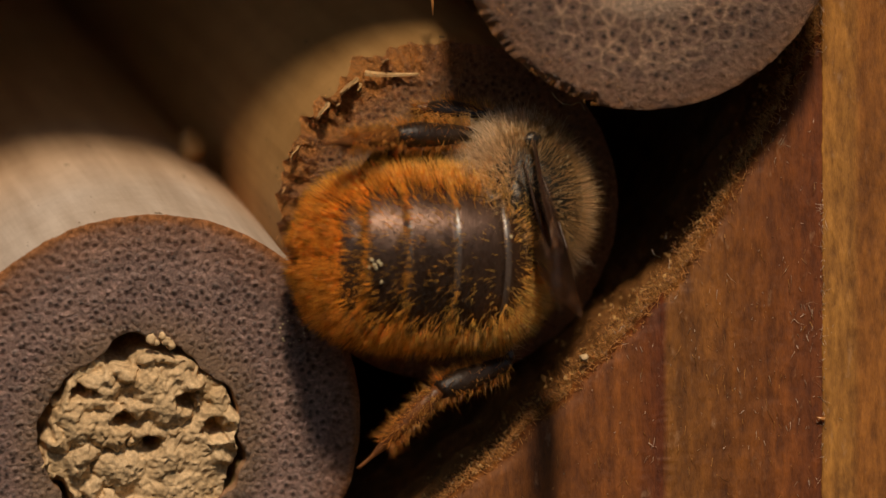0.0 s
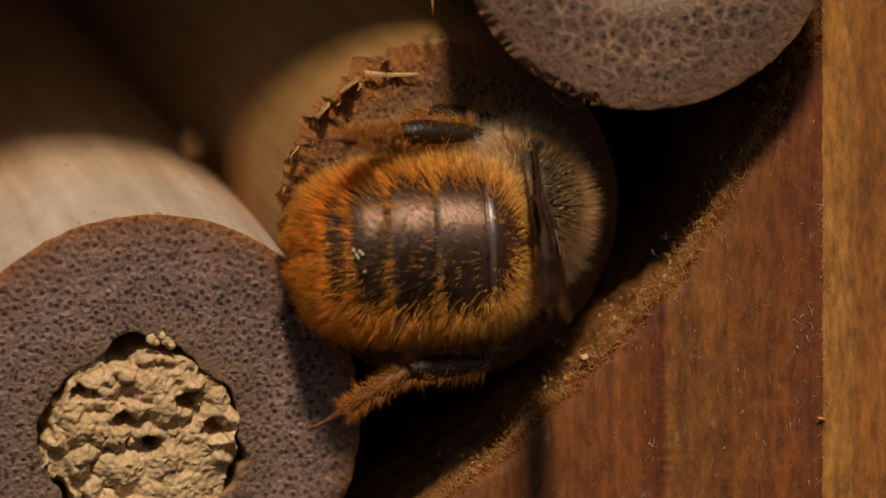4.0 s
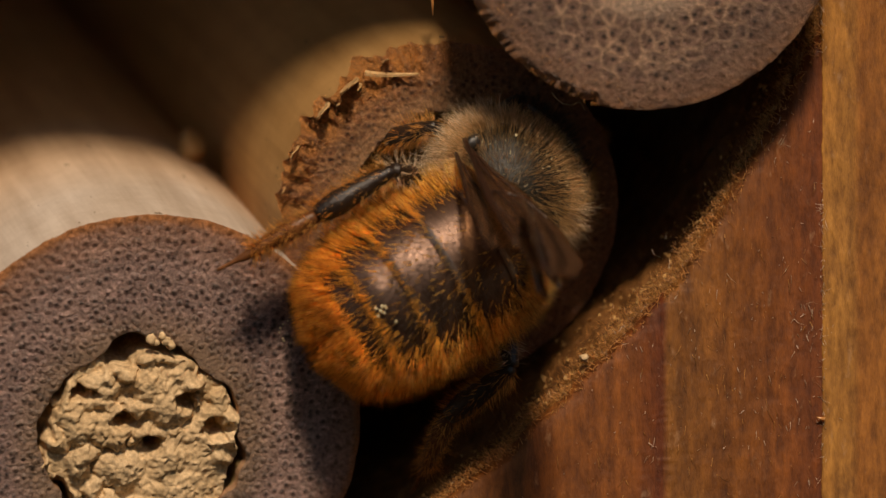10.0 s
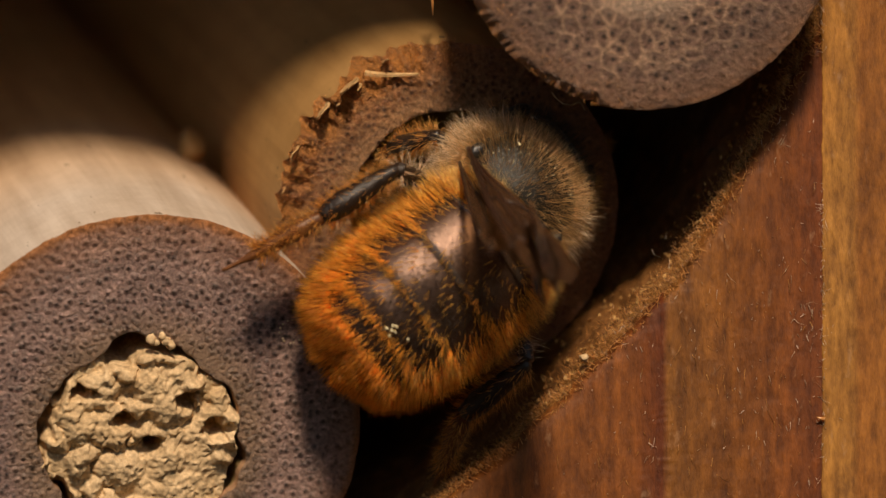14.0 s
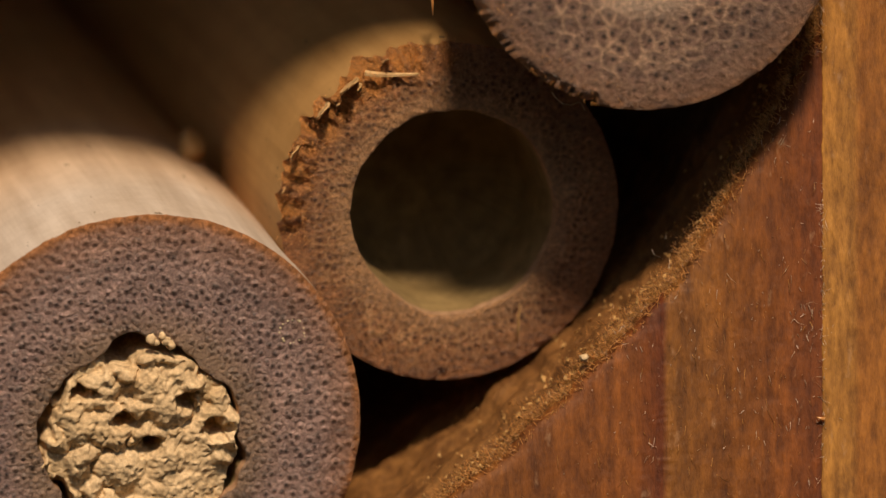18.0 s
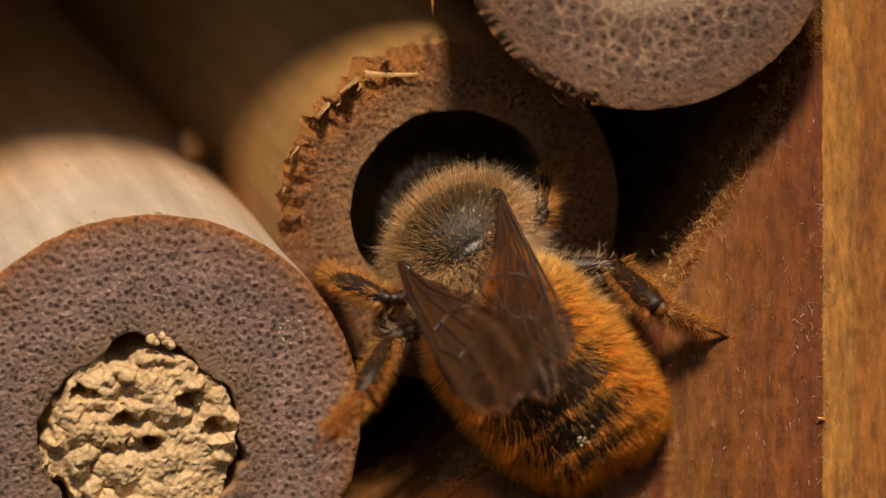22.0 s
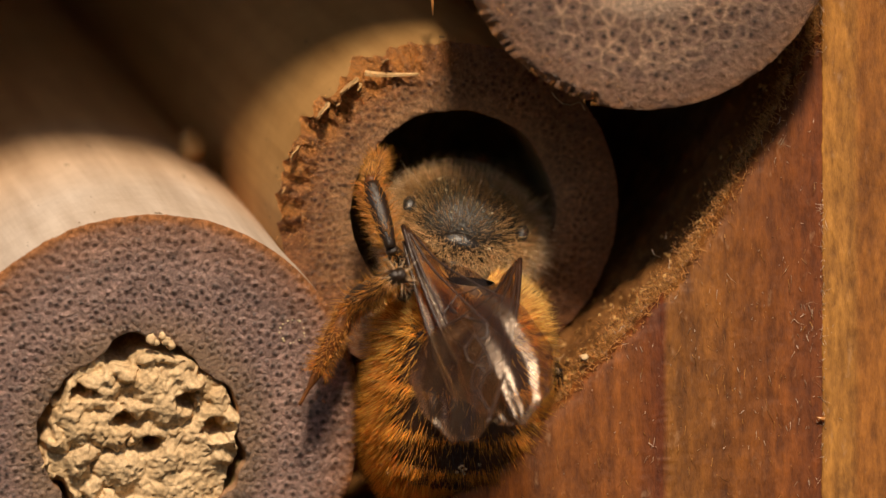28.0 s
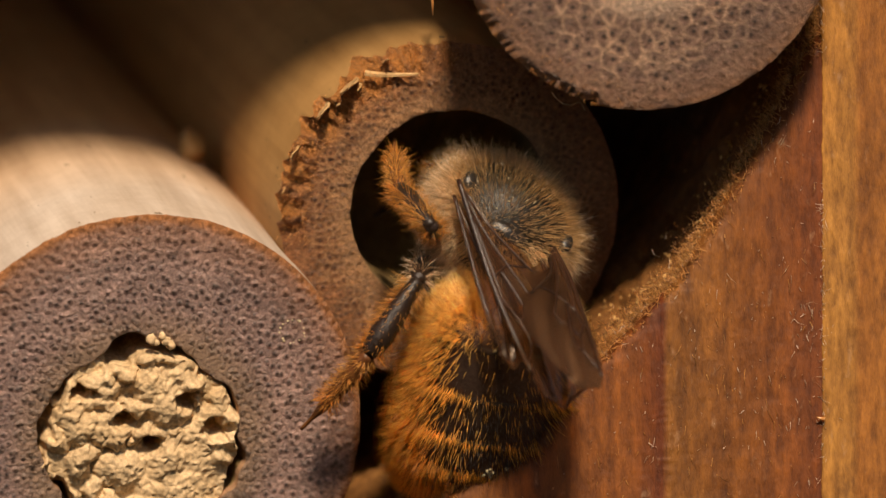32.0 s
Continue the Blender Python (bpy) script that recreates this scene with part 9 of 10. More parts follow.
    shin = [
        K(0, -0, 1.8, -0, -104, -11.7, -18.5), K(1, -0, 1.8, -0, -104, -11.7, -18.5), K(1.5, 0, 1.8, 0, -104, -11.7, -18.5),
        K(2, 0, 1.8, 0, -104, -11.7, -18.5), K(2.5, 0, 1.8, 0, -104, -11.7, -18.5), K(3, 0, 1.8, 0, -104, -11.7, -18.5),
        K(3.5, 0, 1.8, 0, -104, -11.7, -18.5), K(4.5, -0, 1.8, 0, -104, -11.7, -18.5), K(5.5, 0, 1.8, 0, -104, -11.7, -18.5),
        K(6, 0, 1.8, -0, -104, -11.7, -18.5), K(6.5, 0, 1.8, 0, -104, -11.7, -18.5), K(7, 0, 1.8, 0, -104, -11.7, -18.5),
        K(7.5, 0, 1.8, 0, -104, -11.7, -18.5), K(8, 0, 1.8, 0, -104, -11.7, -18.5), K(8.3, 0, 1.8, 0, -104, -11.7, -18.5),
        K(8.6, -0, 1.8, -0, -104, -11.7, -18.5), K(9, 0, 1.8, 0, -104, -11.7, -18.5), K(9.5, 0, 1.8, 0, -104, -11.7, -18.5),
        K(10, 0, 1.8, -0, -104, -11.7, -18.5), K(10.5, 0, 1.8, -0, -104, -11.7, -18.5), K(11, 0, 1.8, 0, -104, -11.7, -18.5),
        K(11.5, 0, 1.8, 0, -104, -11.7, -18.5), K(12, 0, 1.8, -0, -39.3, -58.5, -132.8), K(13, 0, 1.8, 0, -43.8, -63.5, -124.5),
        K(13.5, 0, 1.8, 0, -104, -11.7, -18.5), K(14, 0, 1.8, 0, -104, -11.7, -18.5), K(14.5, 0, 1.8, 0, -104, -11.7, -18.5),
        K(16.5, 0, 1.8, 0, -104, -11.7, -18.5), K(16.8, 0, 1.8, 0, -104, -11.7, -18.5), K(17, 0, 1.8, 0, -104, -11.7, -18.5),
        K(17.1, 0, 1.8, 0, -104, -11.7, -18.5), K(17.2, 0, 1.8, 0, -104, -11.7, -18.5), K(17.3, 0, 1.8, 0, -104, -11.7, -18.5),
        K(17.8, 0, 1.8, 0, -104, -11.7, -18.5), K(20.3, 0, 1.8, 0, -104, -11.7, -18.5), K(20.6, -0, 1.8, 0, -104, -11.7, -18.5),
        K(20.7, 0, 1.8, 0, -104, -11.7, -18.5), K(20.8, 0, 1.8, 0, -104, -11.7, -18.5), K(20.9, -0, 1.8, 0, -104, -11.7, -18.5),
        K(21, -0, 1.8, 0, -25.2, 24.4, 49.4), K(21.1, -0, 1.8, 0, -32.3, 17.6, 60.2), K(21.2, 0, 1.8, 0, -49.8, 9.2, 73),
        K(21.4, -0, 1.8, 0, -81.4, 4.7, 36.2), K(21.6, 0, 1.8, 0, -56, -3, 68.8), K(21.8, 0, 1.8, -0, -38, 7.9, 88.6),
        K(22, -0, 1.8, 0, -10.1, 25.5, 98.1), K(22.5, -0, 1.8, 0, -6, 30.3, 109.7), K(23, 0, 1.8, 0, 4, 33.9, 119),
        K(23.5, 0, 1.8, 0, -104, -11.7, -18.5), K(24, 0, 1.8, -0, -104, -11.7, -18.5), K(24.5, 0, 1.8, 0, -104, -11.7, -18.5),
        K(25, 0, 1.8, 0, -104, -11.7, -18.5), K(25.5, 0, 1.8, 0, -104, -11.7, -18.5), K(26.5, 0, 1.8, 0, -104, -11.7, -18.5),
        K(27.5, 0, 1.8, 0, -104, -11.7, -18.5), K(28, 0, 1.8, 0, -104, -11.7, -18.5), K(28.5, 0, 1.8, 0, -104, -11.7, -18.5),
        K(29, 0, 1.8, 0, -104, -11.7, -18.5), K(29.5, -0, 1.8, 0, -104, -11.7, -18.5), K(30, 0, 1.8, 0, -104, -11.7, -18.5),
        K(30.5, -0, 1.8, 0, -104, -11.7, -18.5), K(31, 0, 1.8, 0, -104, -11.7, -18.5), K(31.5, 0, 1.8, -0, -104, -11.7, -18.5),
        K(32, 0, 1.8, -0, -104, -11.7, -18.5)]
    walk(tibia, shin)
    walk(tibia_fur, shin)
    foot = [
        K(0, 0.219, 1.218, -1.901, -96.1, -21.7, -37.6), K(1, 0.219, 1.218, -1.901, -96.1, -21.7, -37.6),
        K(1.5, 0.219, 1.218, -1.901, -96.1, -21.7, -37.6), K(2, 0.219, 1.218, -1.901, -96.1, -21.7, -37.6),
        K(2.5, 0.219, 1.218, -1.901, -96.1, -21.7, -37.6), K(3, 0.219, 1.218, -1.901, -96.1, -21.7, -37.6),
        K(3.5, 0.219, 1.218, -1.901, -96.1, -21.7, -37.6), K(4.5, 0.219, 1.218, -1.901, -96.1, -21.7, -37.6),
        K(5.5, 0.219, 1.218, -1.901, -96.1, -21.7, -37.6), K(6, 0.219, 1.218, -1.901, -96.1, -21.7, -37.6),
        K(6.5, 0.219, 1.218, -1.901, -96.1, -21.7, -37.6), K(7, 0.219, 1.218, -1.901, -96.1, -21.7, -37.6),
        K(7.5, 0.219, 1.218, -1.901, -96.1, -21.7, -37.6), K(8, 0.219, 1.218, -1.901, -96.1, -21.7, -37.6),
        K(8.3, 0.219, 1.218, -1.901, -96.1, -21.7, -37.6), K(8.6, 0.219, 1.218, -1.901, -96.1, -21.7, -37.6),
        K(9, 0.219, 1.218, -1.901, -96.1, -21.7, -37.6), K(9.5, 0.219, 1.218, -1.901, -96.1, -21.7, -37.6),
        K(10, 0.219, 1.218, -1.901, -96.1, -21.7, -37.6), K(10.5, 0.219, 1.218, -1.901, -96.1, -21.7, -37.6),
        K(11, 0.219, 1.218, -1.901, -96.1, -21.7, -37.6), K(11.5, 0.219, 1.218, -1.901, -96.1, -21.7, -37.6),
        K(12, 0.402, -0.044, -0.662, -149.1, -10.5, -4.8), K(13, 0.489, -0.039, -0.617, -150.7, -17.5, -7.4),
        K(13.5, 0.219, 1.218, -1.901, -96.1, -21.7, -37.6), K(14, 0.219, 1.218, -1.901, -96.1, -21.7, -37.6),
        K(14.5, 0.219, 1.218, -1.901, -96.1, -21.7, -37.6), K(16.5, 0.219, 1.218, -1.901, -96.1, -21.7, -37.6),
        K(16.8, 0.219, 1.218, -1.901, -96.1, -21.7, -37.6), K(17, 0.219, 1.218, -1.901, -96.1, -21.7, -37.6),
        K(17.1, 0.219, 1.218, -1.901, -96.1, -21.7, -37.6), K(17.2, 0.219, 1.218, -1.901, -96.1, -21.7, -37.6),
        K(17.3, 0.219, 1.218, -1.901, -96.1, -21.7, -37.6), K(17.8, 0.219, 1.218, -1.901, -96.1, -21.7, -37.6),
        K(20.3, 0.219, 1.218, -1.901, -96.1, -21.7, -37.6), K(20.6, 0.219, 1.218, -1.901, -96.1, -21.7, -37.6),
        K(20.7, 0.219, 1.218, -1.901, -96.1, -21.7, -37.6), K(20.8, 0.219, 1.218, -1.901, -96.1, -21.7, -37.6),
        K(20.9, 0.219, 1.218, -1.901, -96.1, -21.7, -37.6), K(21, -1.602, 2.712, -0.776, -40.6, 27.4, 119.6),
        K(21.1, -1.628, 2.362, -1.017, -40.7, 16.8, 124.2), K(21.2, -1.307, 1.943, -1.508, -37.3, 7.4, 130.6),
        K(21.4, -0.309, 1.945, -1.971, -24.8, 5.7, 134.2), K(21.6, -1.01, 2.284, -1.657, -72, -2.9, 113.6),
        K(21.8, -1.58, 1.671, -1.22, -50.6, 7.9, 91.4), K(22, -1.928, 1.372, -0.317, -29.6, 25.5, 82.3),
        K(22.5, -1.837, 1.031, -0.182, -34.9, 31.5, 99.9), K(23, -1.783, 0.901, 0.116, -38.8, 36.2, 107.9),
        K(23.5, 0.219, 1.218, -1.901, -96.1, -21.7, -37.6), K(24, 0.219, 1.218, -1.901, -96.1, -21.7, -37.6),
        K(24.5, 0.219, 1.218, -1.901, -96.1, -21.7, -37.6), K(25, 0.219, 1.218, -1.901, -96.1, -21.7, -37.6),
        K(25.5, 0.219, 1.218, -1.901, -96.1, -21.7, -37.6), K(26.5, 0.219, 1.218, -1.901, -96.1, -21.7, -37.6),
        K(27.5, 0.219, 1.218, -1.901, -96.1, -21.7, -37.6), K(28, 0.219, 1.218, -1.901, -96.1, -21.7, -37.6),
        K(28.5, 0.219, 1.218, -1.901, -96.1, -21.7, -37.6), K(29, 0.219, 1.218, -1.901, -96.1, -21.7, -37.6),
        K(29.5, 0.219, 1.218, -1.901, -96.1, -21.7, -37.6), K(30, 0.219, 1.218, -1.901, -96.1, -21.7, -37.6),
        K(30.5, 0.219, 1.218, -1.901, -96.1, -21.7, -37.6), K(31, 0.219, 1.218, -1.901, -96.1, -21.7, -37.6),
        K(31.5, 0.219, 1.218, -1.901, -96.1, -21.7, -37.6), K(32, 0.219, 1.218, -1.901, -96.1, -21.7, -37.6)]
    walk(tarsus, foot)
    walk(tarsus_fur, foot)
    walk(fore_right, [
        K(0, 0.75, 2.6, -0.9, -13.9, -12.3, -46.9), K(1, 0.75, 2.6, -0.9, -13.9, -12.3, -46.9), K(1.5, 0.75, 2.6, -0.9, -13.9, -12.3, -46.9),
        K(2, 0.75, 2.6, -0.9, -13.9, -12.3, -46.9), K(2.5, 0.75, 2.6, -0.9, -13.9, -12.3, -46.9), K(3, 0.75, 2.6, -0.9, -13.9, -12.3, -46.9),
        K(3.5, 0.75, 2.6, -0.9, -13.9, -12.3, -46.9), K(4.5, 0.75, 2.6, -0.9, -13.9, -12.3, -46.9), K(5.5, 0.75, 2.6, -0.9, -13.9, -12.3, -46.9),
        K(6, 0.75, 2.6, -0.9, -13.9, -12.3, -46.9), K(6.5, 0.75, 2.6, -0.9, -13.9, -12.3, -46.9), K(7, 0.75, 2.6, -0.9, -13.9, -12.3, -46.9),
        K(7.5, 0.75, 2.6, -0.9, -13.9, -12.3, -46.9), K(8, 0.75, 2.6, -0.9, -13.9, -12.3, -46.9), K(8.3, 0.75, 2.6, -0.9, -13.9, -12.3, -46.9),
        K(8.6, 0.75, 2.6, -0.9, -13.9, -12.3, -46.9), K(9, 0.75, 2.6, -0.9, -13.9, -12.3, -46.9), K(9.5, 0.75, 2.6, -0.9, -13.9, -12.3, -46.9),
        K(10, 0.75, 2.6, -0.9, -13.9, -12.3, -46.9), K(10.5, 0.75, 2.6, -0.9, -13.9, -12.3, -46.9), K(11, 0.75, 2.6, -0.9, -13.9, -12.3, -46.9),
        K(11.5, 0.75, 2.6, -0.9, -13.9, -12.3, -46.9), K(12, 0.75, 2.6, -0.9, -13.9, -12.3, -46.9), K(13, 0.75, 2.6, -0.9, -13.9, -12.3, -46.9),
        K(13.5, 0.75, 2.6, -0.9, -13.9, -12.3, -46.9), K(14, 0.75, 2.6, -0.9, -13.9, -12.3, -46.9), K(14.5, 0.75, 2.6, -0.9, -13.9, -12.3, -46.9),
        K(16.5, 0.75, 2.6, -0.9, -13.9, -12.3, -46.9), K(16.8, 0.75, 2.6, -0.9, -13.9, -12.3, -46.9), K(17, 0.75, 2.6, -0.9, -13.9, -12.3, -46.9),
        K(17.1, 0.75, 2.6, -0.9, -13.9, -12.3, -46.9), K(17.2, 0.75, 2.6, -0.9, -13.9, -12.3, -46.9), K(17.3, 0.75, 2.6, -0.9, -13.9, -12.3, -46.9),
        K(17.8, 0.75, 2.6, -0.9, -13.9, -12.3, -46.9), K(20.3, 0.75, 2.6, -0.9, -13.9, -12.3, -46.9), K(20.6, 0.75, 2.6, -0.9, -13.9, -12.3, -46.9),
        K(20.7, 0.75, 2.6, -0.9, -13.9, -12.3, -46.9), K(20.8, 0.75, 2.6, -0.9, -13.9, -12.3, -46.9), K(20.9, 0.75, 2.6, -0.9, -13.9, -12.3, -46.9),
        K(21, 0.75, 2.6, -0.9, -13.9, -12.3, -46.9), K(21.1, 0.75, 2.6, -0.9, -13.9, -12.3, -46.9), K(21.2, 0.75, 2.6, -0.9, -13.9, -12.3, -46.9),
        K(21.4, 0.75, 2.6, -0.9, -13.9, -12.3, -46.9), K(21.6, 0.75, 2.6, -0.9, -13.9, -12.3, -46.9), K(21.8, 0.75, 2.6, -0.9, -13.9, -12.3, -46.9),
        K(22, 0.75, 2.6, -0.9, -13.9, -12.3, -46.9), K(22.5, 0.75, 2.6, -0.9, -13.9, -12.3, -46.9), K(23, 0.75, 2.6, -0.9, -13.9, -12.3, -46.9),
        K(23.5, 0.75, 2.6, -0.9, -13.9, -12.3, -46.9), K(24, 0.75, 2.6, -0.9, -13.9, -12.3, -46.9), K(24.5, 0.75, 2.6, -0.9, -13.9, -12.3, -46.9),
        K(25, 0.75, 2.6, -0.9, -13.9, -12.3, -46.9), K(25.5, 0.75, 2.6, -0.9, -13.9, -12.3, -46.9), K(26.5, 0.75, 2.6, -0.9, -13.9, -12.3, -46.9),
        K(27.5, 0.75, 2.6, -0.9, -13.9, -12.3, -46.9), K(28, 0.75, 2.6, -0.9, -13.9, -12.3, -46.9), K(28.5, 0.75, 2.6, -0.9, -13.9, -12.3, -46.9),
        K(29, 0.75, 2.6, -0.9, -13.9, -12.3, -46.9), K(29.5, 0.75, 2.6, -0.9, -13.9, -12.3, -46.9), K(30, 0.75, 2.6, -0.9, -13.9, -12.3, -46.9),
        K(30.5, 0.75, 2.6, -0.9, -13.9, -12.3, -46.9), K(31, 0.75, 2.6, -0.9, -13.9, -12.3, -46.9), K(31.5, 0.75, 2.6, -0.9, -13.9, -12.3, -46.9),
        K(32, 0.75, 2.6, -0.9, -13.9, -12.3, -46.9)])
    tibia, tibia_fur, tarsus, tarsus_fur = leg_pieces(fore_right)
    shin = [
        K(0, 0, 1.6, 0, -16.4, -2.5, 76.9), K(1, 0, 1.6, 0, -16.4, -2.5, 76.9), K(1.5, -0, 1.6, 0, -16.4, -2.5, 76.9),
        K(2, -0, 1.6, 0, -16.4, -2.5, 76.9), K(2.5, -0, 1.6, 0, -16.4, -2.5, 76.9), K(3, 0, 1.6, -0, -16.4, -2.5, 76.9),
        K(3.5, 0, 1.6, -0, -16.4, -2.5, 76.9), K(4.5, -0, 1.6, 0, -16.4, -2.5, 76.9), K(5.5, 0, 1.6, 0, -16.4, -2.5, 76.9),
        K(6, 0, 1.6, 0, -16.4, -2.5, 76.9), K(6.5, 0, 1.6, 0, -16.4, -2.5, 76.9), K(7, 0, 1.6, 0, -16.4, -2.5, 76.9),
        K(7.5, 0, 1.6, 0, -16.4, -2.5, 76.9), K(8, -0, 1.6, 0, -16.4, -2.5, 76.9), K(8.3, -0, 1.6, 0, -16.4, -2.5, 76.9),
        K(8.6, 0, 1.6, 0, -16.4, -2.5, 76.9), K(9, 0, 1.6, -0, -16.4, -2.5, 76.9), K(9.5, 0, 1.6, -0, -16.4, -2.5, 76.9),
        K(10, 0, 1.6, 0, -16.4, -2.5, 76.9), K(10.5, 0, 1.6, 0, -16.4, -2.5, 76.9), K(11, 0, 1.6, -0, -16.4, -2.5, 76.9),
        K(11.5, 0, 1.6, -0, -16.4, -2.5, 76.9), K(12, 0, 1.6, -0, -16.4, -2.5, 76.9), K(13, 0, 1.6, -0, -16.4, -2.5, 76.9),
        K(13.5, 0, 1.6, -0, -16.4, -2.5, 76.9), K(14, 0, 1.6, -0, -16.4, -2.5, 76.9), K(14.5, 0, 1.6, -0, -16.4, -2.5, 76.9),
        K(16.5, 0, 1.6, -0, -16.4, -2.5, 76.9), K(16.8, 0, 1.6, -0, -16.4, -2.5, 76.9), K(17, 0, 1.6, 0, -16.4, -2.5, 76.9),
        K(17.1, 0, 1.6, 0, -16.4, -2.5, 76.9), K(17.2, -0, 1.6, 0, -16.4, -2.5, 76.9), K(17.3, 0, 1.6, -0, -16.4, -2.5, 76.9),
        K(17.8, -0, 1.6, 0, -16.4, -2.5, 76.9), K(20.3, 0, 1.6, 0, -16.4, -2.5, 76.9), K(20.6, -0, 1.6, 0, -16.4, -2.5, 76.9),
        K(20.7, 0, 1.6, 0, -16.4, -2.5, 76.9), K(20.8, 0, 1.6, 0, -16.4, -2.5, 76.9), K(20.9, -0, 1.6, 0, -16.4, -2.5, 76.9),
        K(21, 0, 1.6, 0, -16.4, -2.5, 76.9), K(21.1, 0, 1.6, 0, -16.4, -2.5, 76.9), K(21.2, 0, 1.6, 0, -16.4, -2.5, 76.9),
        K(21.4, 0, 1.6, 0, -16.4, -2.5, 76.9), K(21.6, 0, 1.6, 0, -16.4, -2.5, 76.9), K(21.8, 0, 1.6, -0, -16.4, -2.5, 76.9),
        K(22, 0, 1.6, 0, -16.4, -2.5, 76.9), K(22.5, 0, 1.6, 0, -16.4, -2.5, 76.9), K(23, 0, 1.6, -0, -16.4, -2.5, 76.9),
        K(23.5, -0, 1.6, 0, -16.4, -2.5, 76.9), K(24, 0, 1.6, 0, -16.4, -2.5, 76.9), K(24.5, 0, 1.6, 0, -16.4, -2.5, 76.9),
        K(25, 0, 1.6, 0, -16.4, -2.5, 76.9), K(25.5, 0, 1.6, 0, -16.4, -2.5, 76.9), K(26.5, -0, 1.6, 0, -16.4, -2.5, 76.9),
        K(27.5, -0, 1.6, 0, -16.4, -2.5, 76.9), K(28, 0, 1.6, 0, -16.4, -2.5, 76.9), K(28.5, -0, 1.6, 0, -16.4, -2.5, 76.9),
        K(29, 0, 1.6, 0, -16.4, -2.5, 76.9), K(29.5, 0, 1.6, 0, -16.4, -2.5, 76.9), K(30, 0, 1.6, 0, -16.4, -2.5, 76.9),
        K(30.5, -0, 1.6, -0, -16.4, -2.5, 76.9), K(31, -0, 1.6, 0, -16.4, -2.5, 76.9), K(31.5, 0, 1.6, 0, -16.4, -2.5, 76.9),
        K(32, 0, 1.6, -0, -16.4, -2.5, 76.9)]
    walk(tibia, shin)
    walk(tibia_fur, shin)
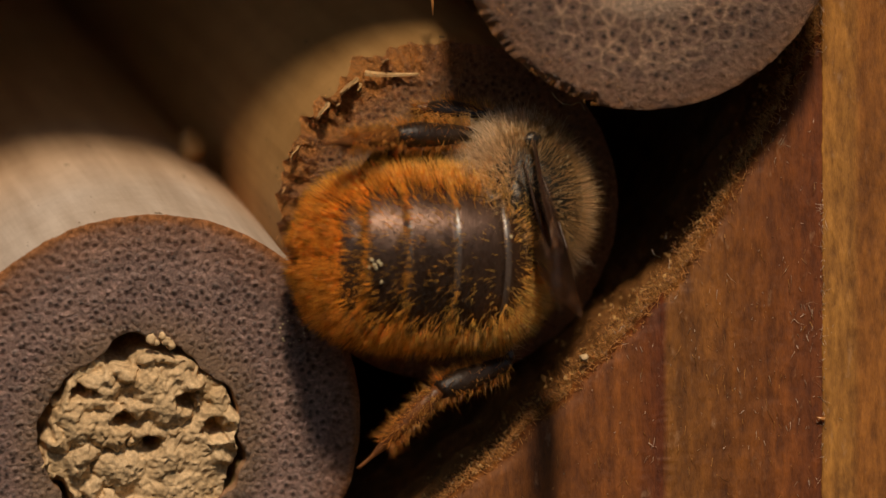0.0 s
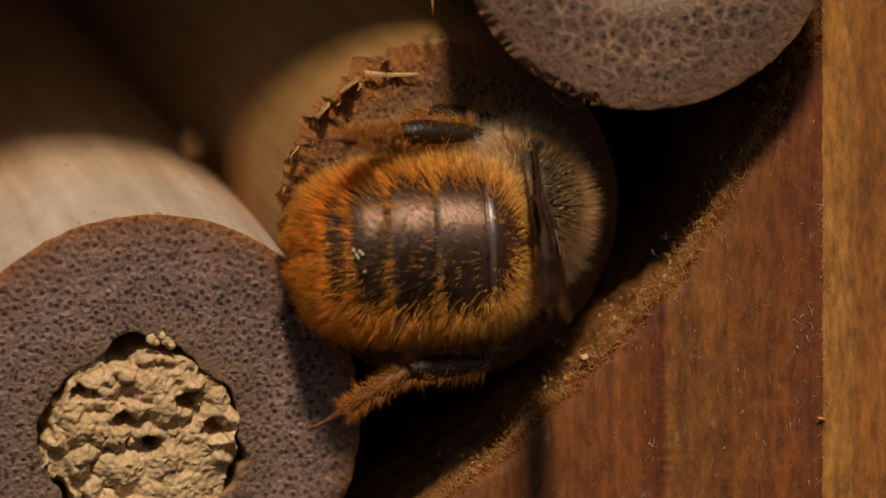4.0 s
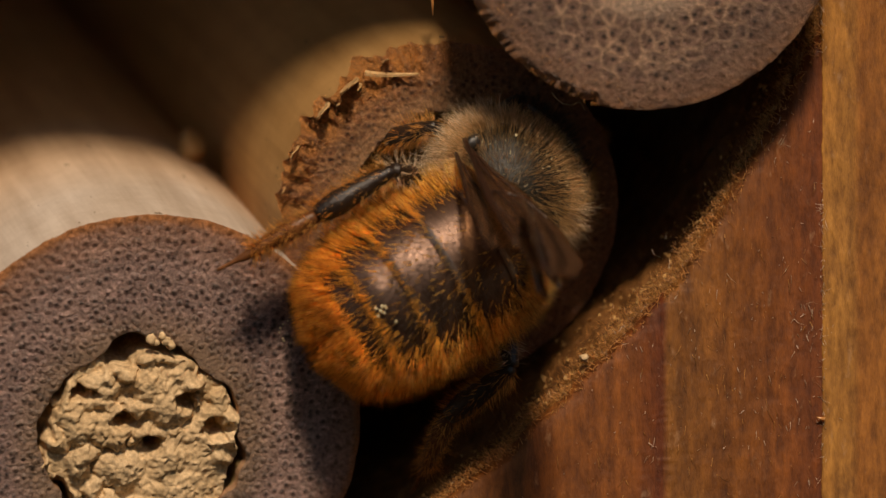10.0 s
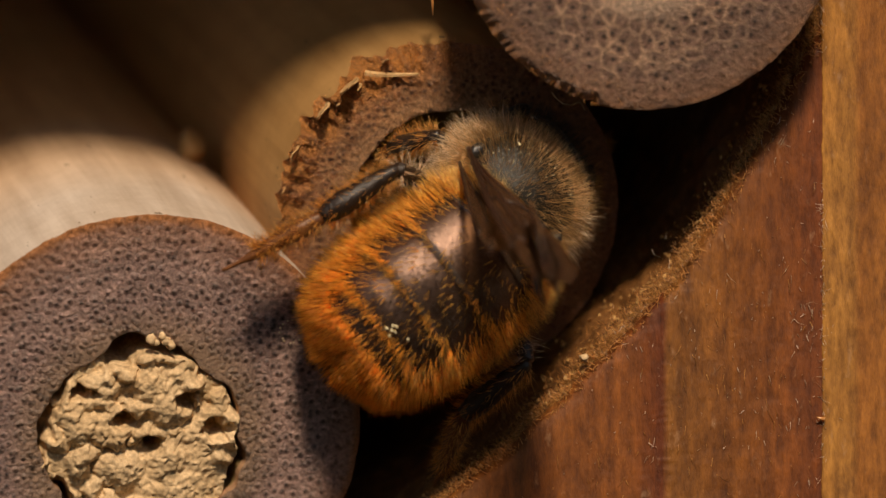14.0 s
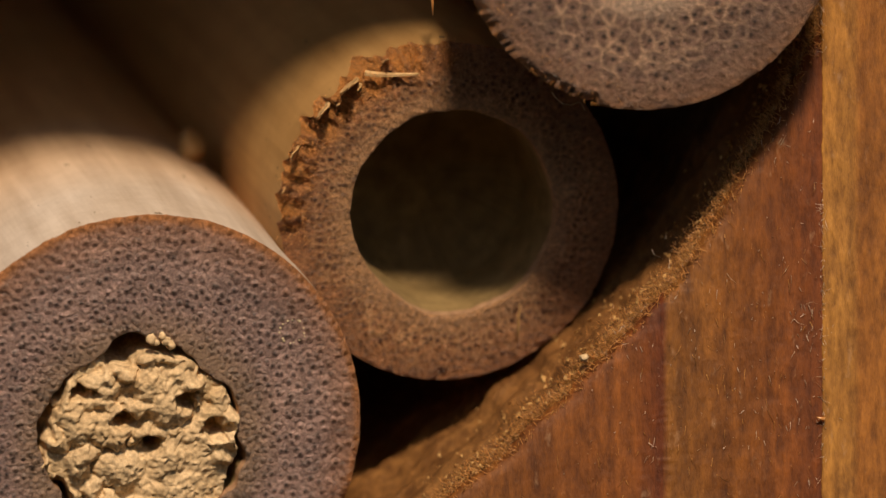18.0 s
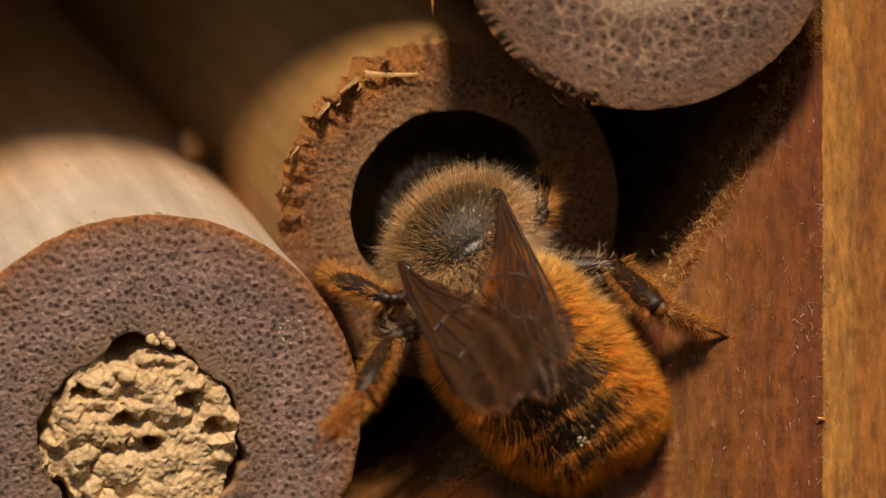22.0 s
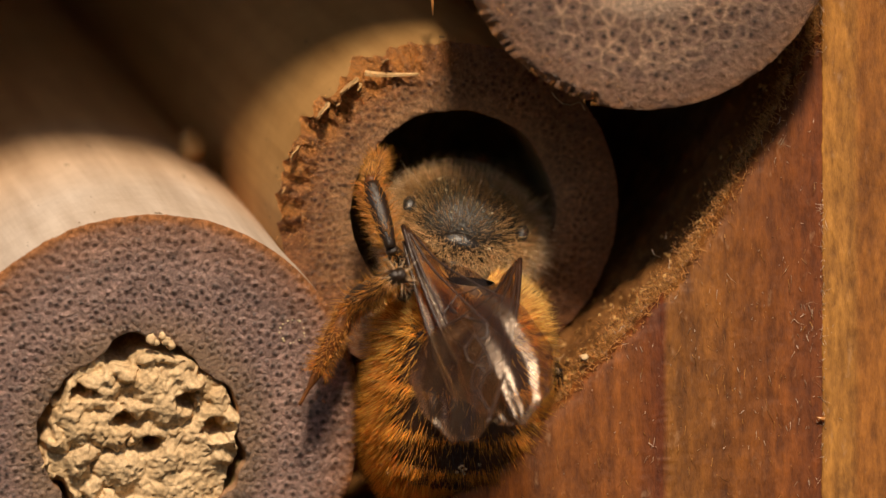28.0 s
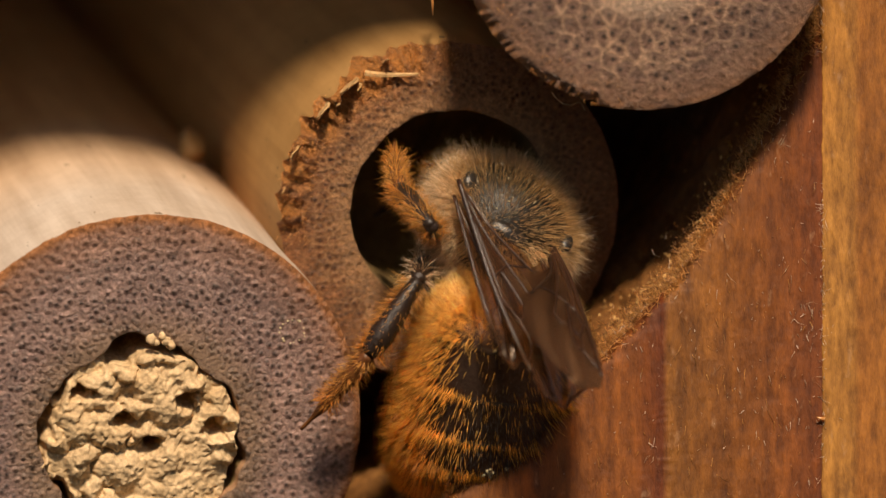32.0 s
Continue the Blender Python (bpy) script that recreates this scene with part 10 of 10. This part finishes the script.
    foot = [
        K(0, -1.49, 1.968, -0.453, -19.4, -2.2, 56.6), K(1, -1.49, 1.968, -0.453, -19.4, -2.2, 56.6), K(1.5, -1.49, 1.968, -0.453, -19.4, -2.2, 56.6),
        K(2, -1.49, 1.968, -0.453, -19.4, -2.2, 56.6), K(2.5, -1.49, 1.968, -0.453, -19.4, -2.2, 56.6), K(3, -1.49, 1.968, -0.453, -19.4, -2.2, 56.6),
        K(3.5, -1.49, 1.968, -0.453, -19.4, -2.2, 56.6), K(4.5, -1.49, 1.968, -0.453, -19.4, -2.2, 56.6),
        K(5.5, -1.49, 1.968, -0.453, -19.4, -2.2, 56.6), K(6, -1.49, 1.968, -0.453, -19.4, -2.2, 56.6),
        K(6.5, -1.49, 1.968, -0.453, -19.4, -2.2, 56.6), K(7, -1.49, 1.968, -0.453, -19.4, -2.2, 56.6),
        K(7.5, -1.49, 1.968, -0.453, -19.4, -2.2, 56.6), K(8, -1.49, 1.968, -0.453, -19.4, -2.2, 56.6),
        K(8.3, -1.49, 1.968, -0.453, -19.4, -2.2, 56.6), K(8.6, -1.49, 1.968, -0.453, -19.4, -2.2, 56.6),
        K(9, -1.49, 1.968, -0.453, -19.4, -2.2, 56.6), K(9.5, -1.49, 1.968, -0.453, -19.4, -2.2, 56.6), K(10, -1.49, 1.968, -0.453, -19.4, -2.2, 56.6),
        K(10.5, -1.49, 1.968, -0.453, -19.4, -2.2, 56.6), K(11, -1.49, 1.968, -0.453, -19.4, -2.2, 56.6),
        K(11.5, -1.49, 1.968, -0.453, -19.4, -2.2, 56.6), K(12, -1.49, 1.968, -0.453, -19.4, -2.2, 56.6),
        K(13, -1.49, 1.968, -0.453, -19.4, -2.2, 56.6), K(13.5, -1.49, 1.968, -0.453, -19.4, -2.2, 56.6),
        K(14, -1.49, 1.968, -0.453, -19.4, -2.2, 56.6), K(14.5, -1.49, 1.968, -0.453, -19.4, -2.2, 56.6),
        K(16.5, -1.49, 1.968, -0.453, -19.4, -2.2, 56.6), K(16.8, -1.49, 1.968, -0.453, -19.4, -2.2, 56.6),
        K(17, -1.49, 1.968, -0.453, -19.4, -2.2, 56.6), K(17.1, -1.49, 1.968, -0.453, -19.4, -2.2, 56.6),
        K(17.2, -1.49, 1.968, -0.453, -19.4, -2.2, 56.6), K(17.3, -1.49, 1.968, -0.453, -19.4, -2.2, 56.6),
        K(17.8, -1.49, 1.968, -0.453, -19.4, -2.2, 56.6), K(20.3, -1.49, 1.968, -0.453, -19.4, -2.2, 56.6),
        K(20.6, -1.49, 1.968, -0.453, -19.4, -2.2, 56.6), K(20.7, -1.49, 1.968, -0.453, -19.4, -2.2, 56.6),
        K(20.8, -1.49, 1.968, -0.453, -19.4, -2.2, 56.6), K(20.9, -1.49, 1.968, -0.453, -19.4, -2.2, 56.6),
        K(21, -1.49, 1.968, -0.453, -19.4, -2.2, 56.6), K(21.1, -1.49, 1.968, -0.453, -19.4, -2.2, 56.6),
        K(21.2, -1.49, 1.968, -0.453, -19.4, -2.2, 56.6), K(21.4, -1.49, 1.968, -0.453, -19.4, -2.2, 56.6),
        K(21.6, -1.49, 1.968, -0.453, -19.4, -2.2, 56.6), K(21.8, -1.49, 1.968, -0.453, -19.4, -2.2, 56.6),
        K(22, -1.49, 1.968, -0.453, -19.4, -2.2, 56.6), K(22.5, -1.49, 1.968, -0.453, -19.4, -2.2, 56.6),
        K(23, -1.49, 1.968, -0.453, -19.4, -2.2, 56.6), K(23.5, -1.49, 1.968, -0.453, -19.4, -2.2, 56.6),
        K(24, -1.49, 1.968, -0.453, -19.4, -2.2, 56.6), K(24.5, -1.49, 1.968, -0.453, -19.4, -2.2, 56.6),
        K(25, -1.49, 1.968, -0.453, -19.4, -2.2, 56.6), K(25.5, -1.49, 1.968, -0.453, -19.4, -2.2, 56.6),
        K(26.5, -1.49, 1.968, -0.453, -19.4, -2.2, 56.6), K(27.5, -1.49, 1.968, -0.453, -19.4, -2.2, 56.6),
        K(28, -1.49, 1.968, -0.453, -19.4, -2.2, 56.6), K(28.5, -1.49, 1.968, -0.453, -19.4, -2.2, 56.6),
        K(29, -1.49, 1.968, -0.453, -19.4, -2.2, 56.6), K(29.5, -1.49, 1.968, -0.453, -19.4, -2.2, 56.6),
        K(30, -1.49, 1.968, -0.453, -19.4, -2.2, 56.6), K(30.5, -1.49, 1.968, -0.453, -19.4, -2.2, 56.6),
        K(31, -1.49, 1.968, -0.453, -19.4, -2.2, 56.6), K(31.5, -1.49, 1.968, -0.453, -19.4, -2.2, 56.6),
        K(32, -1.49, 1.968, -0.453, -19.4, -2.2, 56.6)]
    walk(tarsus, foot)
    walk(tarsus_fur, foot)


motions()
